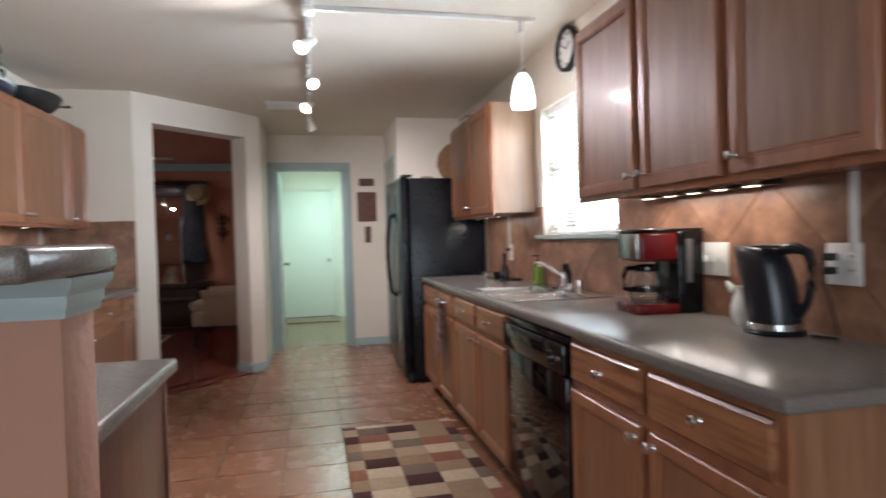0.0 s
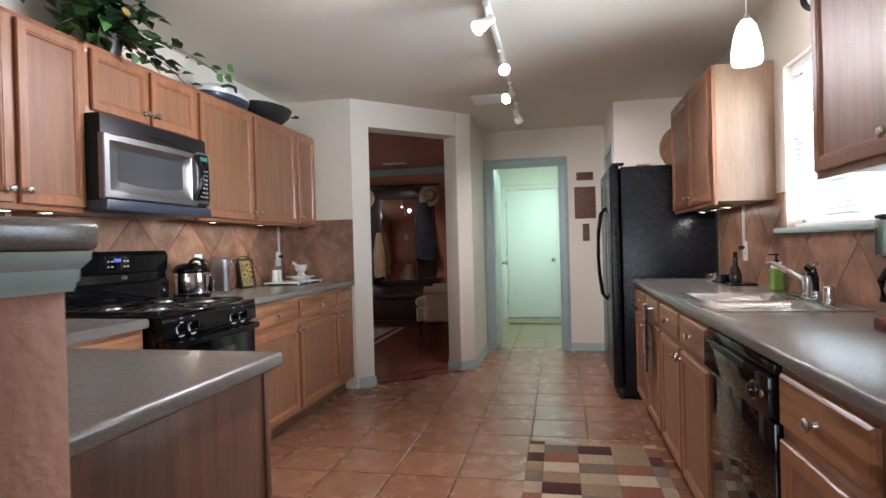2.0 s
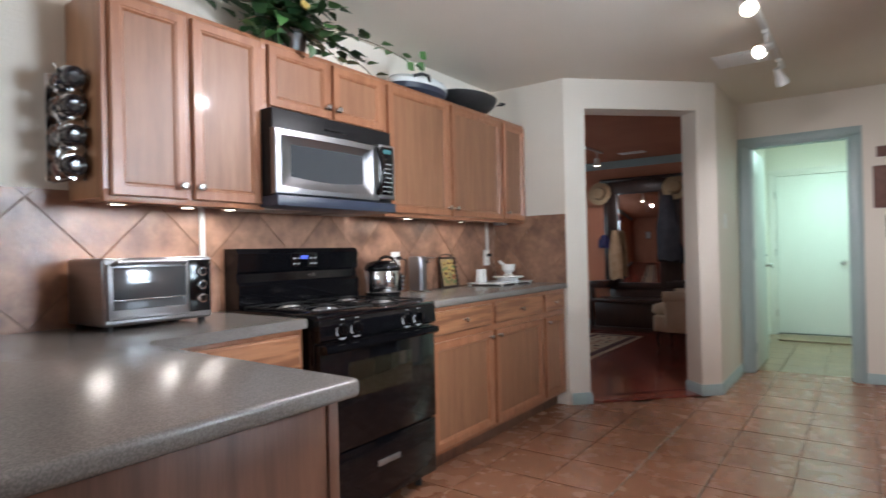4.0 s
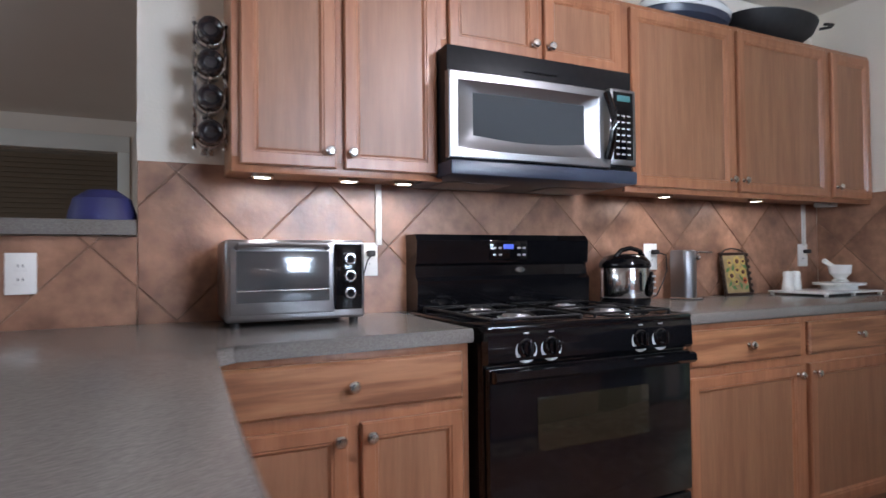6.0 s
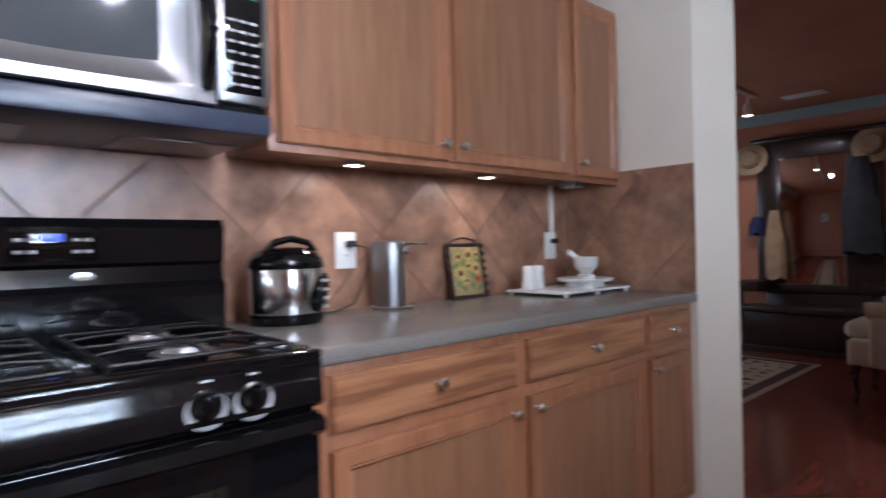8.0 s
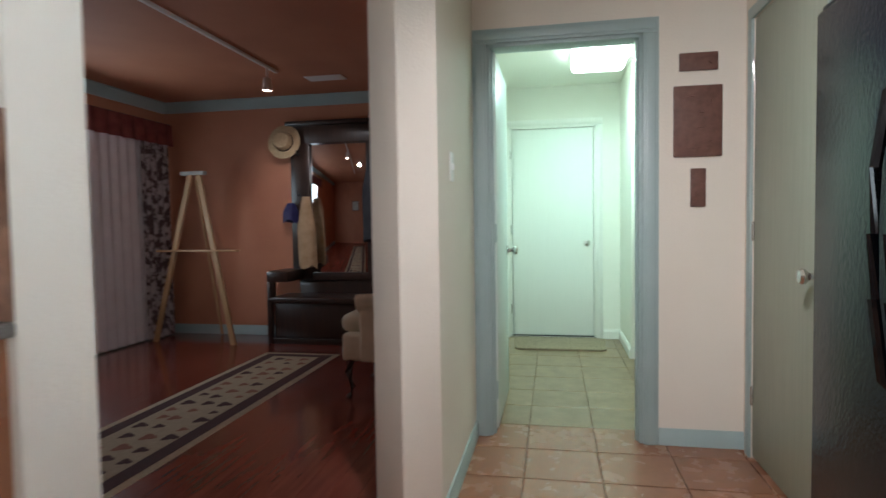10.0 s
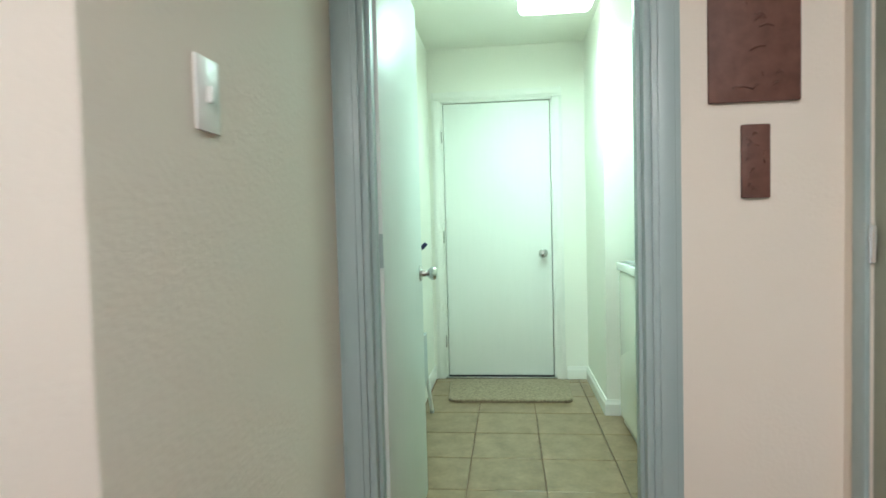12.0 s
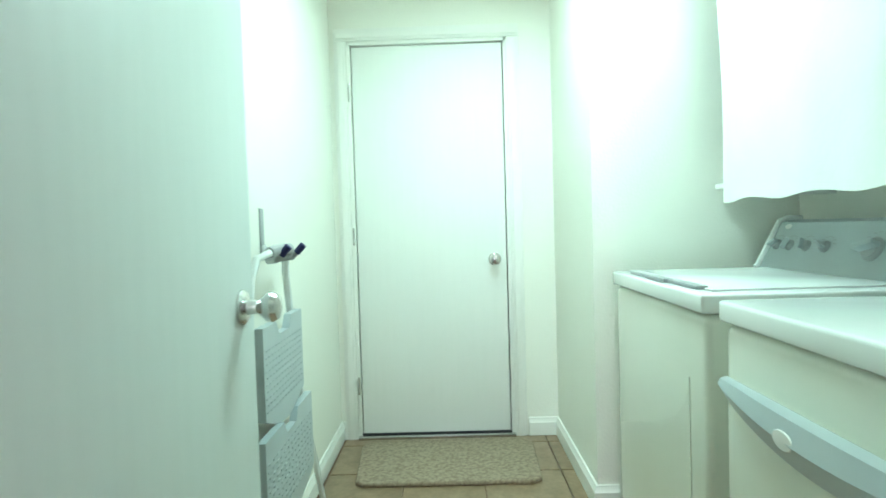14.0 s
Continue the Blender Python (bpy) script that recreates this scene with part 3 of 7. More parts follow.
def upper_cabinet(xf, side, depth, y0, y1, z0, z1, doors, label, group="wall cabinets", body=None):
    """doors: (y0, y1, knob end)."""
    back = xf - side * depth
    ob = thing("wall_cabinet", ((xf + back) / 2, (y0 + y1) / 2, z0), label, "cabinet", group)
    bm = bmesh.new()
    box(bm, (back, y0, z0 + 0.018), (xf - side * 0.018, y1, z1), 0.002)
    part("body", bm, body or M_OAKV, ob)
    bm = bmesh.new()
    box(bm, (xf - side * 0.019, y0 - 0.001, z0), (xf, y1 + 0.001, z0 + 0.045), 0.002)
    box(bm, (xf - side * 0.019, y0 - 0.001, z1 - 0.045), (xf, y1 + 0.001, z1 + 0.001), 0.002)
    edges = [y0] + [(a[1] + b[0]) / 2 for a, b in zip(doors, doors[1:])] + [y1]
    for k, y in enumerate(edges):
        lo, hi = (y - 0.001, y + 0.04) if k == 0 else (y - 0.04, y + 0.001) if k == len(edges) - 1 else (y - 0.03, y + 0.03)
        box(bm, (xf - side * 0.019, lo, z0 + 0.045), (xf, hi, z1 - 0.045), 0.0)
    part("face_frame", bm, M_OAKF, ob)
    to = facing(xf, side)
    for a, b, end in doors:
        cabinet_door(to, a, b, z0 + 0.022, z1 - 0.022, ob, (a + 0.022 if end < 0 else b - 0.022) if end else None, z0 + 0.073)
    return ob


def base_cabinet(xf, side, depth, y0, y1, cols, label, group="base cabinets"):
    """cols: (y0, y1, knob end of the door or 0, has a drawer)."""
    back = xf - side * depth
    ob = thing("base_cabinet", ((xf + back) / 2, (y0 + y1) / 2, 0), label, "cabinet", group)
    part("body", boxes(((back, y0, 0.10), (xf - side * 0.019, y1, 0.872), 0.0)), M_OAKV, ob)
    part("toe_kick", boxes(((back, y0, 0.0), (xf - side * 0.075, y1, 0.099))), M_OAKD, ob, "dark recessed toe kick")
    bm = bmesh.new()
    for z, t in ((0.10, 0.04), (0.682, 0.045), (0.840, 0.032)):
        box(bm, (xf - side * 0.019, y0, z), (xf, y1, z + t), 0.001)
    edges = [y0] + [(a[1] + b[0]) / 2 for a, b in zip(cols, cols[1:])] + [y1]
    for k, y in enumerate(edges):
        lo, hi = (y, y + 0.04) if k == 0 else (y - 0.04, y) if k == len(edges) - 1 else (y - 0.03, y + 0.03)
        for za, zb in ((0.14, 0.682), (0.727, 0.840)):
            box(bm, (xf - side * 0.0185, lo, za), (xf - side * 0.0005, hi, zb))
    part("face_frame", bm, M_OAKF, ob)
    to = facing(xf, side)
    for a, b, end, has in cols:
        cabinet_door(to, a, b, 0.125, 0.690, ob, (a + 0.024 if end < 0 else b - 0.024) if end else None, 0.655)
        if has:
            drawer(to, a, b, 0.724, 0.852, ob, has > 1)
    return ob


XUL, XUR, XBL, XBR = -1.577, 1.296, -1.262, 1.002
upper_cabinet(XUL, 1, XUL - XL - 0.002, 1.918, 2.590, 1.372, 2.134, [(1.940, 2.222, 1), (2.250, 2.568, -1)], "oak wall cabinet with two doors beside the microwave")
upper_cabinet(XUL, 1, XUL - XL - 0.002, 2.592, 3.392, 1.815, 2.134, [(2.615, 2.978, 1), (3.006, 3.370, -1)], "short oak wall cabinet above the microwave")
upper_cabinet(XUL, 1, XUL - XL - 0.002, 3.394, 5.036, 1.372, 2.134, [(3.418, 4.002, 1), (4.036, 4.660, -1), (4.706, 5.015, -1)], "oak wall cabinet with three doors above the spice tray")
# body in the paler oak that carries the window's daylight
upper_cabinet(XUR, -1, XR - XUR - 0.002, 3.775, 4.85, 1.372, 2.134, [(3.80, 4.295, 1), (4.33, 4.828, -1)], "oak wall cabinet beside the fridge", body=M_OAKDAY)
upper_cabinet(XUR, -1, XR - XUR - 0.002, 1.015, 2.485, 1.372, 2.134, [(1.040, 1.490, 1), (1.535, 1.955, 1), (1.995, 2.462, -1)], "oak wall cabinet with three doors over the coffee maker")

base_cabinet(XBL, 1, XBL - XL - 0.002, 3.325, 5.036, [(3.362, 3.952, 1, 2), (4.002, 4.630, -1, 2), (4.682, 4.975, -1, 2)], "oak base cabinet with drawers beside the range")
ob = base_cabinet(XBL, 1, XBL - XL - 0.002, 1.785, 2.518, [(1.86, 2.165, 1, 0), (2.20, 2.495, -1, 0)], "oak base cabinet with one wide drawer")
drawer(facing(XBL, 1), 1.86, 2.495, 0.724, 0.852, ob)
base_cabinet(XBR, -1, XR - XBR - 0.002, 0.998, 1.968, [(1.022, 1.462, 1, 2), (1.505, 1.942, -1, 2)], "oak base cabinet at the counter's end")
base_cabinet(XBR, -1, XR - XBR - 0.002, 2.652, 3.698, [(2.682, 3.145, 1, 2), (3.185, 3.672, -1, 2)], "oak sink base cabinet with two false drawers")
base_cabinet(XBR, -1, XR - XBR - 0.002, 3.70, 4.715, [(3.73, 4.185, 1, 2), (4.225, 4.69, -1, 2)], "oak base cabinet with a hanging dish towel")

# counters
bm = bmesh.new()
slab(bm, [(XL, 3.318), (-1.235, 3.318), (-1.235, 5.036), (XL, 5.036)], 0.874, 0.914, (1,), 0.012)
solid("countertop", bm, M_TOP, "grey speckled laminate countertop beside the range", "countertop")
bm = bmesh.new()
slab(bm, [(XL, 1.097), (-0.278, 1.097), (-0.278, 1.835), (-1.180, 1.835), (-1.235, 1.89), (-1.235, 2.524), (XL, 2.524)], 0.874, 0.914, (1, 2, 3, 4), 0.012)
solid("countertop", bm, M_TOP, "grey speckled laminate countertop of the peninsula", "countertop")
SX0, SX1, SY0, SY1 = 1.047, 1.54, 2.72, 3.485
bm = bmesh.new()
slab(bm, [(0.975, 0.975), (XR, 0.975), (XR, SY0), (SX0, SY0), (SX0, SY1), (XR, SY1), (XR, 4.73), (0.975, 4.73)], 0.874, 0.914, (7, 0), 0.012)
slab(bm, [(SX1, SY0), (XR, SY0), (XR, SY1), (SX1, SY1)], 0.874, 0.914)
solid("countertop", bm, M_TOP, "long grey laminate countertop along the sink wall", "countertop")

# peninsula body and raised bar
ob = thing("peninsula_cabinet", (-0.7, 1.37, 0), "dark oak peninsula cabinet with a plain end panel", "cabinet")
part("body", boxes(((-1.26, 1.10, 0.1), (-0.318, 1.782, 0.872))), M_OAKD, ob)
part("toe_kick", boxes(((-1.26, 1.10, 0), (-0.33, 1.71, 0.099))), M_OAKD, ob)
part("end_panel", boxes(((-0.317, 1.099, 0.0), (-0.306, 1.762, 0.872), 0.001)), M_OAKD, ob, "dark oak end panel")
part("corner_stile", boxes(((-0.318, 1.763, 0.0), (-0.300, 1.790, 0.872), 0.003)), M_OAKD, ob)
structure("wall_bar", boxes(((XL - 0.12, 0.966, 0), (-0.243, 1.095, 1.146), 0.008)), M_PILLAR, "salmon textured half wall under the bar", "wall")
bm = bmesh.new()
prof = [(0.0, 1.136), (0.006, 1.136), (0.008, 1.147), (0.011, 1.152), (0.012, 1.168), (0.018, 1.176), (0.022, 1.182), (0.023, 1.194), (0.0, 1.194)]
ring = [Vector((XL - 0.12, 0.966)), Vector((-0.243, 0.966)), Vector((-0.243, 1.0955)), Vector((XL, 1.0955))]
offs = [Vector((0, -1)), Vector((1, -1)), Vector((1, 1)), Vector((0, 1))]
rows = [[bm.verts.new((p.x + o.x * a, p.y + o.y * a, b)) for a, b in prof] for p, o in zip(ring, offs)]
for a, b in zip(rows, rows[1:]):
    for k in range(len(prof)):
        j = (k + 1) % len(prof)
        bm.faces.new((a[k], b[k], b[j], a[j]))
structure("trim_bar", bm, M_TRIM, "blue-grey moulding under the bar top", "trim")
bm = bmesh.new()
slab(bm, [(XL - 0.20, 0.80), (-0.215, 0.80), (-0.215, 1.135), (XL + 0.05, 1.135), (XL + 0.05, 1.659), (XL - 0.20, 1.659)], 1.1945, 1.2405, (0, 1, 2, 3), 0.014)
solid("bar_top", bm, M_TOP, "grey laminate raised bar top on the half wall", "bar top")

ob = thing("corner_cabinet", (-1.6, 1.45, 0), "plain oak corner cabinet under the counter", "cabinet", "base cabinets")
part("body", slab(bmesh.new(), [(XL + 0.002, 1.10), (-1.262, 1.10), (-1.262, 1.783), (XL + 0.002, 1.783)], 0.1, 0.872), M_OAKV, ob)
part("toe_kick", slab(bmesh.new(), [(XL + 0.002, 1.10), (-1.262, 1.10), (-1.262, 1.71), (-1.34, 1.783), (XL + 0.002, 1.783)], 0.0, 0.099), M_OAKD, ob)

# backsplash tiles, laid diagonally
def splash(name, origin, uaxis, naxis, u0, u1, w0, w1, cu0, cw0, side=0.34, label=""):
    o, ua, na = Vector(origin), Vector(uaxis), Vector(naxis)
    at = lambda u, w, d: o + ua * u + Vector((0, 0, w)) + na * d
    bm = bmesh.new()
    quad = ((u0, w0), (u1, w0), (u1, w1), (u0, w1))
    a = [bm.verts.new(at(u, w, 0.001)) for u, w in quad]
    b = [bm.verts.new(at(u, w, 0.006)) for u, w in quad]
    bm.faces.new(b)
    for k in range(4):
        bm.faces.new((a[k], a[(k + 1) % 4], b[(k + 1) % 4], b[k]))
    back = structure(name, bm, M_SGROUT, label, "backsplash")
    h = side / math.sqrt(2)
    g = 0.0028
    for i in range(int((u0 - cu0) / h) - 2, int((u1 - cu0) / h) + 3):
        for j in range(-5, 6):
            if (i + j) % 2:
                continue
            cu, cw = cu0 + i * h, cw0 + j * h
            poly = clip_polygon([(cu + h - g, cw), (cu, cw + h - g), (cu - h + g, cw), (cu, cw - h + g)], (u0, w0), (u1, w1))
            if not poly:
                continue
            bm = bmesh.new()
            mid = (sum(p[0] for p in poly) / len(poly), sum(p[1] for p in poly) / len(poly))
            lo = [bm.verts.new(at(u, w, 0.005)) for u, w in poly]
            hi = [bm.verts.new(at(u + (mid[0] - u) * 0.012, w + (mid[1] - w) * 0.012, 0.0095)) for u, w in poly]
            bm.faces.new(hi)
            for k in range(len(poly)):
                bm.faces.new((lo[k], lo[(k + 1) % len(poly)], hi[(k + 1) % len(poly)], hi[k]))
            part("tile", bm, M_SPLASH, back, smooth=None)
    return back


# ---- appliances ----
def gas_range():
    y0, y1, xf, xb = 2.540, 3.305, -1.215, -1.85
    ob = thing("gas_range", ((xf + xb) / 2, (y0 + y1) / 2, 0), "black enamel gas range with four burners and knobs", "stove")
    part("body", boxes(((xb, y0, 0.06), (xf, y1, 0.905), 0.006)), M_BLACK, ob)
    for y in (y0 + 0.05, y1 - 0.05):
        for x in (xb + 0.06, xf - 0.06):
            part("foot", lathe(bmesh.new(), [(0.0, 0), (0.018, 0), (0.018, 0.058), (0, 0.062)], (x, y, 0), 10), M_BLACKM, ob)
    # cooktop with a raised rim
    bm = bmesh.new()
    box(bm, (xb + 0.08, y0 - 0.004, 0.903), (xf + 0.03, y1 + 0.004, 0.925), 0.008)
    top = part("cooktop", bm, M_BLACK, ob)
    # backguard: sloped face with a step
    bm = bmesh.new()
    prof = [(xb, 0.90), (-1.745, 0.90), (-1.738, 1.03), (-1.755, 1.045), (-1.762, 1.085), (-1.748, 1.095), (-1.742, 1.18), (-1.760, 1.203), (xb, 1.203)]
    a = [bm.verts.new((x, y0 + 0.024, z)) for x, z in prof]
    b = [bm.verts.new((x, y1 + 0.034, z)) for x, z in prof]
    bm.faces.new(a)
    bm.faces.new(b[::-1])
    for k in range(len(prof)):
        j = (k + 1) % len(prof)
        bm.faces.new((a[k], b[k], b[j], a[j]))
    guard = part("backguard", bm, M_BLACK, ob)
    ym = (y0 + y1) / 2 + 0.02
    part("clock_panel", boxes(((-1.750, ym - 0.075, 1.105), (-1.7415, ym + 0.095, 1.182), 0.002)), M_BGLASS, guard, "black clock and timer panel")
    part("display", boxes(((-1.7435, ym - 0.015, 1.148), (-1.7400, ym + 0.030, 1.166), 0.001)), M_BLUELCD, guard, "small blue lit display")
    for dy in (-0.055, -0.03, 0.055, 0.078):
        for z in (1.125, 1.152):
            part("button", boxes(((-1.7425, ym + dy - 0.007, z - 0.004), (-1.7395, ym + dy + 0.007, z + 0.004), 0.001)), M_GREYP, guard)
    part("badge", lathe(bmesh.new(), [(0, 0), (0.024, 0), (0.022, 0.003), (0, 0.004)], (-1.760, ym + 0.07, 1.066), 20, Matrix.Rotation(radians(90), 4, "Y") @ Matrix.Diagonal((0.45, 1, 1, 1))), M_NICKEL, guard, "plain oval silver badge")
    # burners and grates
    for bx in (-1.60, -1.36):
        for by in (y0 + 0.20, y1 - 0.20):
            base = part("burner", lathe(bmesh.new(), [(0, 0.922), (0.062, 0.922), (0.058, 0.927), (0.044, 0.929), (0.040, 0.938), (0.034, 0.940), (0, 0.941)], (bx, by, 0), 24), M_ALU, ob, "dull aluminium burner with a black cap")
            part("cap", lathe(bmesh.new(), [(0, 0.939), (0.034, 0.940), (0.034, 0.945), (0.028, 0.948), (0, 0.949)], (bx, by, 0), 20), M_BLACKM, base)
    for by in (y0 + 0.20, y1 - 0.20):
        bm = bmesh.new()
        w, d = 0.155, 0.245
        cxm = -1.48
        loop = [(cxm - d, by - w), (cxm + d, by - w), (cxm + d, by + w), (cxm - d, by + w)]
        for k in range(4):
            p, q = loop[k], loop[(k + 1) % 4]
            tube(bm, [(p[0], p[1], 0.936), (q[0], q[1], 0.936)], 0.0042, 6)
        tube(bm, [(cxm, by - w, 0.937), (cxm, by + w, 0.937)], 0.0042, 6)
        for bx in (-1.60, -1.36):
            for dx, dy in ((1, 0), (-1, 0), (0, 1), (0, -1)):
                far = (bx + dx * 0.115, by + dy * w) if dy else (bx + dx * 0.115, by)
                tube(bm, [(far[0] if not dy else bx, far[1], 0.937), (bx + dx * 0.075, by + dy * 0.10, 0.943), (bx + dx * 0.036, by + dy * 0.036, 0.943)], 0.0036, 6)
        for p in loop:
            tube(bm, [(p[0], p[1], 0.924), (p[0], p[1], 0.937)], 0.0055, 6)
        part("grate", bm, M_IRON, ob, "black cast iron grate")
    # sloped control panel
    bm = bmesh.new()
    prof = [(xf - 0.01, 0.815), (xf + 0.025, 0.815), (xf + 0.034, 0.824), (xf + 0.030, 0.90), (xf + 0.022, 0.912), (xf - 0.01, 0.905)]
    a = [bm.verts.new((x, y0, z)) for x, z in prof]
    b = [bm.verts.new((x, y1, z)) for x, z in prof]
    bm.faces.new(a)
    bm.faces.new(b[::-1])
    for k in range(len(prof)):
        j = (k + 1) % len(prof)
        bm.faces.new((a[k], b[k], b[j], a[j]))
    panel = part("control_panel", bm, M_BLACK, ob)
    lean = Matrix.Rotation(radians(88), 4, "Y")
    for y in (2.662, 2.747, 3.083, 3.166):
        c = (xf + 0.032, y, 0.858)
        # pale crescent round the lower half of the knob
        bm = bmesh.new()
        inner, outer = [], []
        for k in range(25):
            t = radians(-205 + 230 * k / 24)
            w = 0.012 * math.sin(math.pi * k / 24) + 0.001
            inner.append(bm.verts.new((c[0] + 0.0015, y + 0.030 * math.cos(t), 0.858 + 0.030 * math.sin(t))))
            outer.append(bm.verts.new((c[0] + 0.0015, y + (0.030 + w) * math.cos(t), 0.858 + (0.030 + w) * math.sin(t))))
        for k in range(24):
            bm.faces.new((inner[k], inner[k + 1], outer[k + 1], outer[k]))
        part("dial_mark", bm, M_GREYP, panel, "pale printed crescent")
        kn = part("knob", lathe(bmesh.new(), [(0, 0), (0.027, 0), (0.027, 0.004), (0.022, 0.007), (0.020, 0.022), (0, 0.024)], c, 22, lean), M_BLACK, panel, "round black control knob")
        part("grip", boxes(((c[0] + 0.018, y - 0.0055, 0.838), (c[0] + 0.031, y + 0.0055, 0.878), 0.003)), M_BLACK, kn)
        part("mark", boxes(((c[0] + 0.0005, y - 0.009, 0.897), (c[0] + 0.003, y + 0.009, 0.901), 0.0)), M_GREYP, panel)
    # oven door, window, handle, drawer
    door = part("oven_door", boxes(((xf, y0 + 0.004, 0.352), (xf + 0.028, y1 - 0.004, 0.806), 0.006)), M_BLACK, ob)
    part("window", boxes(((xf + 0.026, 2.70, 0.560), (xf + 0.0305, 3.116, 0.712), 0.002)), M_OVENGLASS, door, "dark glass oven window with a brown reflection in its colour")
    bm = bmesh.new()
    prof = [(xf + 0.020, 0.771), (xf + 0.050, 0.768), (xf + 0.062, 0.778), (xf + 0.058, 0.798), (xf + 0.040, 0.804), (xf + 0.020, 0.802)]
    a = [bm.verts.new((x, y0 + 0.01, z)) for x, z in prof]
    b = [bm.verts.new((x, y1 - 0.01, z)) for x, z in prof]
    bm.faces.new(a)
    bm.faces.new(b[::-1])
    for k in range(len(prof)):
        j = (k + 1) % len(prof)
        bm.faces.new((a[k], b[k], b[j], a[j]))
    part("handle", bm, M_BLACK, door)
    dr = part("storage_drawer", boxes(((xf, y0 + 0.004, 0.075), (xf + 0.024, y1 - 0.004, 0.344), 0.006)), M_BLACK, ob)
    part("pull", boxes(((xf + 0.022, ym - 0.075, 0.225), (xf + 0.034, ym + 0.075, 0.252), 0.006)), M_ALU, dr)


def microwave():
    y0, y1, xf, xb = 2.566, 3.348, -1.475, -1.86
    ob = thing("microwave", ((xf + xb) / 2, (y0 + y1) / 2, 1.385), "stainless steel over-range microwave with a black control panel", "microwave")
    part("body", boxes(((xb, y0 + 0.004, 1.40), (xf - 0.012, y1 - 0.004, 1.812), 0.003)), M_IRON, ob)
    part("base", boxes(((xb, y0 + 0.002, 1.382), (xf + 0.018, y1 - 0.002, 1.432), 0.008)), M_BLUEGREY, ob, "dark blue-grey bottom rim")
    for y in (2.76, 3.2):
        part("filter", boxes(((-1.80, y - 0.13, 1.378), (-1.62, y + 0.13, 1.383), 0.002)), M_STEEL, ob, "metal grease filter")
    ysplit = y1 - 0.128
    # door: a bowed steel picture frame that slopes in to the window
    bow = lambda u: 0.016 * math.sin(math.pi * (u - y0) / (y1 - y0))
    to = lambda u, w, d: (xf - 0.02 + d + bow(u), u, w)
    n = 14

    def ring(u0, u1, w0, w1, d, sag=0.0):
        pts = [(u0 + (u1 - u0) * k / n, w0 - sag * math.sin(math.pi * k / n)) for k in range(n)]
        pts += [(u1, w0 + (w1 - w0) * k / 4) for k in range(4)]
        pts += [(u1 + (u0 - u1) * k / n, w1) for k in range(n)]
        pts += [(u0, w1 + (w0 - w1) * k / 4) for k in range(4)]
        return [(u, w, d) for u, w in pts]

    steps = [ring(y0, ysplit, 1.436, 1.722, 0.0), ring(y0, ysplit, 1.436, 1.722, 0.024), ring(y0 + 0.004, ysplit - 0.004, 1.440, 1.718, 0.029),
             ring(y0 + 0.030, ysplit - 0.052, 1.468, 1.692, 0.030, 0.006), ring(y0 + 0.036, ysplit - 0.058, 1.476, 1.688, 0.026, 0.010), ring(y0 + 0.092, ysplit - 0.112, 1.516, 1.658, 0.012, 0.014)]
    bm = bmesh.new()
    loops = [[bm.verts.new(to(*p)) for p in st] for st in steps]
    for la, lb in zip(loops, loops[1:]):
        for k in range(len(la)):
            j = (k + 1) % len(la)
            bm.faces.new((la[k], la[j], lb[j], lb[k]))
    steel = part("door", bm, M_STEEL, ob, "brushed steel door frame")
    bm = bmesh.new()
    bm.faces.new([bm.verts.new(to(u, w, 0.0125)) for u, w, d in steps[-1]])
    part("window", bm, M_MWGLASS, steel, "grey tinted window")
    bm = bmesh.new()
    path = [to(ysplit - 0.022, 1.47 + 0.24 * k / 10, 0.034 + 0.038 * math.sin(math.pi * k / 10)) for k in range(11)]
    tube(bm, path, 0.013, 8)
    part("handle", bm, M_BLACK, steel, "curved black handle")
    ctl = part("control_panel", boxes(((xf - 0.02, ysplit + 0.004, 1.450), (xf + 0.012, y1, 1.738), 0.008)), M_STEEL, ob)
    part("keypad", boxes(((xf + 0.010, ysplit + 0.018, 1.472), (xf + 0.0145, y1 - 0.018, 1.725), 0.004)), M_BGLASS, ctl, "black glass keypad")
    part("display", boxes(((xf + 0.013, ysplit + 0.034, 1.690), (xf + 0.0158, y1 - 0.032, 1.712), 0.001)), M_LCD, ctl, "dim blue-green display")
    for r in range(7):
        for c in range(3):
            y, z = ysplit + 0.036 + c * 0.026, 1.492 + r * 0.024
            part("key", boxes(((xf + 0.0135, y - 0.008, z - 0.003), (xf + 0.0155, y + 0.008, z + 0.003), 0.0)), M_GREYP, ctl)
    # open vent grille above the door
    grille = part("vent", boxes(((xf - 0.05, y0 + 0.01, 1.752), (xf - 0.040, y1 - 0.01, 1.81), 0.001)), M_IRON, ob, "black vent grille")
    for k in range(9):
        part("slat", boxes(((xf - 0.041, y1 - 0.21, 1.758 + k * 0.0055), (xf - 0.030, y1 - 0.015, 1.7605 + k * 0.0055))), M_BLACK, grille)
    for y in (y0 + 0.19, y0 + 0.33, y1 - 0.22):
        part("rib", boxes(((xf - 0.041, y, 1.752), (xf - 0.015, y + 0.012, 1.808))), M_BLACK, grille)
    part("lamp_label", boxes(((xf - 0.040, y0 + 0.30, 1.754), (xf - 0.012, y0 + 0.44, 1.759))), M_WHITE, ob, "white paper label")


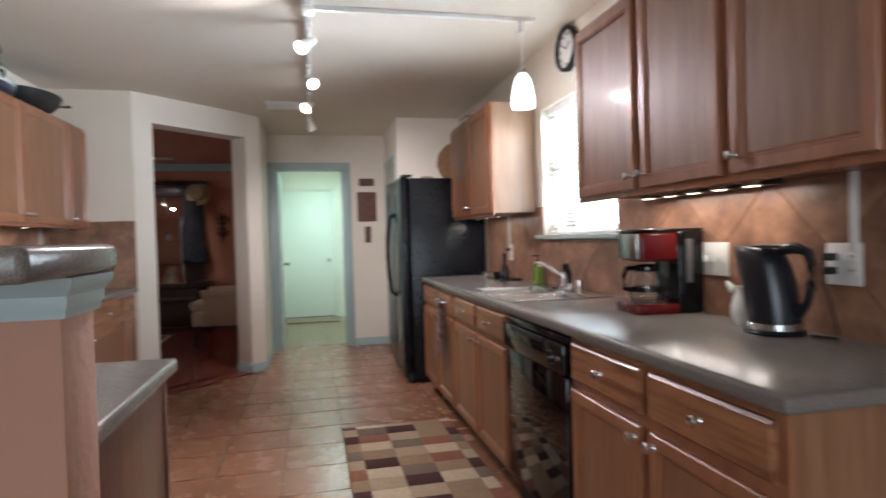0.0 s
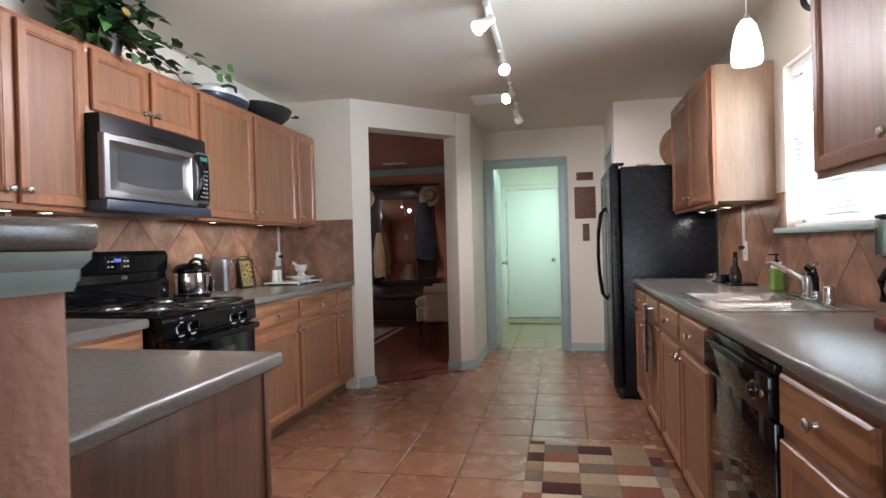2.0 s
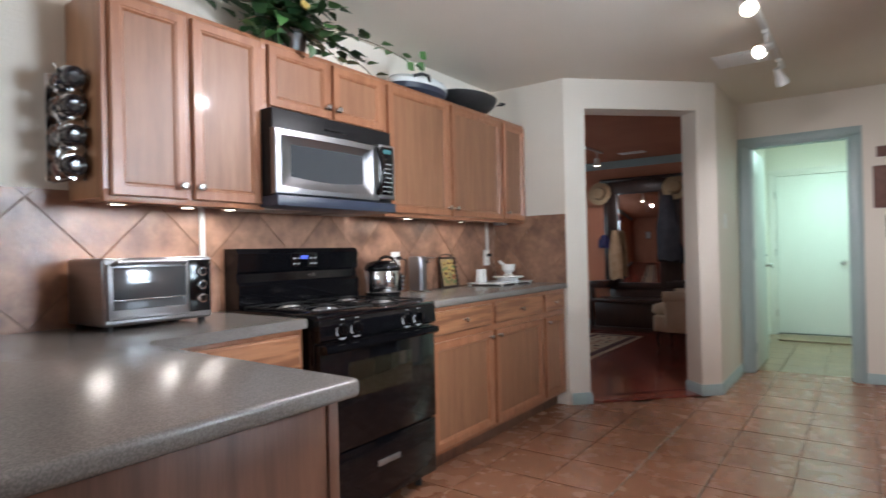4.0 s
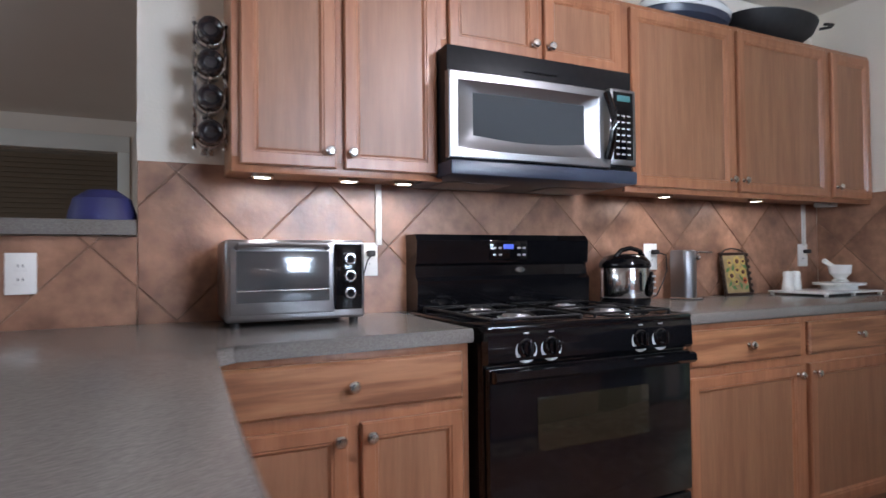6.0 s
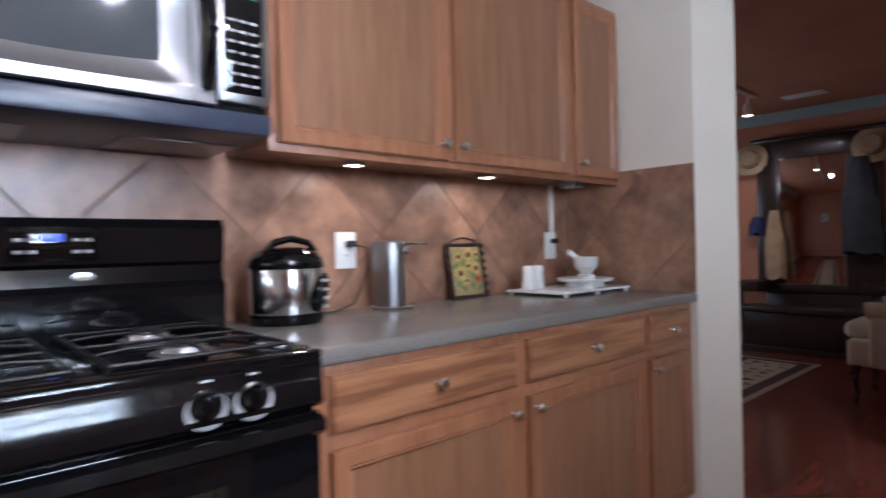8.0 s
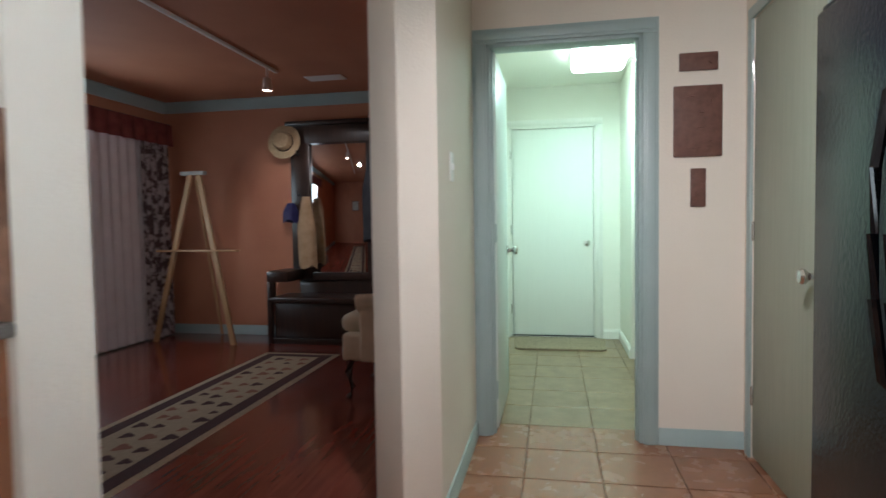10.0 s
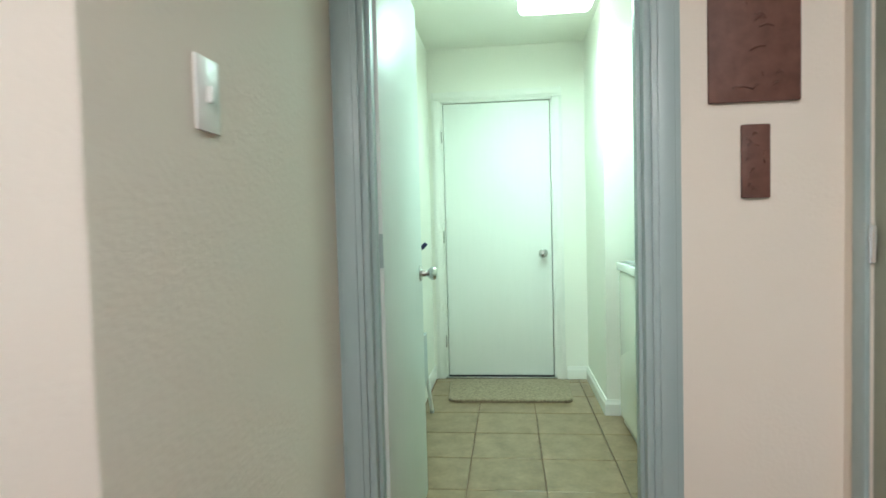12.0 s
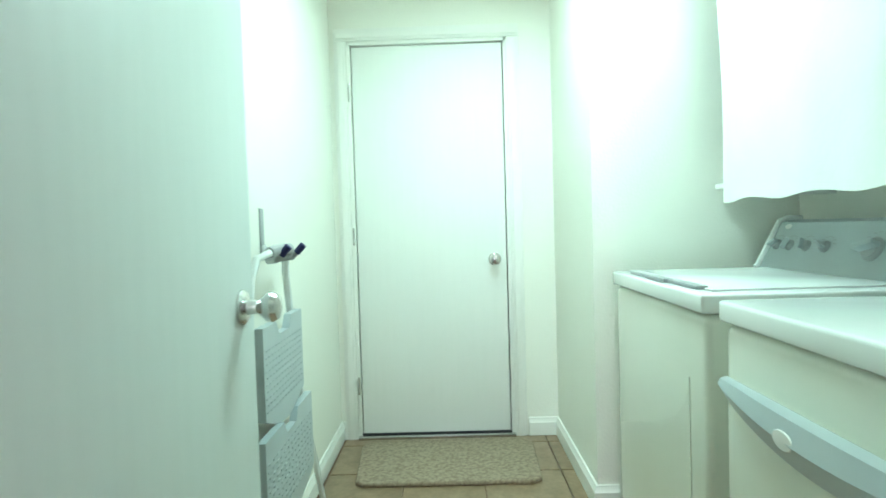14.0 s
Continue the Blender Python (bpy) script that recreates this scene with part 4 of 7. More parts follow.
def fridge():
    y0, y1, xb = 4.905, 5.82, 1.585
    ob = thing("refrigerator", (1.24, (y0 + y1) / 2, 0), "black side-by-side refrigerator with a textured side", "refrigerator")
    part("body", boxes(((0.925, y0, 0.03), (xb, y1, 1.745), 0.01)), M_BLACKT, ob)
    part("toe_grille", boxes(((0.90, y0 + 0.02, 0.005), (0.93, y1 - 0.02, 0.075), 0.003)), M_BLACKM, ob)
    ym = y0 + 0.40
    for a, b, h in ((y0, ym - 0.004, ym - 0.035), (ym + 0.004, y1, ym + 0.035)):
        d = part("door", boxes(((0.845, a, 0.085), (0.917, b, 1.755), 0.014, 3)), M_BLACKT, ob)
        bm = bmesh.new()
        tube(bm, [(0.845, h, 0.72), (0.805, h, 0.76), (0.782, h, 0.95), (0.778, h, 1.10), (0.782, h, 1.25), (0.805, h, 1.42), (0.845, h, 1.46)], 0.013, 8)
        part("handle", bm, M_BLACK, d)
        part("hinge_cover", boxes(((0.862, (a if a == y0 else b - 0.09), 1.757), (0.955, (a + 0.09 if a == y0 else b), 1.775), 0.006)), M_BLACKM, ob)


def dishwasher():
    y0, y1, xf = 1.974, 2.646, 0.99
    ob = thing("dishwasher", (1.25, (y0 + y1) / 2, 0), "glossy black dishwasher under the counter", "dishwasher")
    part("body", boxes(((xf + 0.022, y0, 0.09), (1.58, y1, 0.868))), M_BLACKM, ob)
    part("door", boxes(((xf - 0.006, y0 + 0.006, 0.13), (xf + 0.02, y1 - 0.006, 0.715), 0.006)), M_BGLASS, ob, "mirror-black door")
    c = part("control_panel", boxes(((xf - 0.020, y0 + 0.004, 0.722), (xf + 0.02, y1 - 0.004, 0.835), 0.008)), M_BLACK, ob)
    part("latch_recess", boxes(((xf - 0.021, y0 + 0.20, 0.812), (xf - 0.005, y1 - 0.10, 0.834), 0.003)), M_BLACKM, c)
    part("vent_strip", boxes(((xf - 0.004, y0 + 0.004, 0.838), (xf + 0.02, y1 - 0.004, 0.866), 0.003)), M_BLACK, ob)
    q = Matrix.Rotation(radians(-90), 4, "Y")
    k = part("dial", lathe(bmesh.new(), [(0, 0), (0.024, 0), (0.024, 0.004), (0.019, 0.008), (0.017, 0.016), (0, 0.018)], (xf - 0.020, y0 + 0.115, 0.775), 22, q), M_BLACK, c, "round black cycle dial")
    part("ring", lathe(bmesh.new(), [(0.0235, 0.0), (0.0265, 0.0), (0.0265, 0.003), (0.0235, 0.003)], (xf - 0.020, y0 + 0.115, 0.775), 22, q), M_CHROME, k)
    part("badge", lathe(bmesh.new(), [(0, 0), (0.016, 0), (0.015, 0.002), (0, 0.003)], (xf - 0.020, y0 + 0.05, 0.78), 16, q @ Matrix.Diagonal((0.6, 1, 1, 1))), M_NICKEL, c, "plain oval badge")
    part("kick_plate", boxes(((xf + 0.05, y0 + 0.004, 0.0), (xf + 0.06, y1 - 0.004, 0.122))), M_BLACKM, ob)


def sink():
    ob = thing("sink", ((SX0 + SX1) / 2, (SY0 + SY1) / 2, 0.72), "stainless steel double-bowl sink set in the counter", "sink")
    ym = (SY0 + SY1) / 2
    bm = bmesh.new()
    def ring(x0, x1, y0, y1, r, z):
        vs = []
        for cx_, cy_, a0 in ((x1 - r, y1 - r, 0), (x0 + r, y1 - r, 90), (x0 + r, y0 + r, 180), (x1 - r, y0 + r, 270)):
            for k in range(5):
                t = radians(a0 + 90 * k / 4)
                vs.append(bm.verts.new((cx_ + r * math.cos(t), cy_ + r * math.sin(t), z)))
        return vs
    def join(a, b):
        n = len(a)
        for k in range(n):
            bm.faces.new((a[k], a[(k + 1) % n], b[(k + 1) % n], b[k]))
    # flange
    o = 0.022
    box(bm, (SX0 - o, SY0 - o, 0.9145), (SX0 + 0.03, SY1 + o, 0.919), 0.0015)
    box(bm, (SX1 - 0.075, SY0 - o, 0.9145), (SX1 + o, SY1 + o, 0.919), 0.0015)
    box(bm, (SX0 + 0.03, SY0 - o, 0.9145), (SX1 - 0.075, SY0 + 0.03, 0.919), 0.0015)
    box(bm, (SX0 + 0.03, SY1 - 0.03, 0.9145), (SX1 - 0.075, SY1 + o, 0.919), 0.0015)
    box(bm, (SX0 + 0.03, ym - 0.02, 0.9135), (SX1 - 0.075, ym + 0.02, 0.918), 0.0015)
    part("rim", bm, M_SINK, ob)
    for a, b in ((SY0 + 0.03, ym - 0.02), (ym + 0.02, SY1 - 0.03)):
        bm = bmesh.new()
        r0 = ring(SX0 + 0.028, SX1 - 0.073, a - 0.002, b + 0.002, 0.045, 0.917)
        r1 = ring(SX0 + 0.036, SX1 - 0.081, a + 0.006, b - 0.006, 0.045, 0.90)
        r2 = ring(SX0 + 0.045, SX1 - 0.09, a + 0.012, b - 0.012, 0.05, 0.76)
        r3 = ring(SX0 + 0.075, SX1 - 0.12, a + 0.045, b - 0.045, 0.05, 0.735)
        join(r0, r1), join(r1, r2), join(r2, r3)
        bm.faces.new(r3)
        bowl = part("bowl", bm, M_SINK, ob)
        part("drain", lathe(bmesh.new(), [(0, 0.7365), (0.04, 0.7365), (0.042, 0.739), (0.03, 0.738), (0, 0.737)], ((SX0 + SX1) / 2 - 0.02, (a + b) / 2, 0), 20), M_CHROME, bowl)
    fx, fy = SX1 - 0.025, 3.155
    fa = thing("faucet", (fx, fy, 0.919), "chrome single-lever kitchen faucet with a black sprayer", "faucet")
    part("base_plate", boxes(((fx - 0.028, fy - 0.125, 0.919), (fx + 0.028, fy + 0.125, 0.928), 0.004)), M_CHROME, fa)
    part("column", lathe(bmesh.new(), [(0.024, 0), (0.026, 0.01), (0.021, 0.02), (0.021, 0.075), (0.018, 0.09), (0.0, 0.095)], (fx, fy, 0.927), 20), M_CHROME, fa)
    part("spout", tube(bmesh.new(), [(fx, fy, 0.985), (fx - 0.055, fy + 0.050, 1.034), (fx - 0.105, fy + 0.100, 1.072), (fx - 0.118, fy + 0.113, 1.070), (fx - 0.124, fy + 0.119, 1.046)], [0.015, 0.012, 0.0105, 0.0125, 0.0125], 10), M_CHROME, fa)
    part("lever", tube(bmesh.new(), [(fx, fy, 1.02), (fx + 0.005, fy - 0.02, 1.055), (fx + 0.01, fy - 0.075, 1.075)], [0.016, 0.011, 0.008], 8), M_CHROME, fa)
    sp = part("sprayer_base", lathe(bmesh.new(), [(0.022, 0), (0.022, 0.008), (0.017, 0.012), (0.017, 0.03), (0, 0.03)], (fx, fy - 0.085, 0.927), 16), M_CHROME, fa)
    part("sprayer", tube(bmesh.new(), [(fx, fy - 0.085, 0.955), (fx - 0.004, fy - 0.088, 1.01), (fx - 0.014, fy - 0.084, 1.045), (fx - 0.032, fy - 0.07, 1.062)], [0.013, 0.015, 0.018, 0.014], 10), M_BLACK, sp, "black pull-out sprayer")
    part("soap_pump", lathe(bmesh.new(), [(0.024, 0), (0.024, 0.005), (0.021, 0.01), (0.021, 0.062), (0.017, 0.067), (0, 0.068)], (fx, fy - 0.20, 0.919), 18), M_CHROME, fa, "chrome air gap cap")


gas_range()
microwave()
fridge()
dishwasher()
sink()


def washer():
    y0, y1, xf, xb = 7.955, 8.70, 0.728, 1.40
    ob = thing("washing_machine", ((xf + xb) / 2, (y0 + y1) / 2, 0), "white top-loading washing machine with a grey control panel", "washing machine")
    part("body", boxes(((xf + 0.012, y0 + 0.006, 0.03), (xb, y1 - 0.006, 0.868), 0.02, 4)), M_ENAMELC, ob)
    part("plinth", boxes(((xf + 0.03, y0 + 0.02, 0.0), (xb - 0.02, y1 - 0.02, 0.031))), M_GREYP, ob)
    part("top", boxes(((xf, y0, 0.872), (xb, y1, 0.918), 0.008, 3)), M_ENAMEL, ob)
    bm = bmesh.new()
    edge = [(y1 - 0.045, 0.385), (8.5, 0.44), (8.3, 0.505), (8.15, 0.57), (8.08, 0.63), (8.055, 0.70), (8.05, 0.06), (y1 - 0.045, 0.06)]
    front = [bm.verts.new((xf + 0.0095, y, z)) for y, z in edge]
    rear = [bm.verts.new((xf + 0.014, y, z)) for y, z in edge]
    bm.faces.new(front), bm.faces.new(rear[::-1])
    for k in range(len(edge)):
        bm.faces.new((front[k], front[(k + 1) % len(edge)], rear[(k + 1) % len(edge)], rear[k]))
    part("front_panel", bm, M_ENAMELC, ob, "front panel with a curved upper edge")
    lid = part("lid", boxes(((xf + 0.05, y0 + 0.06, 0.917), (xb - 0.16, y1 - 0.06, 0.924), 0.003)), M_ENAMEL, ob)
    part("lid_handle", boxes(((xf + 0.030, y0 + 0.10, 0.919), (xf + 0.062, y1 - 0.10, 0.929), 0.004)), M_GREYP, lid, "grey lid lip")
    part("lid_handle_tab", boxes(((xf + 0.018, y0 + 0.29, 0.920), (xf + 0.05, y1 - 0.29, 0.931), 0.004)), M_GREYP, lid)
    console(ob, y0, y1, xb, (0.685, 0.610, 0.520, 0.425, 0.225))


def console(ob, y0, y1, xb, dials):
    bm = bmesh.new()
    prof = [(xb - 0.16, 0.918), (xb - 0.150, 0.925), (xb - 0.075, 1.075), (xb - 0.05, 1.085), (xb, 1.085), (xb, 0.918)]
    a = [bm.verts.new((x, y0 + 0.012, z)) for x, z in prof]
    b = [bm.verts.new((x, y1 - 0.012, z)) for x, z in prof]
    bm.faces.new(a)
    bm.faces.new(b[::-1])
    for k in range(len(prof)):
        j = (k + 1) % len(prof)
        bm.faces.new((a[k], b[k], b[j], a[j]))
    cs = part("console", bm, M_SILVER, ob, "silver-grey sloped control panel")
    for y in (y0, y1 - 0.02):
        bm = bmesh.new()
        tube(bm, [(xb - 0.165, y + 0.01, 0.920), (xb - 0.153, y + 0.01, 0.93), (xb - 0.078, y + 0.01, 1.08), (xb - 0.05, y + 0.01, 1.09), (xb, y + 0.01, 1.09)], 0.011, 8)
        part("end_cap", bm, M_ENAMEL, cs, "white moulded console end")
    slope = Vector((-0.15, 0, 0.075)).normalized()
    q = Vector((0, 0, 1)).rotation_difference(Vector((-0.894, 0, 0.447))).to_matrix().to_4x4()
    for n, d in enumerate(dials):
        y = y0 + d
        big = n == len(dials) - 1
        r = 0.036 if big else 0.019
        c = (xb - 0.1125, y, 1.0)
        kn = part("dial", lathe(bmesh.new(), [(0, 0), (r, 0), (r, 0.006), (r * 0.86, 0.010), (r * 0.8, 0.014), (0, 0.016)], c, 22, q), M_GREYP, cs, "grey dial")
        bm = bmesh.new()
        box(bm, (-0.005 if not big else -0.008, -r, 0.012), (0.005 if not big else 0.008, r, 0.030 if not big else 0.042), 0.004, 2, Matrix.Translation(c) @ q @ Matrix.Rotation(radians(35 + 40 * n), 4, "Z"))
        part("grip", bm, M_SILVER, kn)
        # small printed marks round the dial
        bm = bmesh.new()
        for k in range(7):
            t = radians(20 + 140 * k / 6)
            o = Vector((-0.45 * 0.0, 0, 0))
            u = Vector(c) + (r + 0.016) * (math.cos(t) * Vector((0, 1, 0)) + math.sin(t) * Vector((0.447, 0, 0.894))) + Vector((-0.894, 0, 0.447)) * 0.001
            wv, hv = Vector((0, 0.007, 0)), Vector((0.447, 0, 0.894)) * 0.0012
            bm.faces.new([bm.verts.new(u - wv - hv), bm.verts.new(u + wv - hv), bm.verts.new(u + wv + hv), bm.verts.new(u - wv + hv)])
        part("print", bm, M_GREYP, cs, "small grey printed marks")
    part("badge", lathe(bmesh.new(), [(0, 0), (0.02, 0), (0.018, 0.002), (0, 0.003)], (xb - 0.082, y1 - 0.075, 1.062), 16, q @ Matrix.Diagonal((0.5, 1, 1, 1))), M_WHITE, cs, "plain oval badge")


def dryer():
    y0, y1, xf, xb = 7.14, 7.865, 0.725, 1.40
    ob = thing("clothes_dryer", ((xf + xb) / 2, (y0 + y1) / 2, 0), "white clothes dryer with a grey curved door handle", "dryer")
    part("body", boxes(((xf + 0.012, y0 + 0.006, 0.03), (xb, y1 - 0.006, 0.868), 0.02, 4)), M_ENAMELC, ob)
    part("plinth", boxes(((xf + 0.03, y0 + 0.02, 0.0), (xb - 0.02, y1 - 0.02, 0.031))), M_GREYP, ob)
    part("top", boxes(((xf, y0, 0.872), (xb, y1, 0.918), 0.008, 3)), M_ENAMEL, ob)
    d = part("door", boxes(((xf - 0.004, y0 + 0.05, 0.24), (xf + 0.016, y1 - 0.045, 0.757), 0.012, 3)), M_ENAMELC, ob)
    bm = bmesh.new()
    n = 20
    rows = []
    for k in range(n + 1):
        f = k / n
        y = y1 - 0.05 - (y1 - y0 - 0.10) * f
        s = math.sin(math.pi * f)
        h = 0.030 + 0.055 * s ** 0.7
        zt = 0.765
        rows.append([bm.verts.new((xf - 0.006 - dd, y, z)) for dd, z in ((0.0, zt), (0.014 + 0.012 * s, zt - 0.004), (0.020 + 0.016 * s, zt - h * 0.5), (0.010 + 0.008 * s, zt - h), (0.0, zt - h))])
    for a, b in zip(rows, rows[1:]):
        for k in range(5):
            bm.faces.new((a[k], b[k], b[(k + 1) % 5], a[(k + 1) % 5]))
    bm.faces.new(rows[0]), bm.faces.new(rows[-1][::-1])
    h = part("handle", bm, M_SILVER, d, "curved silver-grey handle")
    part("badge", lathe(bmesh.new(), [(0, 0), (0.03, 0), (0.028, 0.003), (0, 0.004)], (xf - 0.038, (y0 + y1) / 2 + 0.05, 0.725), 20, Matrix.Rotation(radians(-90), 4, "Y") @ Matrix.Diagonal((0.55, 1, 1, 1))), M_WHITE, h, "plain white oval badge")
    console(ob, y0, y1, xb, (0.55, 0.2))


washer()
dryer()


# ---- doors ----
def knob_set(ob, c, axis, mat=None):
    """A round door knob with its rose, sticking out along axis from c."""
    q = Vector((0, 0, 1)).rotation_difference(Vector(axis)).to_matrix().to_4x4()
    k = part("door_knob", lathe(bmesh.new(), [(0.0, 0), (0.033, 0), (0.033, 0.004), (0.027, 0.009), (0.014, 0.012), (0.012, 0.030), (0.018, 0.038), (0.027, 0.048), (0.029, 0.058), (0.023, 0.068), (0.010, 0.072), (0, 0.072)], c, 24, q), mat or M_NICKEL, ob, "satin nickel door knob")
    return k


def hinge(ob, c, along_x):
    bm = bmesh.new()
    tube(bm, [(c[0], c[1], c[2] - 0.045), (c[0], c[1], c[2] + 0.045)], 0.006, 8)
    dx, dy = (0.022, 0.002) if along_x else (0.002, 0.022)
    box(bm, (c[0] - dx, c[1] - dy, c[2] - 0.043), (c[0] + dx, c[1] + dy, c[2] + 0.043), 0.001)
    part("hinge", bm, M_NICKEL, ob)


d1 = thing("door_1", (-0.26, 7.37, 0), "pale green flush door standing open into the laundry", "door", kind="structure")
part("leaf", boxes(((-0.277, 6.985, 0.012), (-0.242, 7.735, 2.045), 0.003)), M_DOORG, d1)
knob_set(d1, (-0.242, 7.672, 0.955), (1, 0, 0))
knob_set(d1, (-0.277, 7.672, 0.955), (-1, 0, 0))
for z in (0.22, 1.08, 1.86):
    bm = boxes(((-0.2775, 6.983, z - 0.05), (-0.2425, 6.9865, z + 0.05), 0.001))
    tube(bm, [(-0.285, 6.98, z - 0.05), (-0.285, 6.98, z + 0.05)], 0.006, 8)
    part("hinge", bm, M_TRIM, d1, "painted hinge")
d2 = thing("door_2", (0.05, YB, 0), "white flush back door, closed, with a worn grain", "door", kind="structure")
part("leaf", boxes(((-0.337, YB + 0.012, 0.022), (0.437, YB + 0.052, 2.036), 0.004)), M_DOORW, d2)
knob_set(d2, (0.375, YB + 0.012, 0.925), (0, -1, 0))
for z in (0.28, 1.06, 1.80):
    hinge(d2, (-0.352, YB - 0.002, z), False)
part("threshold", boxes(((-0.36, YB - 0.03, 0.0), (0.46, YB + 0.08, 0.016), 0.003)), M_NICKEL, d2, "pale metal threshold")
part("weather_strip", boxes(((-0.346, YB + 0.002, 0.017), (0.45, YB + 0.012, 0.0245), 0.001)), M_BLACKM, d2, "dark door sweep")
structure("porch_panel", boxes(((-0.6, YB + 0.13, 0), (0.7, YB + 0.15, 2.3))), M_WALLW, "plain closing panel behind the back door", "wall")
d3 = thing("door_3", (XP, 6.41, 0), "dull grey-green flush pantry door, closed", "door", kind="structure")
part("leaf", boxes(((XP + 0.004, PD0 + 0.004, 0.012), (XP + 0.04, PD1 - 0.004, 2.056), 0.003)), M_DOORP, d3)
knob_set(d3, (XP + 0.004, PD0 + 0.07, 0.93), (-1, 0, 0))
for z in (0.30, 1.08, 1.82):
    hinge(d3, (XP - 0.001, PD1 - 0.002, z), False)
for a, b in ((PD0 - 0.055, PD0), (PD1, PD1 + 0.055)):
    part("trim", boxes(((XP - 0.012, a, 0), (XP, b, 2.06), 0.003)), M_TRIM, d3)
part("trim", boxes(((XP - 0.012, PD0 - 0.055, 2.06), (XP, PD1 + 0.055, 2.115), 0.003)), M_TRIM, d3)


# ---- windows ----
def blind(ob, x, y0, y1, z0, z1, step, mat, tilt, width=0.024):
    n = int((z1 - z0) / step)
    bm = bmesh.new()
    box(bm, (-width / 2, y0, -0.0008), (width / 2, y1, 0.0008), 0.0)
    me = finish(bm, mat, None, None)
    for k in range(n):
        s = new("slat", me)
        s.parent = ob
        s.location = Vector((x, 0, z0 + (k + 0.5) * step)) - ORIGIN[ob.name]
        s.rotation_euler[1] = radians(tilt)


w1 = thing("window_1", (XR + 0.07, (W0 + W1) / 2, WZ0), "bright sink window with white blinds", "window", kind="structure")
for lo, hi in (((W0, WZ0), (W0 + 0.04, WZ1)), ((W1 - 0.04, WZ0), (W1, WZ1)), ((W0, WZ0), (W1, WZ0 + 0.04)), ((W0, WZ1 - 0.04), (W1, WZ1)), ((W0, (WZ0 + WZ1) / 2 - 0.018), (W1, (WZ0 + WZ1) / 2 + 0.018))):
    part("window_frame", boxes(((XR + 0.075, lo[0], lo[1]), (XR + 0.115, hi[0], hi[1]), 0.004)), M_WHITE, w1)
for za, zb in ((WZ0 + 0.04, (WZ0 + WZ1) / 2 - 0.018), ((WZ0 + WZ1) / 2 + 0.018, WZ1 - 0.04)):
    p = part("pane", boxes(((XR + 0.092, W0 + 0.04, za), (XR + 0.096, W1 - 0.04, zb))), M_GLASS, w1)
    p.visible_shadow = False
part("window_sill", boxes(((XR - 0.045, W0 - 0.05, WZ0 - 0.028), (XR + 0.074, W1 + 0.06, WZ0 - 0.002), 0.005)), M_TRIM, w1, "blue-grey painted window sill")
part("head_rail", boxes(((XR + 0.030, W0 + 0.01, WZ1 - 0.045), (XR + 0.066, W1 - 0.01, WZ1 - 0.002), 0.004)), M_BLIND, w1)
blind(w1, XR + 0.048, W0 + 0.012, W1 - 0.012, WZ0 + 0.03, WZ1 - 0.05, 0.024, M_BLIND, 12)
for y in (W0 + 0.18, W1 - 0.18):
    part("ladder_cord", tube(bmesh.new(), [(XR + 0.034, y, WZ0 + 0.02), (XR + 0.034, y, WZ1 - 0.05)], 0.0012, 5), M_BLIND, w1)
part("bottom_rail", boxes(((XR + 0.034, W0 + 0.012, WZ0 + 0.004), (XR + 0.062, W1 - 0.012, WZ0 + 0.02), 0.004)), M_BLIND, w1)

w2 = thing("window_2", (LRX, 8.05, 0.75), "living room window with white blinds", "window", kind="structure")
for lo, hi in (((7.3, 0.75), (7.34, 2.1)), ((8.76, 0.75), (8.8, 2.1)), ((7.3, 0.75), (8.8, 0.79)), ((7.3, 2.06), (8.8, 2.1)), ((7.3, 1.41), (8.8, 1.44))):
    part("window_frame", boxes(((LRX - 0.09, lo[0], lo[1]), (LRX - 0.05, hi[0], hi[1]), 0.004)), M_WHITE, w2)
part("window_sill", boxes(((LRX - 0.05, 7.25, 0.722), (LRX + 0.03, 8.85, 0.748), 0.004)), M_TRIM, w2)
blind(w2, LRX - 0.03, 7.31, 8.79, 0.76, 2.09, 0.026, M_BLIND, 18)
w3 = thing("window_3", (-6.06, -0.6, 0.7), "family room window with brown wooden blinds", "window", kind="structure")
for lo, hi in (((-2.6, 2.15), (1.4, 2.30)), ((-2.6, 0.62), (-2.5, 2.15)), ((1.3, 0.62), (1.4, 2.15)), ((-2.6, 0.60), (1.4, 0.70))):
    part("trim", boxes(((-6.0, lo[0], lo[1]), (-5.98, hi[0], hi[1]), 0.004)), M_WTRIM, w3)
blind(w3, -6.03, -2.49, 1.29, 0.71, 2.14, 0.045, M_BRBLIND, 62, 0.05)
structure("blind_backing", boxes(((-6.11, -2.5, 0.7), (-6.10, 1.3, 2.15))), M_BRBLIND, "dark pane behind the wooden blinds", "window")
w4 = thing("window_4", (-1.2, -4.06, 0.4), "wide family room windows", "window", kind="structure")
for a in (-2.8, -1.76, -0.70, 0.34):
    part("window_frame", boxes(((a, -4.1, 0.4), (a + 0.06, -4.02, 2.3), 0.004)), M_WHITE, w4)
for z in (0.4, 1.32, 2.24):
    part("window_frame", boxes(((-2.8, -4.09, z), (0.4, -4.03, z + 0.06), 0.004)), M_WHITE, w4)

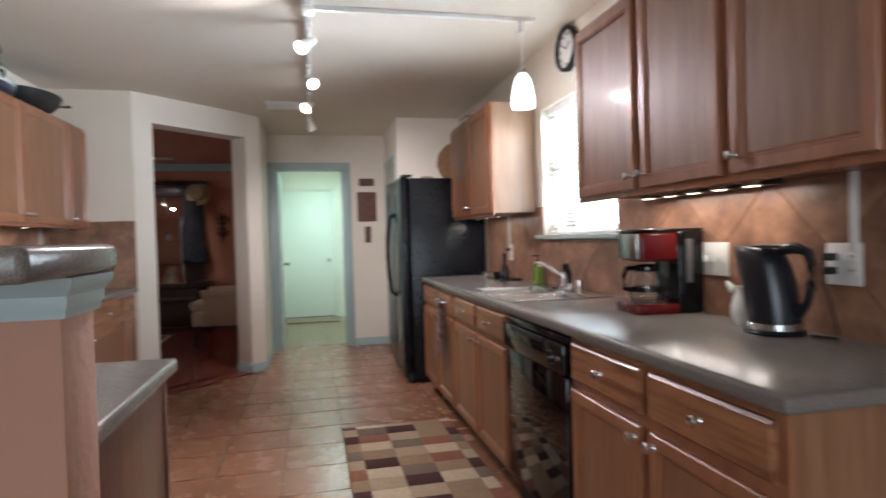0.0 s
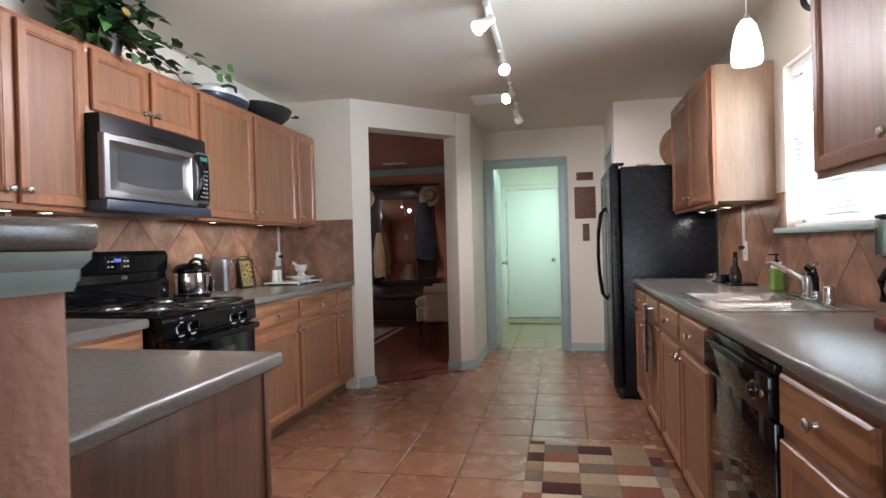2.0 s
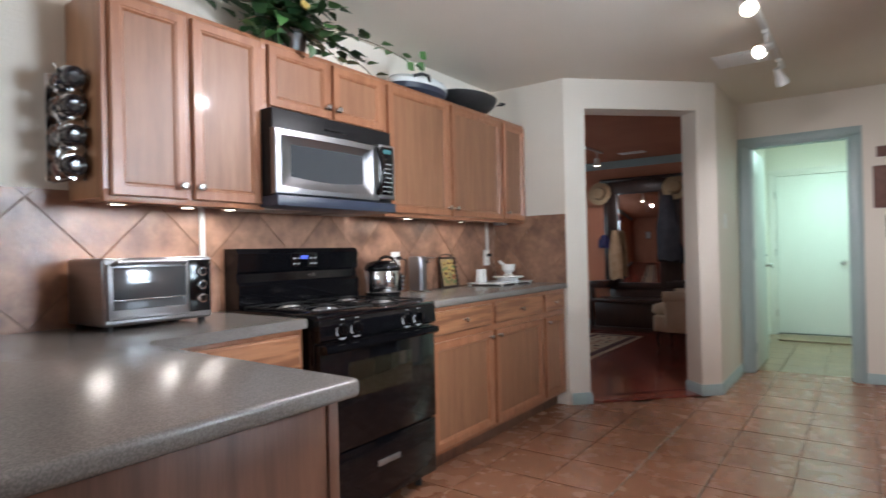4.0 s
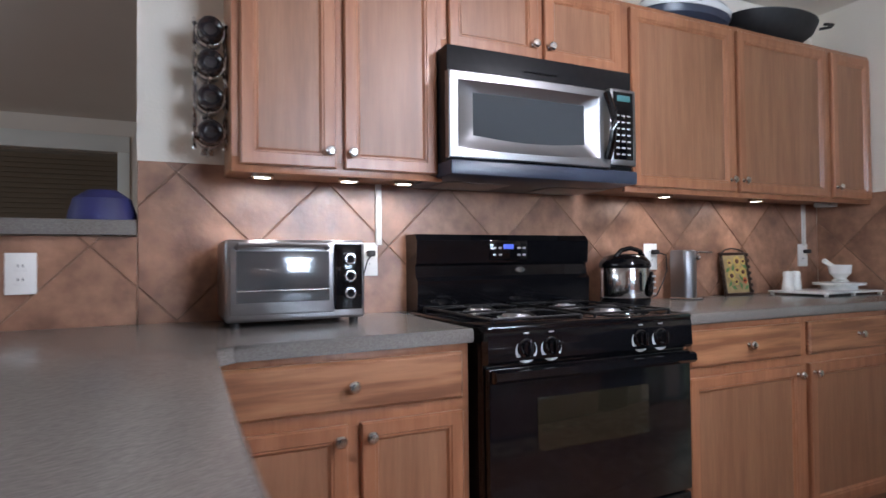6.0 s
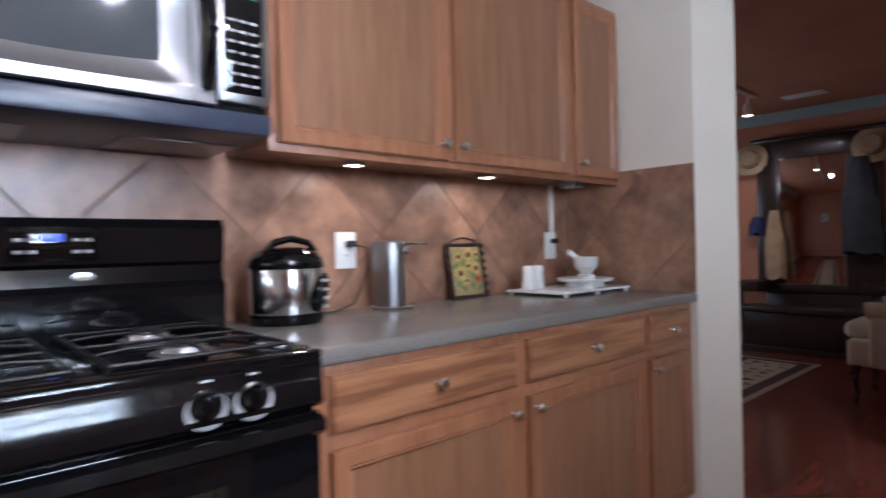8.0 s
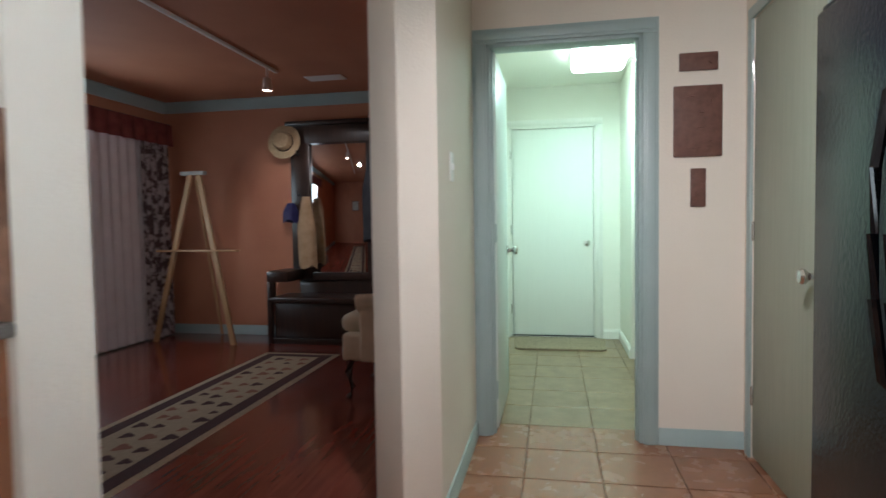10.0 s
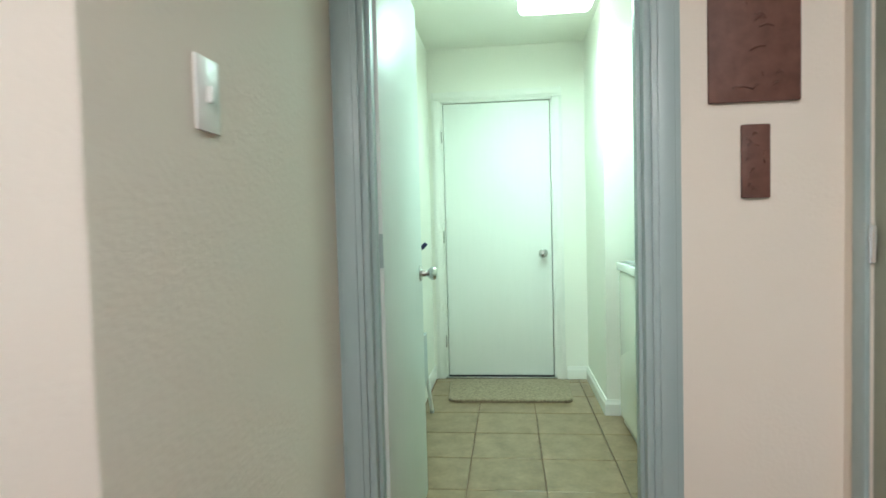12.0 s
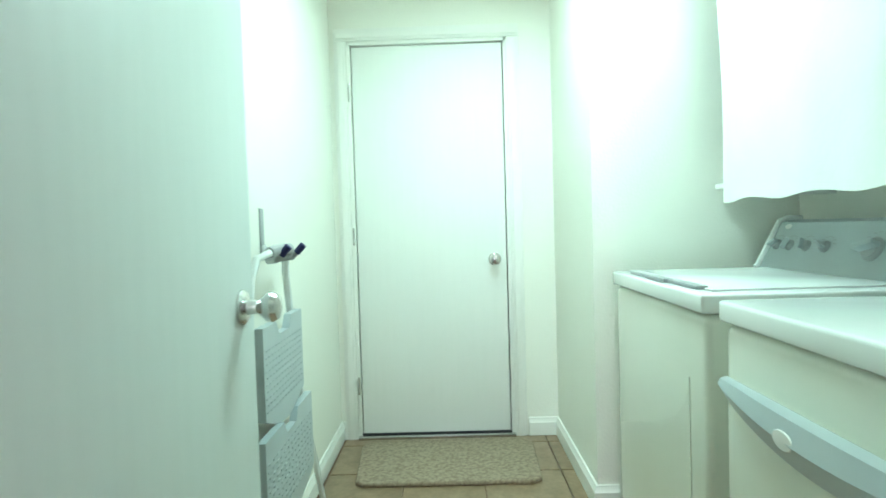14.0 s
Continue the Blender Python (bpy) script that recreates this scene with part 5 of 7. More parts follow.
# ---- lamps ----
tr = thing("track_light", (0.12, 4.3, H), "white ceiling track with four spot heads", "track light")
part("rail", boxes(((0.105, 2.75, H - 0.022), (0.139, 5.80, H - 0.001), 0.003)), M_WHITE, tr)
part("rail", boxes(((0.139, 3.118, H - 0.022), (1.366, 3.152, H - 0.001), 0.003)), M_WHITE, tr)
part("joint_box", boxes(((0.09, 3.065, H - 0.03), (0.155, 3.205, H), 0.004)), M_WHITE, tr)
HEADS = [((0.125, 3.36, 2.33), (-0.62, -0.55, -0.55), True), ((0.125, 4.12, 2.33), (0.35, -0.75, -0.55), True), ((0.125, 4.88, 2.33), (-0.45, -0.75, -0.45), True), ((0.125, 5.55, 2.33), (0.25, 0.55, -0.8), False)]
for c, d, lit in HEADS:
    dv = Vector(d).normalized()
    q = Vector((0, 0, 1)).rotation_difference(dv).to_matrix().to_4x4()
    hd = part("adapter", boxes(((c[0] - 0.016, c[1] - 0.045, H - 0.045), (c[0] + 0.016, c[1] + 0.045, H - 0.022), 0.004)), M_WHITE, tr)
    part("stem", tube(bmesh.new(), [(c[0], c[1], H - 0.044), c], 0.008, 8), M_WHITE, hd)
    s = Vector(c) - dv * 0.045
    part("shade", lathe(bmesh.new(), [(0, 0), (0.022, 0), (0.024, 0.03), (0.026, 0.055), (0.036, 0.085), (0.040, 0.12), (0.037, 0.12), (0.030, 0.09), (0, 0.085)], s, 20, q), M_WHITE, hd)
    part("bulb", lathe(bmesh.new(), [(0, 0.088), (0.030, 0.100), (0.034, 0.112), (0.02, 0.120), (0, 0.122)], s, 18, q), M_BULB if lit else M_WHITE, hd, "lit reflector bulb" if lit else "unlit reflector bulb")
pd = thing("pendant_lamp", (1.288, 3.138, 1.94), "white glass pendant lamp hanging over the sink", "pendant lamp")
part("canopy", boxes(((1.270, 3.110, H - 0.085), (1.306, 3.166, H - 0.022), 0.006)), M_WHITE, pd)
part("cord", tube(bmesh.new(), [(1.288, 3.138, 2.13), (1.288, 3.138, H - 0.08)], 0.0025, 6), M_WHITE, pd)
part("cap", lathe(bmesh.new(), [(0, 0.03), (0.010, 0.03), (0.022, 0.0), (0, 0.0)], (1.288, 3.138, 2.138), 16), M_NICKEL, pd)
sh = part("shade", lathe(bmesh.new(), [(0.022, 0.192), (0.040, 0.165), (0.054, 0.115), (0.063, 0.055), (0.064, 0.02), (0.058, 0.0), (0.054, 0.003), (0.058, 0.03), (0.050, 0.11), (0.036, 0.16), (0.020, 0.188)], (1.288, 3.138, 1.948), 28), M_SHADE, pd, "frosted white glass shade")
sh.visible_shadow = False
lf = thing("ceiling_lamp", (0.41, 8.45, 2.325), "glowing flat fluorescent ceiling lamp with rounded corners", "ceiling lamp")
part("tray", boxes(((0.19, 8.155, H - 0.03), (0.63, 8.745, H - 0.012), 0.004)), M_WHITE, lf)
df = part("diffuser", boxes(((0.205, 8.17, 2.325), (0.615, 8.73, H - 0.03), 0.04, 4)), M_DIFFUSER, lf, "glowing white diffuser")


def puck(x, y, z=1.388, strip=None):
    ob = thing("puck_light", (x, y, z - 0.016), "small round lit lamp under the cabinet", "puck light", "lamps under the cabinets")
    part("housing", lathe(bmesh.new(), [(0, 0.016), (0.034, 0.016), (0.036, 0.004), (0.030, 0.0), (0.026, 0.002), (0, 0.004)], (x, y, z - 0.016), 20), M_NICKEL, ob)
    part("lens", lathe(bmesh.new(), [(0, 0.0005), (0.018, 0.001), (0.026, 0.0022), (0, 0.0035)], (x, y, z - 0.0165), 18), M_PUCK, ob, "glowing lens")
    lamp("puck_glow", "AREA", (x, y, z - 0.020), (x, y, 0), 0.58 if x < 0 else 0.36, (1.0, 0.92, 0.84), 0.05)


for y in (2.02, 2.30, 2.50):
    puck(-1.70, y)
for y in (3.73, 4.32):
    puck(-1.70, y)
for y in (1.66, 1.81, 1.956, 2.10, 2.25):
    puck(1.50, y)
for y in (4.12, 4.42, 4.70):
    puck(1.45, y)
hub = thing("light_hub", (-1.70, 4.86, 1.36), "small grey junction box under the cabinet", "junction box")
part("box", boxes(((-1.74, 4.82, 1.362), (-1.66, 4.90, 1.389), 0.006)), M_GREYP, hub)
solid("light_bar", boxes(((1.525, 1.58, 1.374), (1.55, 2.32, 1.389), 0.004)), M_BLACKM, "dark bar carrying the lamps under the cabinet", "light bar")


# ---- outlets, switches, cable covers ----
def plate(name, c, normal, w, h, label, holes, dark=True):
    """A wall plate; normal is +-x or -y. holes: (across, up, width, height)."""
    n = Vector(normal)
    a = Vector((0, 1, 0)) if abs(n.x) > 0.5 else Vector((1, 0, 0))
    cv = Vector(c)
    ob = thing(name, c, label, "outlet" if "outlet" in name else "switch")
    def bx(u, v, ww, hh, d0, d1, bev):
        p = cv + a * (u - ww / 2) + Vector((0, 0, v - hh / 2)) + n * d0
        q = cv + a * (u + ww / 2) + Vector((0, 0, v + hh / 2)) + n * d1
        return boxes((tuple(p), tuple(q), bev))
    part("plate", bx(0, 0, w, h, 0.0, 0.006, 0.002), M_WHITE, ob)
    for u, v, ww, hh, t in holes:
        part("socket" if t == "s" else "toggle", bx(u, v, ww, hh, 0.005, 0.0075 if t == "s" else 0.014, 0.001), M_WHITE, ob)
        if t == "s":
            for du in (-0.006, 0.006):
                part("slot", bx(u + du, v + 0.003, 0.0025, 0.009, 0.007, 0.0079, 0.0), M_BLACKM, ob)
    return ob


XLT, XRT = XL + 0.0098, XR - 0.0098
SOCK = [(0, 0.02, 0.034, 0.028, "s"), (0, -0.02, 0.034, 0.028, "s")]
for y in (2.412, 3.79, 4.895):
    plate("outlet", (XLT, y, 1.113), (1, 0, 0), 0.078, 0.122, "white wall outlet on the brown tiles", SOCK)
plate("outlet", (XRT, 4.285, 1.108), (-1, 0, 0), 0.078, 0.122, "white wall outlet beside the fridge", SOCK)
plate("outlet", (XRT, 1.42, 1.127), (-1, 0, 0), 0.115, 0.122, "double white wall outlet with black plugs", [(-0.028, 0.02, 0.034, 0.028, "s"), (-0.028, -0.02, 0.034, 0.028, "s"), (0.028, 0.02, 0.034, 0.028, "s"), (0.028, -0.02, 0.034, 0.028, "s")])
plate("switch", (XRT, 1.973, 1.126), (-1, 0, 0), 0.155, 0.125, "white triple switch plate", [(-0.046, 0, 0.012, 0.024, "t"), (0, 0, 0.012, 0.024, "t"), (0.046, 0, 0.012, 0.024, "t")])
plate("switch", (XC, 6.20, 1.368), (1, 0, 0), 0.072, 0.118, "white light switch beside the doorway", [(0, 0, 0.011, 0.026, "t")])
plate("outlet", (XLT, 1.36, 1.08), (1, 0, 0), 0.078, 0.122, "white wall outlet under the ledge", SOCK)
for x, y, s in ((XLT, 2.455, 1), (XLT, 4.905, 1), (XRT, 4.30, -1), (XRT, 1.385, -1)):
    solid("cable_cover", boxes(((x, y - 0.011, 1.165), (x + s * 0.012, y + 0.011, 1.39), 0.002)), M_WHITE, "white cable cover running up to the cabinet", "cable cover")
for x, y, z, s in ((XLT, 3.80, 1.133, 1), (XLT, 2.42, 1.133, 1), (XLT, 4.905, 1.133, 1), (XRT, 1.448, 1.147, -1), (XRT, 1.448, 1.107, -1), (XRT, 4.29, 1.128, -1)):
    pl = thing("plug", (x + s * 0.008, y, z), "black plug in the outlet", "plug", "plugs")
    part("body", boxes(((x + s * 0.0082, y - 0.013, z - 0.010), (x + s * 0.040, y + 0.013, z + 0.012), 0.004)), M_BLACKM, pl)
solid("power_cord", tube(bmesh.new(), [(XLT + 0.04, 3.80, 1.133), (XLT + 0.05, 3.84, 1.12), (XLT + 0.04, 3.855, 1.05), (XLT + 0.03, 3.83, 0.98), (XLT + 0.03, 3.80, 0.935), (XLT + 0.06, 3.72, 0.919), (-1.73, 3.60, 0.919)], 0.003, 6), M_BLACKM, "thin black power cord of the cooker", "cord", at=(XLT, 3.8, 0.915))
solid("power_cord", tube(bmesh.new(), [(XRT - 0.04, 1.448, 1.107), (XRT - 0.055, 1.44, 1.08), (XRT - 0.03, 1.435, 0.99), (XRT - 0.03, 1.42, 0.93), (1.55, 1.40, 0.919), (1.52, 1.46, 0.919)], 0.0035, 6), M_BLACKM, "black power cord of the kettle", "cord", at=(XRT, 1.37, 0.915))
solid("power_cord", tube(bmesh.new(), [(XLT + 0.04, 2.42, 1.133), (XLT + 0.045, 2.40, 1.11), (XLT + 0.03, 2.37, 1.00), (XLT + 0.03, 2.33, 0.93), (XLT + 0.07, 2.28, 0.919)], 0.003, 6), M_BLACKM, "black power cord of the toaster oven", "cord", at=(XLT, 2.4, 0.915))

# ---- things on the range-side counter ----
CT = 0.9142


def toaster_oven():
    y0, y1, xf, xb = 1.895, 2.308, -1.550, -1.830
    ob = thing("toaster_oven", ((xf + xb) / 2, (y0 + y1) / 2, CT), "stainless toaster oven with a glass door and three dials", "toaster oven")
    part("body", boxes(((xb, y0, CT + 0.018), (xf, y1, 1.172), 0.012, 3)), M_TOASTER, ob)
    for x in (xf - 0.03, xb + 0.03):
        for y in (y0 + 0.03, y1 - 0.03):
            part("foot", lathe(bmesh.new(), [(0, 0), (0.013, 0), (0.015, 0.019), (0, 0.019)], (x, y, CT), 12), M_BLACKM, ob)
    ys = y1 - 0.098
    d = part("door", boxes(((xf - 0.002, y0 + 0.012, CT + 0.040), (xf + 0.012, ys - 0.004, 1.150), 0.004)), M_TOASTER, ob)
    part("window", boxes(((xf + 0.011, y0 + 0.030, CT + 0.075), (xf + 0.014, ys - 0.018, 1.138), 0.002)), M_TOASTGLASS, d, "silvery reflecting glass window")
    part("rack", boxes(((xf + 0.0135, y0 + 0.032, CT + 0.108), (xf + 0.0150, ys - 0.02, CT + 0.111))), M_NICKEL, d)
    bm = bmesh.new()
    tube(bm, [(xf + 0.012, y0 + 0.03, 1.148), (xf + 0.035, y0 + 0.035, 1.156), (xf + 0.038, (y0 + ys) / 2, 1.158), (xf + 0.035, ys - 0.03, 1.156), (xf + 0.012, ys - 0.025, 1.148)], 0.008, 8)
    part("handle", bm, M_TOASTER, d)
    c = part("control_panel", boxes(((xf, ys, CT + 0.045), (xf + 0.010, y1 - 0.012, 1.160), 0.003)), M_BLACK, ob)
    q = Matrix.Rotation(radians(90), 4, "Y")
    for z in (1.010, 1.062, 1.114):
        k = part("dial", lathe(bmesh.new(), [(0, 0), (0.021, 0), (0.020, 0.008), (0.017, 0.016), (0, 0.017)], (xf + 0.010, (ys + y1) / 2 - 0.004, z), 20, q), M_NICKEL, c)
        part("cap", lathe(bmesh.new(), [(0, 0.016), (0.013, 0.016), (0.012, 0.020), (0, 0.020)], (xf + 0.010, (ys + y1) / 2 - 0.004, z), 16, q), M_BLACK, k)


toaster_oven()


def rice_cooker():
    c = (-1.70, 3.495, CT)
    ob = thing("pressure_cooker", c, "chrome and black electric pressure cooker", "pressure cooker")
    part("base", lathe(bmesh.new(), [(0, 0), (0.098, 0), (0.104, 0.01), (0.104, 0.028), (0, 0.028)], c, 32), M_BLACK, ob)
    part("body", lathe(bmesh.new(), [(0.100, 0.028), (0.102, 0.035), (0.102, 0.150), (0.100, 0.155)], c, 36), M_CHROME, ob, "mirror chrome body")
    part("lid", lathe(bmesh.new(), [(0.104, 0.153), (0.107, 0.160), (0.104, 0.176), (0.085, 0.200), (0.05, 0.211), (0, 0.214)], c, 32), M_BLACK, ob)
    part("lid_handle", tube(bmesh.new(), [(c[0] + 0.03, c[1] - 0.075, CT + 0.198), (c[0] + 0.035, c[1] - 0.05, CT + 0.224), (c[0] + 0.035, c[1], CT + 0.235), (c[0] + 0.035, c[1] + 0.05, CT + 0.224), (c[0] + 0.03, c[1] + 0.075, CT + 0.198)], 0.010, 8), M_BLACK, ob)
    bm = bmesh.new()
    lathe(bm, [(0, 0), (0.038, 0), (0.038, 0.008), (0.03, 0.014), (0, 0.016)], (0, 0, 0), 22, Matrix.Diagonal((1.6, 0.85, 1, 1)))
    a = Vector((0.80, 0.60, 0))
    m = Matrix.Translation(Vector(c) + a * 0.101 + Vector((0, 0, 0.085))) @ Vector((0, 0, 1)).rotation_difference(a).to_matrix().to_4x4()
    bmesh.ops.transform(bm, matrix=m, verts=bm.verts)
    p = part("panel", bm, M_BLACK, ob, "oval black button panel")
    for k in range(4):
        o = Vector(c) + a * 0.117 + Vector((0, 0, 0.045 + 0.024 * k))
        part("button", boxes((tuple(o - Vector((0.009, 0.012, 0.004))), tuple(o + Vector((0.003, 0.010, 0.004))), 0.002)), M_GREYP, p)


rice_cooker()
ob = thing("can_opener", (-1.755, 3.90, CT), "tall brushed steel electric can opener", "can opener")
bm = bmesh.new()
slab(bm, [(-1.795, 3.855), (-1.715, 3.862), (-1.700, 3.90), (-1.715, 3.938), (-1.795, 3.945)], CT, CT + 0.228, (0, 1, 2, 3), 0.012)
part("body", bm, M_STEEL, ob)
part("cutter", lathe(bmesh.new(), [(0, 0), (0.014, 0), (0.014, 0.010), (0.006, 0.012), (0.006, 0.02), (0, 0.02)], (-1.708, 3.925, CT + 0.195), 14, Matrix.Rotation(radians(90), 4, "Y")), M_CHROME, ob)
part("lever", boxes(((-1.725, 3.93, CT + 0.212), (-1.700, 4.02, CT + 0.222), 0.004)), M_CHROME, ob)
part("base", boxes(((-1.80, 3.850, CT), (-1.69, 3.950, CT + 0.014), 0.006)), M_CHROME, ob)

ob = thing("picture_frame", (-1.815, 4.32, CT), "small dark metal frame with a sunflower relief", "picture frame")
lean = Matrix.Translation((-1.80, 4.32, CT)) @ Matrix.Rotation(radians(-9), 4, "Y")
for lo, hi in (((-0.006, -0.095, 0), (0.006, -0.080, 0.215)), ((-0.006, 0.080, 0), (0.006, 0.095, 0.215)), ((-0.006, -0.10, 0.0), (0.008, 0.10, 0.014)), ((-0.006, -0.095, 0.205), (0.006, 0.095, 0.218))):
    bm = bmesh.new()
    box(bm, lo, hi, 0.003, 2, lean)
    part("frame_bar", bm, M_DARKWOOD, ob)
bm = bmesh.new()
tube(bm, [tuple(lean @ Vector(p)) for p in ((0, -0.085, 0.215), (0, -0.05, 0.232), (0, 0, 0.240), (0, 0.05, 0.232), (0, 0.085, 0.215))], 0.004, 6)
part("scroll", bm, M_DARKWOOD, ob)
bm = bmesh.new()
box(bm, (-0.004, -0.079, 0.016), (0.002, 0.079, 0.203), 0.0, 2, lean)
part("panel", bm, M_OLIVE, ob, "olive painted panel")
rnd = random.Random(11)
for u, w, r, dark in ((-0.040, 0.100, 0.030, 0), (0.045, 0.118, 0.027, 1), (0.012, 0.172, 0.030, 0), (-0.045, 0.165, 0.020, 1), (0.055, 0.172, 0.018, 0), (0.005, 0.128, 0.020, 1), (-0.012, 0.070, 0.018, 0), (0.050, 0.075, 0.016, 1)):
    bm = bmesh.new()
    for k in range(11):
        t = 2 * math.pi * (k + rnd.uniform(-0.25, 0.25)) / 11
        c0 = Vector((0.006, u, w))
        d = Vector((0, math.cos(t), math.sin(t)))
        sv = Vector((0, -math.sin(t), math.cos(t))) * 0.006 * r / 0.03
        rr = r * rnd.uniform(0.85, 1.12)
        pts = [c0 + d * rr * 0.35 - sv, c0 + d * rr * 0.75 - sv * 1.3 + Vector((0.004, 0, 0)), c0 + d * rr, c0 + d * rr * 0.75 + sv * 1.3 + Vector((0.004, 0, 0)), c0 + d * rr * 0.35 + sv]
        bm.faces.new([bm.verts.new(lean @ p) for p in pts])
    fl = part("flower", bm, M_ORANGEP if dark and r < 0.02 else M_GOLD, ob, "yellow sunflower petals")
    bm = bmesh.new()
    lathe(bm, [(0, 0), (r * 0.42, 0), (r * 0.3, 0.007), (0, 0.009)], (0, 0, 0), 12, lean @ Matrix.Translation((0.005, u, w)) @ Matrix.Rotation(radians(90), 4, "Y"))
    part("flower_centre", bm, M_BROWN, fl)
for u, w, a in ((-0.060, 0.130, 0.6), (0.028, 0.088, 2.2), (-0.022, 0.140, 1.2), (0.064, 0.145, 2.6), (-0.055, 0.060, 0.9), (0.020, 0.050, 1.9), (-0.030, 0.040, 2.7), (0.058, 0.040, 0.5)):
    d, sv = Vector((0, math.cos(a), math.sin(a))), Vector((0, -math.sin(a), math.cos(a)))
    c0 = Vector((0.005, u, w))
    bm = bmesh.new()
    bm.faces.new([bm.verts.new(lean @ q) for q in (c0 - d * 0.022, c0 - sv * 0.009 + Vector((0.003, 0, 0)), c0 + d * 0.022, c0 + sv * 0.009 + Vector((0.003, 0, 0)))])
    part("leaf", bm, M_LEAFL, ob, "green painted leaf")
for k in range(7):
    for u in (-0.0945, 0.0945):
        part("scallop", lathe(bmesh.new(), [(0, 0), (0.010, 0), (0.008, 0.006), (0, 0.008)], (0, 0, 0), 10, lean @ Matrix.Translation((0.004, u, 0.02 + k * 0.031)) @ Matrix.Rotation(radians(90), 4, "Y")), M_DARKWOOD, ob)

ob = thing("spice_tray", (-1.66, 4.70, CT), "white marble tray on small feet", "tray")
part("board", boxes(((-1.79, 4.52, CT + 0.012), (-1.50, 4.985, CT + 0.022), 0.002)), M_MARBLE, ob)
for x in (-1.78, -1.51):
    for y in (4.54, 4.75, 4.965):
        part("foot", lathe(bmesh.new(), [(0, 0), (0.008, 0), (0.009, 0.0125), (0, 0.0125)], (x, y, CT), 10), M_WHITE, ob)
for y in (4.575, 4.635):
    sk = thing("salt_shaker", (-1.72, y, CT + 0.022), "white marble shaker on the tray", "shaker", "shakers on the tray")
    part("body", lathe(bmesh.new(), [(0, 0), (0.027, 0), (0.028, 0.01), (0.023, 0.05), (0.021, 0.07), (0, 0.07)], (-1.72, y, CT + 0.0222), 18), M_MARBLE, sk)
    part("cap", lathe(bmesh.new(), [(0.0235, 0.07), (0.024, 0.086), (0.020, 0.095), (0, 0.098)], (-1.72, y, CT + 0.0222), 18), M_MARBLE, sk)
solid("marble_disc", lathe(bmesh.new(), [(0, 0), (0.08, 0), (0.08, 0.022), (0.115, 0.024), (0.118, 0.034), (0.115, 0.037), (0, 0.037)], (-1.63, 4.84, CT + 0.0222), 32), M_MARBLE, "round white marble stand on the tray", "stand")
mo = thing("mortar", (-1.63, 4.85, CT + 0.0594), "white marble mortar with its pestle", "mortar")
part("bowl", lathe(bmesh.new(), [(0, 0), (0.036, 0), (0.038, 0.008), (0.026, 0.018), (0.030, 0.026), (0.048, 0.045), (0.053, 0.088), (0.046, 0.088), (0.040, 0.05), (0.02, 0.035), (0, 0.033)], (-1.63, 4.85, CT + 0.0594), 26), M_MARBLE, mo)
part("pestle", tube(bmesh.new(), [(-1.62, 4.86, CT + 0.105), (-1.65, 4.815, CT + 0.145), (-1.67, 4.785, CT + 0.170), (-1.673, 4.781, CT + 0.173)], [0.016, 0.011, 0.013, 0.008], 10), M_MARBLE, mo)

# ---- sink-side counter ----
def coffee_maker():
    ob = thing("coffee_maker", (1.43, 2.06, CT), "red and black drip coffee maker with a glass carafe", "coffee maker")
    part("base", boxes(((1.30, 1.965, CT), (1.56, 2.155, CT + 0.04), 0.008)), M_RED, ob)
    part("tower", boxes(((1.47, 1.96, CT + 0.002), (1.575, 2.16, CT + 0.325), 0.010)), M_BLACK, ob)
    part("water_gauge", boxes(((1.50, 1.957, CT + 0.12), (1.525, 1.962, CT + 0.29), 0.001)), M_GAUGE, ob, "dark translucent water gauge")
    part("head", boxes(((1.315, 1.965, CT + 0.205), (1.472, 2.155, CT + 0.322), 0.014, 3)), M_RED, ob)
    part("front_panel", boxes(((1.305, 1.975, CT + 0.215), (1.318, 2.145, CT + 0.315), 0.004)), M_SINK, ob)
    part("top_lid", boxes(((1.31, 1.96, CT + 0.318), (1.575, 2.16, CT + 0.332), 0.006)), M_BLACK, ob)
    part("hot_plate", lathe(bmesh.new(), [(0, 0.04), (0.066, 0.04), (0.064, 0.047), (0, 0.047)], (1.385, 2.06, CT), 24), M_BLACKM, ob)
    ca = part("carafe", lathe(bmesh.new(), [(0, 0.048), (0.056, 0.048), (0.068, 0.07), (0.070, 0.10), (0.060, 0.14), (0.048, 0.165), (0.050, 0.175), (0.046, 0.175), (0.045, 0.165), (0.057, 0.138), (0.066, 0.10), (0.064, 0.072), (0.053, 0.052), (0, 0.052)], (1.385, 2.06, CT), 28), M_GLASS, ob, "clear glass carafe")
    part("collar", lathe(bmesh.new(), [(0.050, 0.168), (0.054, 0.170), (0.054, 0.184), (0.03, 0.192), (0, 0.194)], (1.385, 2.06, CT), 24), M_BLACK, ca)
    part("band", lathe(bmesh.new(), [(0.0700, 0.085), (0.0715, 0.085), (0.0715, 0.100), (0.0705, 0.100)], (1.385, 2.06, CT), 28), M_BLACK, ca)
    part("handle", tube(bmesh.new(), [(1.335, 2.05, CT + 0.178), (1.295, 2.04, CT + 0.178), (1.278, 2.035, CT + 0.15), (1.282, 2.035, CT + 0.10), (1.315, 2.045, CT + 0.092)], 0.010, 8), M_BLACK, ca)
    ob.location = (1.455, 2.135, CT)
    ob.rotation_euler[2] = radians(-5)


coffee_maker()


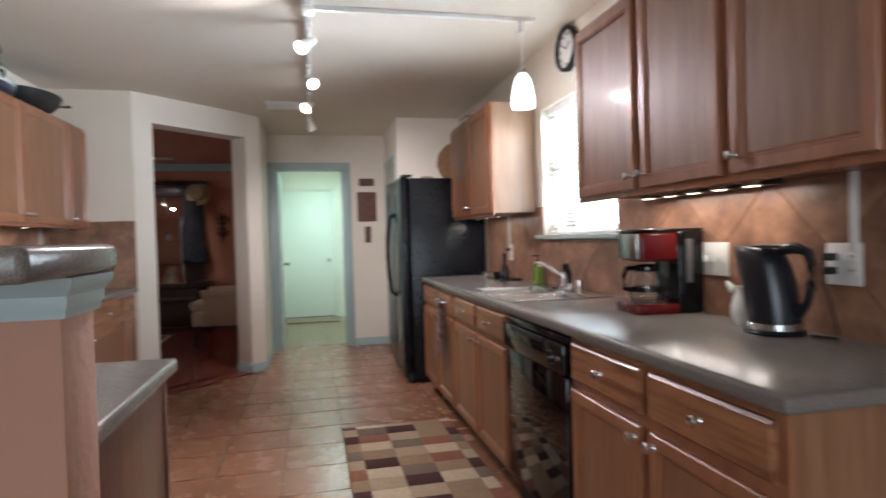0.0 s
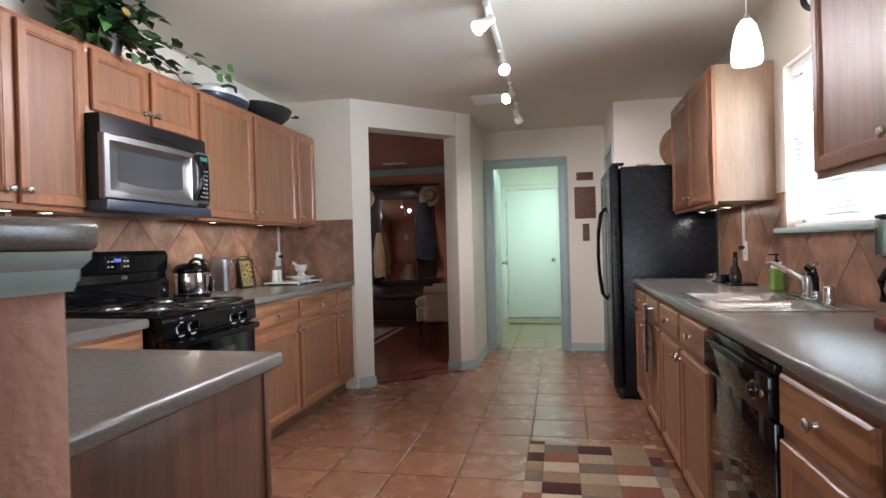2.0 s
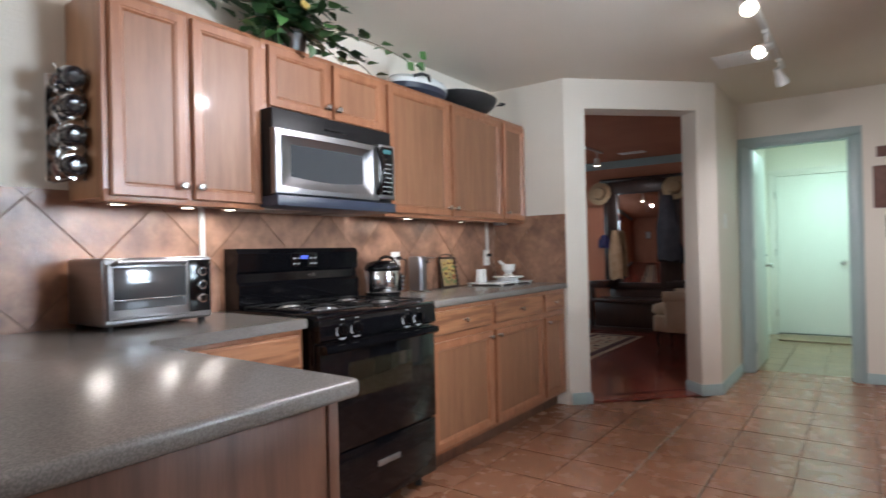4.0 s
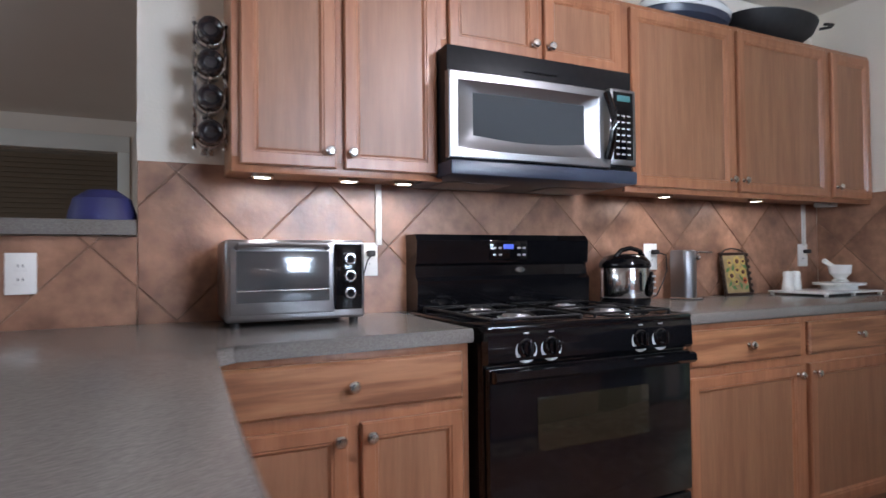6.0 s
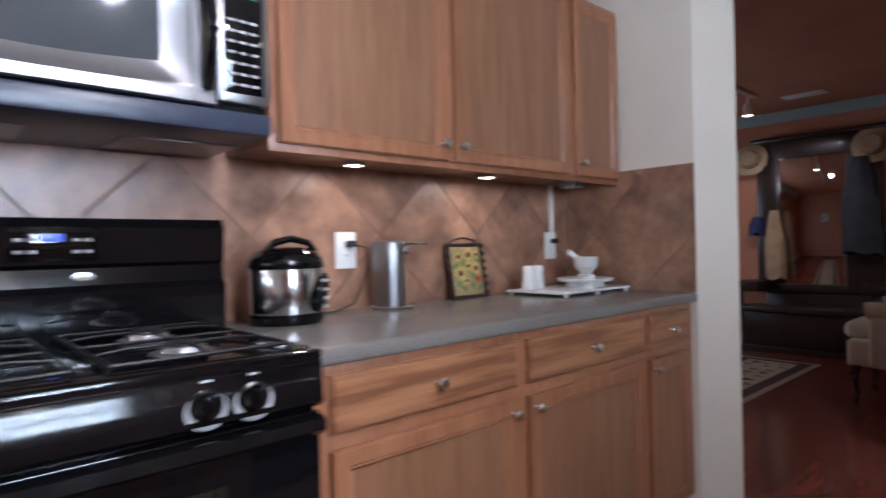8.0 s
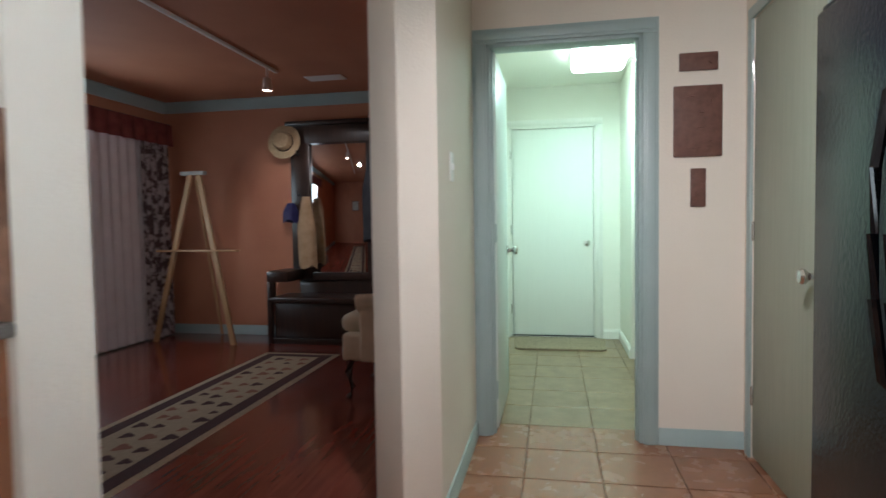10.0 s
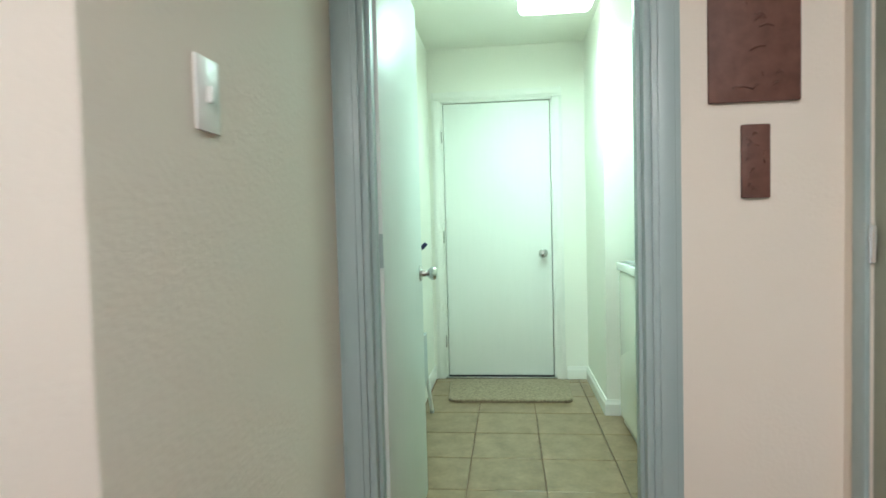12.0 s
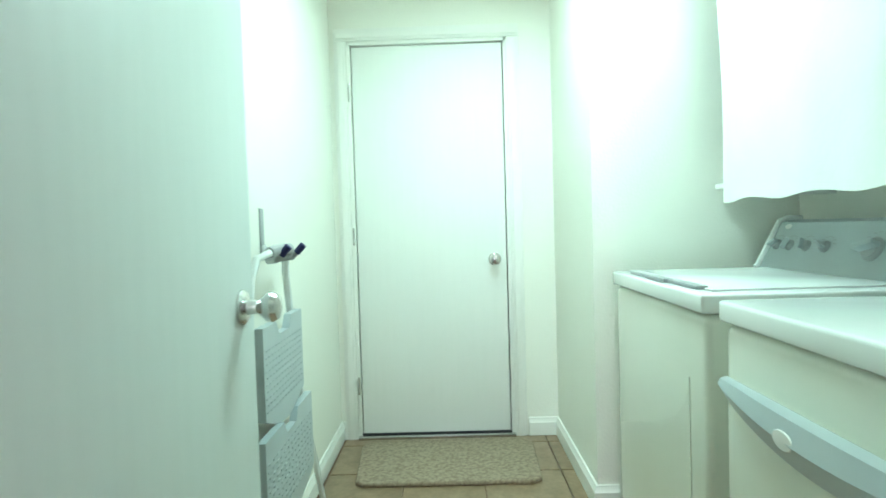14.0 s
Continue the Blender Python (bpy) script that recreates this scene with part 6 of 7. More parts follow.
def kettle():
    c = Vector((1.486, 1.560, CT))
    ob = thing("electric_kettle", tuple(c), "black electric jug kettle with a steel base ring", "kettle")
    away = Vector((-0.45, 0.89, 0.0)).normalized()
    part("power_base", lathe(bmesh.new(), [(0, 0), (0.080, 0), (0.083, 0.006), (0.078, 0.014), (0, 0.014)], tuple(c), 28), M_BLACKP, ob)
    part("steel_ring", lathe(bmesh.new(), [(0.073, 0.014), (0.077, 0.016), (0.077, 0.034), (0.074, 0.036)], tuple(c), 30), M_CHROME, ob, "bright steel base ring")
    # an oval jug that widens towards the spout and rises to it
    bm = bmesh.new()
    rings = []
    n = 28
    for z, r, lean, lift in ((0.034, 0.074, 0.0, 0.0), (0.08, 0.076, 0.004, 0.0), (0.15, 0.074, 0.012, 0.0), (0.21, 0.071, 0.022, 0.004), (0.245, 0.068, 0.030, 0.010), (0.258, 0.060, 0.030, 0.012), (0.264, 0.030, 0.020, 0.008)):
        row = []
        for k in range(n):
            t = 2 * math.pi * k / n
            d = Vector((math.cos(t), math.sin(t), 0))
            f = d.dot(away)
            beak = max(0.0, f) ** 6
            rr = r * (1 + 0.30 * beak * (z / 0.26) ** 2)
            row.append(bm.verts.new(c + away * lean + d * rr + Vector((0, 0, z + lift * f))))
        rings.append(row)
    for ra, rb in zip(rings, rings[1:]):
        for k in range(n):
            bm.faces.new((ra[k], ra[(k + 1) % n], rb[(k + 1) % n], rb[k]))
    bm.faces.new(rings[0][::-1]), bm.faces.new(rings[-1])
    part("body", bm, M_BLACKP, ob, smooth=50)
    side = Vector((-0.985, 0.17, 0)).normalized()
    m = Matrix.Translation(c + side * 0.071) @ Vector((1, 0, 0)).rotation_difference(side).to_matrix().to_4x4()
    bm = bmesh.new()
    box(bm, (-0.004, -0.011, 0.055), (0.007, 0.011, 0.215), 0.005, 2, m)
    part("gauge", bm, M_GAUGE, ob, "grey water gauge window")
    out = Vector((0.16, -0.987, 0)).normalized()
    pts = [(0.030, 0.255), (0.075, 0.262), (0.108, 0.250), (0.120, 0.215), (0.118, 0.150), (0.108, 0.105), (0.085, 0.072), (0.062, 0.062)]
    part("handle", tube(bmesh.new(), [c + out * a + Vector((0, 0, h)) for a, h in pts], [0.018, 0.017, 0.015, 0.014, 0.013, 0.013, 0.015, 0.018], 10), M_BLACKP, ob, "broad black loop handle")
    part("lid", lathe(bmesh.new(), [(0.046, 0.262), (0.044, 0.270), (0.02, 0.275), (0, 0.276)], tuple(c + away * 0.02), 24), M_BLACKP, ob)


kettle()
ob = thing("creamer_jar", (1.535, 1.735, CT), "white ceramic jar with a small beak", "jar")
part("body", lathe(bmesh.new(), [(0, 0), (0.038, 0), (0.050, 0.03), (0.050, 0.06), (0.040, 0.095), (0.034, 0.115), (0.038, 0.128), (0.032, 0.128), (0.03, 0.11), (0, 0.10)], (1.535, 1.735, CT), 22), M_ENAMEL, ob)
part("spout", tube(bmesh.new(), [(1.515, 1.770, CT + 0.11), (1.505, 1.787, CT + 0.135), (1.502, 1.791, CT + 0.142)], [0.016, 0.010, 0.006], 8), M_ENAMEL, ob)
ob = thing("soap_bottle", (1.555, 3.64, CT), "green soap bottle with a black pump", "soap bottle")
part("bottle", boxes(((1.53, 3.605, CT), (1.58, 3.675, CT + 0.115), 0.010, 3)), M_GREEN, ob)
part("neck", lathe(bmesh.new(), [(0.022, 0.112), (0.024, 0.118), (0.022, 0.145), (0, 0.145)], (1.555, 3.64, CT), 16), M_WHITE, ob)
pu = part("pump", lathe(bmesh.new(), [(0.013, 0.145), (0.013, 0.158), (0.005, 0.160), (0.005, 0.178), (0.014, 0.180), (0.014, 0.188), (0, 0.19)], (1.555, 3.64, CT), 14), M_BLACK, ob)
part("nozzle", boxes(((1.515, 3.635, CT + 0.180), (1.555, 3.645, CT + 0.188), 0.003)), M_BLACK, pu)
solid("dish_tray", boxes(((1.42, 3.97, CT), (1.57, 4.34, CT + 0.012), 0.005)), M_BLACK, "low black tray by the backsplash", "tray")
solid("vinegar_bottle", lathe(bmesh.new(), [(0, 0), (0.034, 0), (0.036, 0.01), (0.036, 0.04), (0.026, 0.075), (0.014, 0.10), (0.012, 0.175), (0.014, 0.18), (0, 0.18)], (1.50, 4.15, CT + 0.0122), 20), M_AMBER, "dark slender bottle on the black tray", "bottle")
solid("black_bowl", lathe(bmesh.new(), [(0, 0), (0.045, 0), (0.055, 0.035), (0.052, 0.035), (0.042, 0.005), (0, 0.005)], (1.49, 4.25, CT + 0.0122), 22), M_BLACK, "small black bowl on the tray", "bowl")
solid("glass_votive", lathe(bmesh.new(), [(0, 0), (0.028, 0), (0.033, 0.05), (0.029, 0.05), (0.025, 0.008), (0, 0.008)], (1.42, 4.38, CT), 18), M_GLASS, "clear glass votive cup", "cup")
# towel over a chrome bar on the cabinet door
ob = thing("dish_towel", (0.955, 3.98, 0.45), "muted plaid dish towel hanging from a steel bar", "towel")
part("towel_bar", tube(bmesh.new(), [(0.982, 3.86, 0.80), (0.955, 3.86, 0.795), (0.955, 4.10, 0.795), (0.982, 4.10, 0.80)], 0.006, 8), M_NICKEL, ob)
bm = bmesh.new()
nu, nw = 14, 12
for side, zb in ((-1, 0.42), (1, 0.50)):
    grid = []
    for j in range(nw + 1):
        f = j / nw
        row = []
        for i in range(nu + 1):
            u = i / nu
            sp = 0.55 + 0.45 * f
            y = 3.98 + (u - 0.5) * 0.17 * sp
            x = 0.955 + side * (0.008 + 0.002) + 0.008 * math.sin(u * 15 + side) * (0.4 + 0.6 * f)
            row.append(bm.verts.new((x, y, 0.802 - f * (0.802 - zb))))
        grid.append(row)
    for j in range(nw):
        for i in range(nu):
            bm.faces.new((grid[j][i], grid[j][i + 1], grid[j + 1][i + 1], grid[j + 1][i]))
part("cloth", bm, M_TOWEL, ob, smooth=80)

# ---- on top of the wall cabinets ----
def ivy():
    ob = thing("ivy_plant", (-1.68, 2.85, 2.135), "trailing artificial ivy in a dark pot on the cabinets", "plant")
    rnd = random.Random(5)
    part("pot", lathe(bmesh.new(), [(0, 0), (0.07, 0), (0.09, 0.11), (0.096, 0.12), (0.085, 0.12), (0, 0.10)], (-1.70, 2.85, 2.1352), 20), M_DARKWOOD, ob)
    stems, dark, light = bmesh.new(), bmesh.new(), bmesh.new()

    def leaf(bm, c, d, up, s):
        side = d.cross(up).normalized()
        up = side.cross(d).normalized()
        shape = ((0.0, 0.0), (0.32, 0.12), (0.52, 0.38), (0.36, 0.62), (0.30, 0.70), (0.0, 1.08), (-0.30, 0.70), (-0.36, 0.62), (-0.52, 0.38), (-0.32, 0.12))
        vs = [bm.verts.new(c + s * (side * a + d * b + up * (0.22 * abs(a) - 0.18 * b * b))) for a, b in shape]
        mid = bm.verts.new(c + s * (d * 0.45 - up * 0.05))
        for k in range(len(vs)):
            bm.faces.new((vs[k], vs[(k + 1) % len(vs)], mid))

    starts = [(-1.70, 2.85, 2.25)]
    targets = []
    for k in range(30):
        targets.append((rnd.uniform(-1.82, -1.50), rnd.gauss(2.80, 0.15), rnd.uniform(2.16, 2.42)))
    targets += [(-1.58, 2.48, 2.17), (-1.56, 2.42, 2.24), (-1.55, 3.28, 2.12), (-1.56, 3.64, 2.27), (-1.54, 3.05, 2.12), (-1.55, 2.56, 2.32), (-1.53, 3.00, 2.38)]
    for tx in targets:
        a, b = Vector(starts[0]), Vector(tx)
        mid = (a + b) / 2 + Vector((0, 0, 0.07 + 0.25 * abs(b.y - a.y) * 0.4))
        pts = []
        n = max(4, int((b - a).length / 0.05))
        for i in range(n + 1):
            f = i / n
            pts.append(a * (1 - f) ** 2 + mid * 2 * f * (1 - f) + b * f * f)
        for p in pts:
            p.z = min(p.z, 2.42)
            if p.x < -1.579 + 0.0 or abs(p.x + 1.7) < 0.13:
                p.z = max(p.z, 2.15)
        tube(stems, pts, 0.0025, 5)
        for i, p in enumerate(pts[1:], 1):
            for _ in range(1 if p.y > 3.2 else 2):
                d = Vector((rnd.uniform(-0.2, 1.0), rnd.uniform(-1, 1), rnd.uniform(-0.5, 0.5))).normalized()
                s = rnd.uniform(0.055, 0.088)
                q = p + d * 0.02
                q.z = min(max(q.z, 2.10 if q.x > -1.55 else 2.17), 2.40)
                q.x = max(q.x, -1.80)
                leaf(light if (rnd.random() < 0.22 or p.y > 3.3) else dark, q, d, Vector((0.3, 0.2, 1)), s)
    for p, g in ((Vector((-1.56, 3.72, 2.33)), 1), (Vector((-1.56, 3.70, 2.26)), 1), (Vector((-1.56, 3.60, 2.235)), 1)):
        leaf(light, p, Vector((0.2, 0.5, 0.6)).normalized(), Vector((1, 0, 0.3)), 0.062)
    part("stems", stems, M_STEM, ob)
    part("leaves", dark, M_LEAF, ob, "dark green ivy leaves")
    part("young_leaves", light, M_LEAFL, ob, "lighter green leaves")
    part("flower", lathe(bmesh.new(), [(0, 0), (0.02, 0.006), (0.028, 0.02), (0.012, 0.028), (0, 0.03)], (-1.56, 2.82, 2.34), 8, Matrix.Rotation(radians(70), 4, "Y")), M_GOLD, ob, "small orange blossom")


ivy()
ob = thing("electric_griddle", (-1.70, 3.87, 2.1352), "white oval electric skillet stored on the cabinets", "skillet")
part("base", lathe(bmesh.new(), [(0, 0), (0.10, 0), (0.135, 0.03), (0.142, 0.06), (0, 0.06)], (-1.70, 3.87, 2.1352), 32, Matrix.Diagonal((0.95, 1.75, 1, 1))), M_BLUEGREY, ob, "dark lower pan")
part("lid", lathe(bmesh.new(), [(0.145, 0.06), (0.147, 0.085), (0.135, 0.105), (0.09, 0.125), (0.03, 0.132), (0, 0.132)], (-1.70, 3.87, 2.1352), 32, Matrix.Diagonal((0.95, 1.75, 1, 1))), M_ENAMEL, ob)
part("handle", tube(bmesh.new(), [(-1.58, 3.68, 2.22), (-1.553, 3.72, 2.235), (-1.548, 3.78, 2.235), (-1.57, 3.82, 2.215)], 0.010, 8), M_BLACKM, ob)
ob = thing("wok", (-1.69, 4.44, 2.1352), "black iron wok stored on the cabinets", "wok")
part("pan", lathe(bmesh.new(), [(0, 0), (0.06, 0), (0.11, 0.03), (0.15, 0.075), (0.168, 0.125), (0.162, 0.125), (0.144, 0.078), (0.10, 0.035), (0, 0.008)], (-1.69, 4.44, 2.1352), 36, Matrix.Diagonal((1, 1.65, 1, 1))), M_BLACKM, ob)
part("handle", tube(bmesh.new(), [(-1.60, 4.68, 2.235), (-1.57, 4.72, 2.24), (-1.545, 4.70, 2.24), (-1.55, 4.64, 2.235)], 0.007, 6), M_BLACKM, ob)
ob = thing("white_pitcher", (1.45, 4.70, 2.1352), "small white box on the cabinet by the fridge", "box")
part("box", boxes(((1.36, 4.60, 2.1352), (1.50, 4.80, 2.205), 0.01)), M_WHITE, ob)
part("lid", boxes(((1.355, 4.595, 2.2052), (1.505, 4.805, 2.222), 0.005)), M_GREYP, ob)

# ---- wine rack on the wall beside the cabinets ----
ob = thing("wine_rack", (-1.82, 1.866, 1.46), "wall-mounted steel wine rack with dark bottles", "wine rack")
part("back_bar", boxes(((XL, 1.845, 1.46), (XL + 0.008, 1.885, 1.86), 0.002)), M_CHROME, ob)
for y in (1.822, 1.910):
    wave = [(XL + 0.165 + 0.020 * math.sin(k * 0.54 * math.pi), y, 1.455 + k * 0.0235) for k in range(18)]
    part("wavy_strip", tube(bmesh.new(), wave, 0.007, 6), M_CHROME, ob, "wavy bright steel strip")
for z in (1.500, 1.606, 1.712, 1.812):
    q = Matrix.Rotation(radians(90), 4, "Y")
    part("arm", tube(bmesh.new(), [(XL + 0.008, 1.866, z - 0.046), (XL + 0.19, 1.866, z - 0.046)], 0.004, 6), M_CHROME, ob)
    part("ring", lathe(bmesh.new(), [(0.0395, 0.155), (0.043, 0.155), (0.043, 0.178), (0.0395, 0.178)], (XL, 1.866, z), 22, q), M_CHROME, ob)
    bt = thing("wine_bottle", (XL + 0.11, 1.866, z - 0.038), "dark wine bottle lying in the rack, base outwards", "wine bottle", "wine bottles in the rack")
    part("glass", lathe(bmesh.new(), [(0, 0.198), (0.018, 0.200), (0.030, 0.213), (0.036, 0.210), (0.038, 0.200), (0.038, 0.090), (0.030, 0.062), (0.015, 0.038), (0.014, 0.012), (0, 0.012)], (XL, 1.866, z), 22, q), M_AMBER, bt)
    part("label", lathe(bmesh.new(), [(0.0382, 0.110), (0.0386, 0.112), (0.0386, 0.150), (0.0382, 0.152)], (XL, 1.866, z), 22, q), M_RED if z < 1.55 else M_BLACKP, bt, "dark paper label")
solid("cap_hat", lathe(bmesh.new(), [(0, 0.10), (0.04, 0.098), (0.075, 0.07), (0.088, 0.02), (0.09, 0), (0.085, 0), (0, 0.01)], (XL - 0.06, 1.56, 1.2408), 24, Matrix.Diagonal((1, 1.1, 1, 1))), M_BLUECLOTH, "navy blue cap lying on the ledge", "cap")

# ---- wall pieces ----
def plaque(x0, x1, z0, z1, label):
    ob = thing("wall_plaque", ((x0 + x1) / 2, YF - 0.01, z0), label, "plaque", "plaques on the end wall")
    part("slab", boxes(((x0, YF - 0.016, z0), (x1, YF - 0.001, z1), 0.004)), M_BROWN, ob)
    rnd = random.Random(int(x0 * 1000 + z0 * 100))
    w, h = x1 - x0, z1 - z0
    for _ in range(int(14 * h / 0.35) + 3):
        cx_, cz_ = rnd.uniform(x0 + w * 0.15, x1 - w * 0.15), rnd.uniform(z0 + h * 0.08, z1 - h * 0.08)
        a = rnd.uniform(0, 3.14)
        l = rnd.uniform(0.015, 0.05) * min(1, w / 0.12)
        bm = bmesh.new()
        tube(bm, [(cx_ - math.cos(a) * l * 0.5, YF - 0.017, cz_ - math.sin(a) * l * 0.25), (cx_, YF - 0.0185, cz_ + 0.006), (cx_ + math.cos(a) * l * 0.5, YF - 0.017, cz_ + math.sin(a) * l * 0.25)], 0.003, 5)
        part("relief", bm, M_BROWN, ob)


plaque(0.642, 0.866, 1.445, 1.79, "large square brown clay plaque with a carved relief")
plaque(0.722, 0.792, 1.20, 1.388, "narrow brown clay plaque with a carved relief")
plaque(0.668, 0.845, 1.862, 1.948, "low brown clay plaque with a carved relief")
ob = thing("wall_clock", (XR - 0.03, 3.20, 2.19), "round dark-rimmed wall clock with a white face", "clock")
q = Matrix.Rotation(radians(-90), 4, "Y")
part("rim", lathe(bmesh.new(), [(0.128, 0), (0.130, 0.03), (0.122, 0.042), (0.108, 0.035), (0.108, 0.0)], (XR, 3.20, 2.312), 36, q), M_BLACKM, ob)
part("face", lathe(bmesh.new(), [(0, 0.02), (0.109, 0.02), (0.109, 0.0), (0, 0)], (XR, 3.20, 2.312), 36, q), M_WHITE, ob)
for k in range(12):
    t = radians(30 * k)
    part("hour_mark", boxes(((XR - 0.0225, 3.20 + 0.088 * math.sin(t) - 0.005, 2.312 + 0.088 * math.cos(t) - 0.009), (XR - 0.0195, 3.20 + 0.088 * math.sin(t) + 0.005, 2.312 + 0.088 * math.cos(t) + 0.009))), M_BLACKM, ob)
for ang, l in ((305, 0.055), (60, 0.08)):
    t = radians(ang)
    part("hand", tube(bmesh.new(), [(XR - 0.024, 3.20, 2.312), (XR - 0.024, 3.20 + l * math.sin(t), 2.312 + l * math.cos(t))], 0.003, 5), M_BLACKM, ob)
solid("round_board", lathe(bmesh.new(), [(0, 0), (0.19, 0), (0.195, 0.008), (0.19, 0.016), (0, 0.016)], (1.50, 5.52, 1.955), 40, Matrix.Rotation(radians(8), 4, "X") @ Matrix.Rotation(radians(90), 4, "X")), M_BASKET, "round wooden board leaning on top of the refrigerator", "board")
solid("fridge_ornament", boxes(((1.06, 5.02, 1.745), (1.16, 5.08, 1.772), 0.008)), M_OLIVE, "small yellow-green box lying on the refrigerator", "box")
vn = thing("ceiling_vent", (-0.07, 5.35, H - 0.02), "white louvred ceiling vent", "vent")
part("frame", boxes(((-0.25, 5.26, H - 0.008), (0.09, 5.56, H - 0.0005), 0.003)), M_WHITE, vn)
for k in range(12):
    y = 5.284 + k * 0.0215
    part("slat", boxes(((-0.235, y, H - 0.016), (0.075, y + 0.012, H - 0.0085), 0.002)), M_WHITE, vn)


# ---- rugs and mats ----
def patch_rug():
    x0, x1, y0, y1 = 0.262, 0.978, 1.95, 3.872
    ob = thing("kitchen_rug", ((x0 + x1) / 2, (y0 + y1) / 2, 0), "patchwork rug of cream, maroon and rust rectangles", "rug")
    part("backing", boxes(((x0, y0, 0.0005), (x1, y1, 0.007), 0.003)), RUGCOLORS["taupe"], ob)
    cols = [0.090, 0.185, 0.185, 0.185, 0.071]
    rows = ["maroon cream sand tan cream", "sand taupe maroon tan rust", "maroon rust sand tan maroon", "tan cream taupe rust taupe", "taupe tan sand cream tan",
            "sand maroon tan rust sand", "rust cream taupe tan maroon", "tan sand maroon cream taupe"]
    y, k = y1, 0
    while y > y0 + 0.02:
        yb = max(y - (0.055 if k == 0 else 0.135), y0)
        x = x0
        for w, pick in zip(cols, rows[k % len(rows)].split()):
            part("patch", boxes(((x + 0.001, yb + 0.001, 0.006), (x + w - 0.001, y - 0.001, 0.0105), 0.0015)), RUGCOLORS[pick], ob)
            x += w
        y, k = yb, k + 1


patch_rug()
bm = bmesh.new()
slab(bm, [(-0.29, 9.05), (-0.25, 9.02), (0.47, 9.02), (0.51, 9.05), (0.53, 9.45), (0.49, 9.52), (-0.28, 9.52), (-0.32, 9.45)], 0.0006, 0.022, tuple(range(8)), 0.008)
solid("door_mat", bm, M_MAT, "shaggy beige mat lying before the back door", "mat")
ob = thing("runner_rug", (-2.12, 7.0, 0), "cream runner rug with a dark floral border", "rug")
RX0, RX1, RY0, RY1 = -2.47, -1.78, 5.75, 8.62
part("edge", boxes(((RX0, RY0, 0.0005), (RX1, RY1, 0.006), 0.002)), RUGCOLORS["sand"], ob)
part("border", boxes(((RX0 + 0.05, RY0 + 0.05, 0.005), (RX1 - 0.05, RY1 - 0.05, 0.0075))), RUGCOLORS["maroon"], ob)
part("field", boxes(((RX0 + 0.14, RY0 + 0.14, 0.0065), (RX1 - 0.14, RY1 - 0.14, 0.009))), RUGCOLORS["sand"], ob)
rnd = random.Random(3)
y = RY0 + 0.22
while y < RY1 - 0.2:
    for x in (RX0 + 0.22, (RX0 + RX1) / 2, RX1 - 0.22):
        r = rnd.uniform(0.025, 0.045)
        xx, yy = x + rnd.uniform(-0.03, 0.03), y + rnd.uniform(-0.03, 0.03)
        bm = bmesh.new()
        slab(bm, [(xx + r * (1 + 0.3 * math.cos(3 * t)) * math.cos(t), yy + r * (1 + 0.3 * math.cos(3 * t)) * math.sin(t)) for t in [2 * math.pi * k / 12 for k in range(12)]], 0.0085, 0.0100)
        part("motif", bm, RUGCOLORS["rust" if rnd.random() < 0.5 else "maroon"], ob)
    y += 0.15

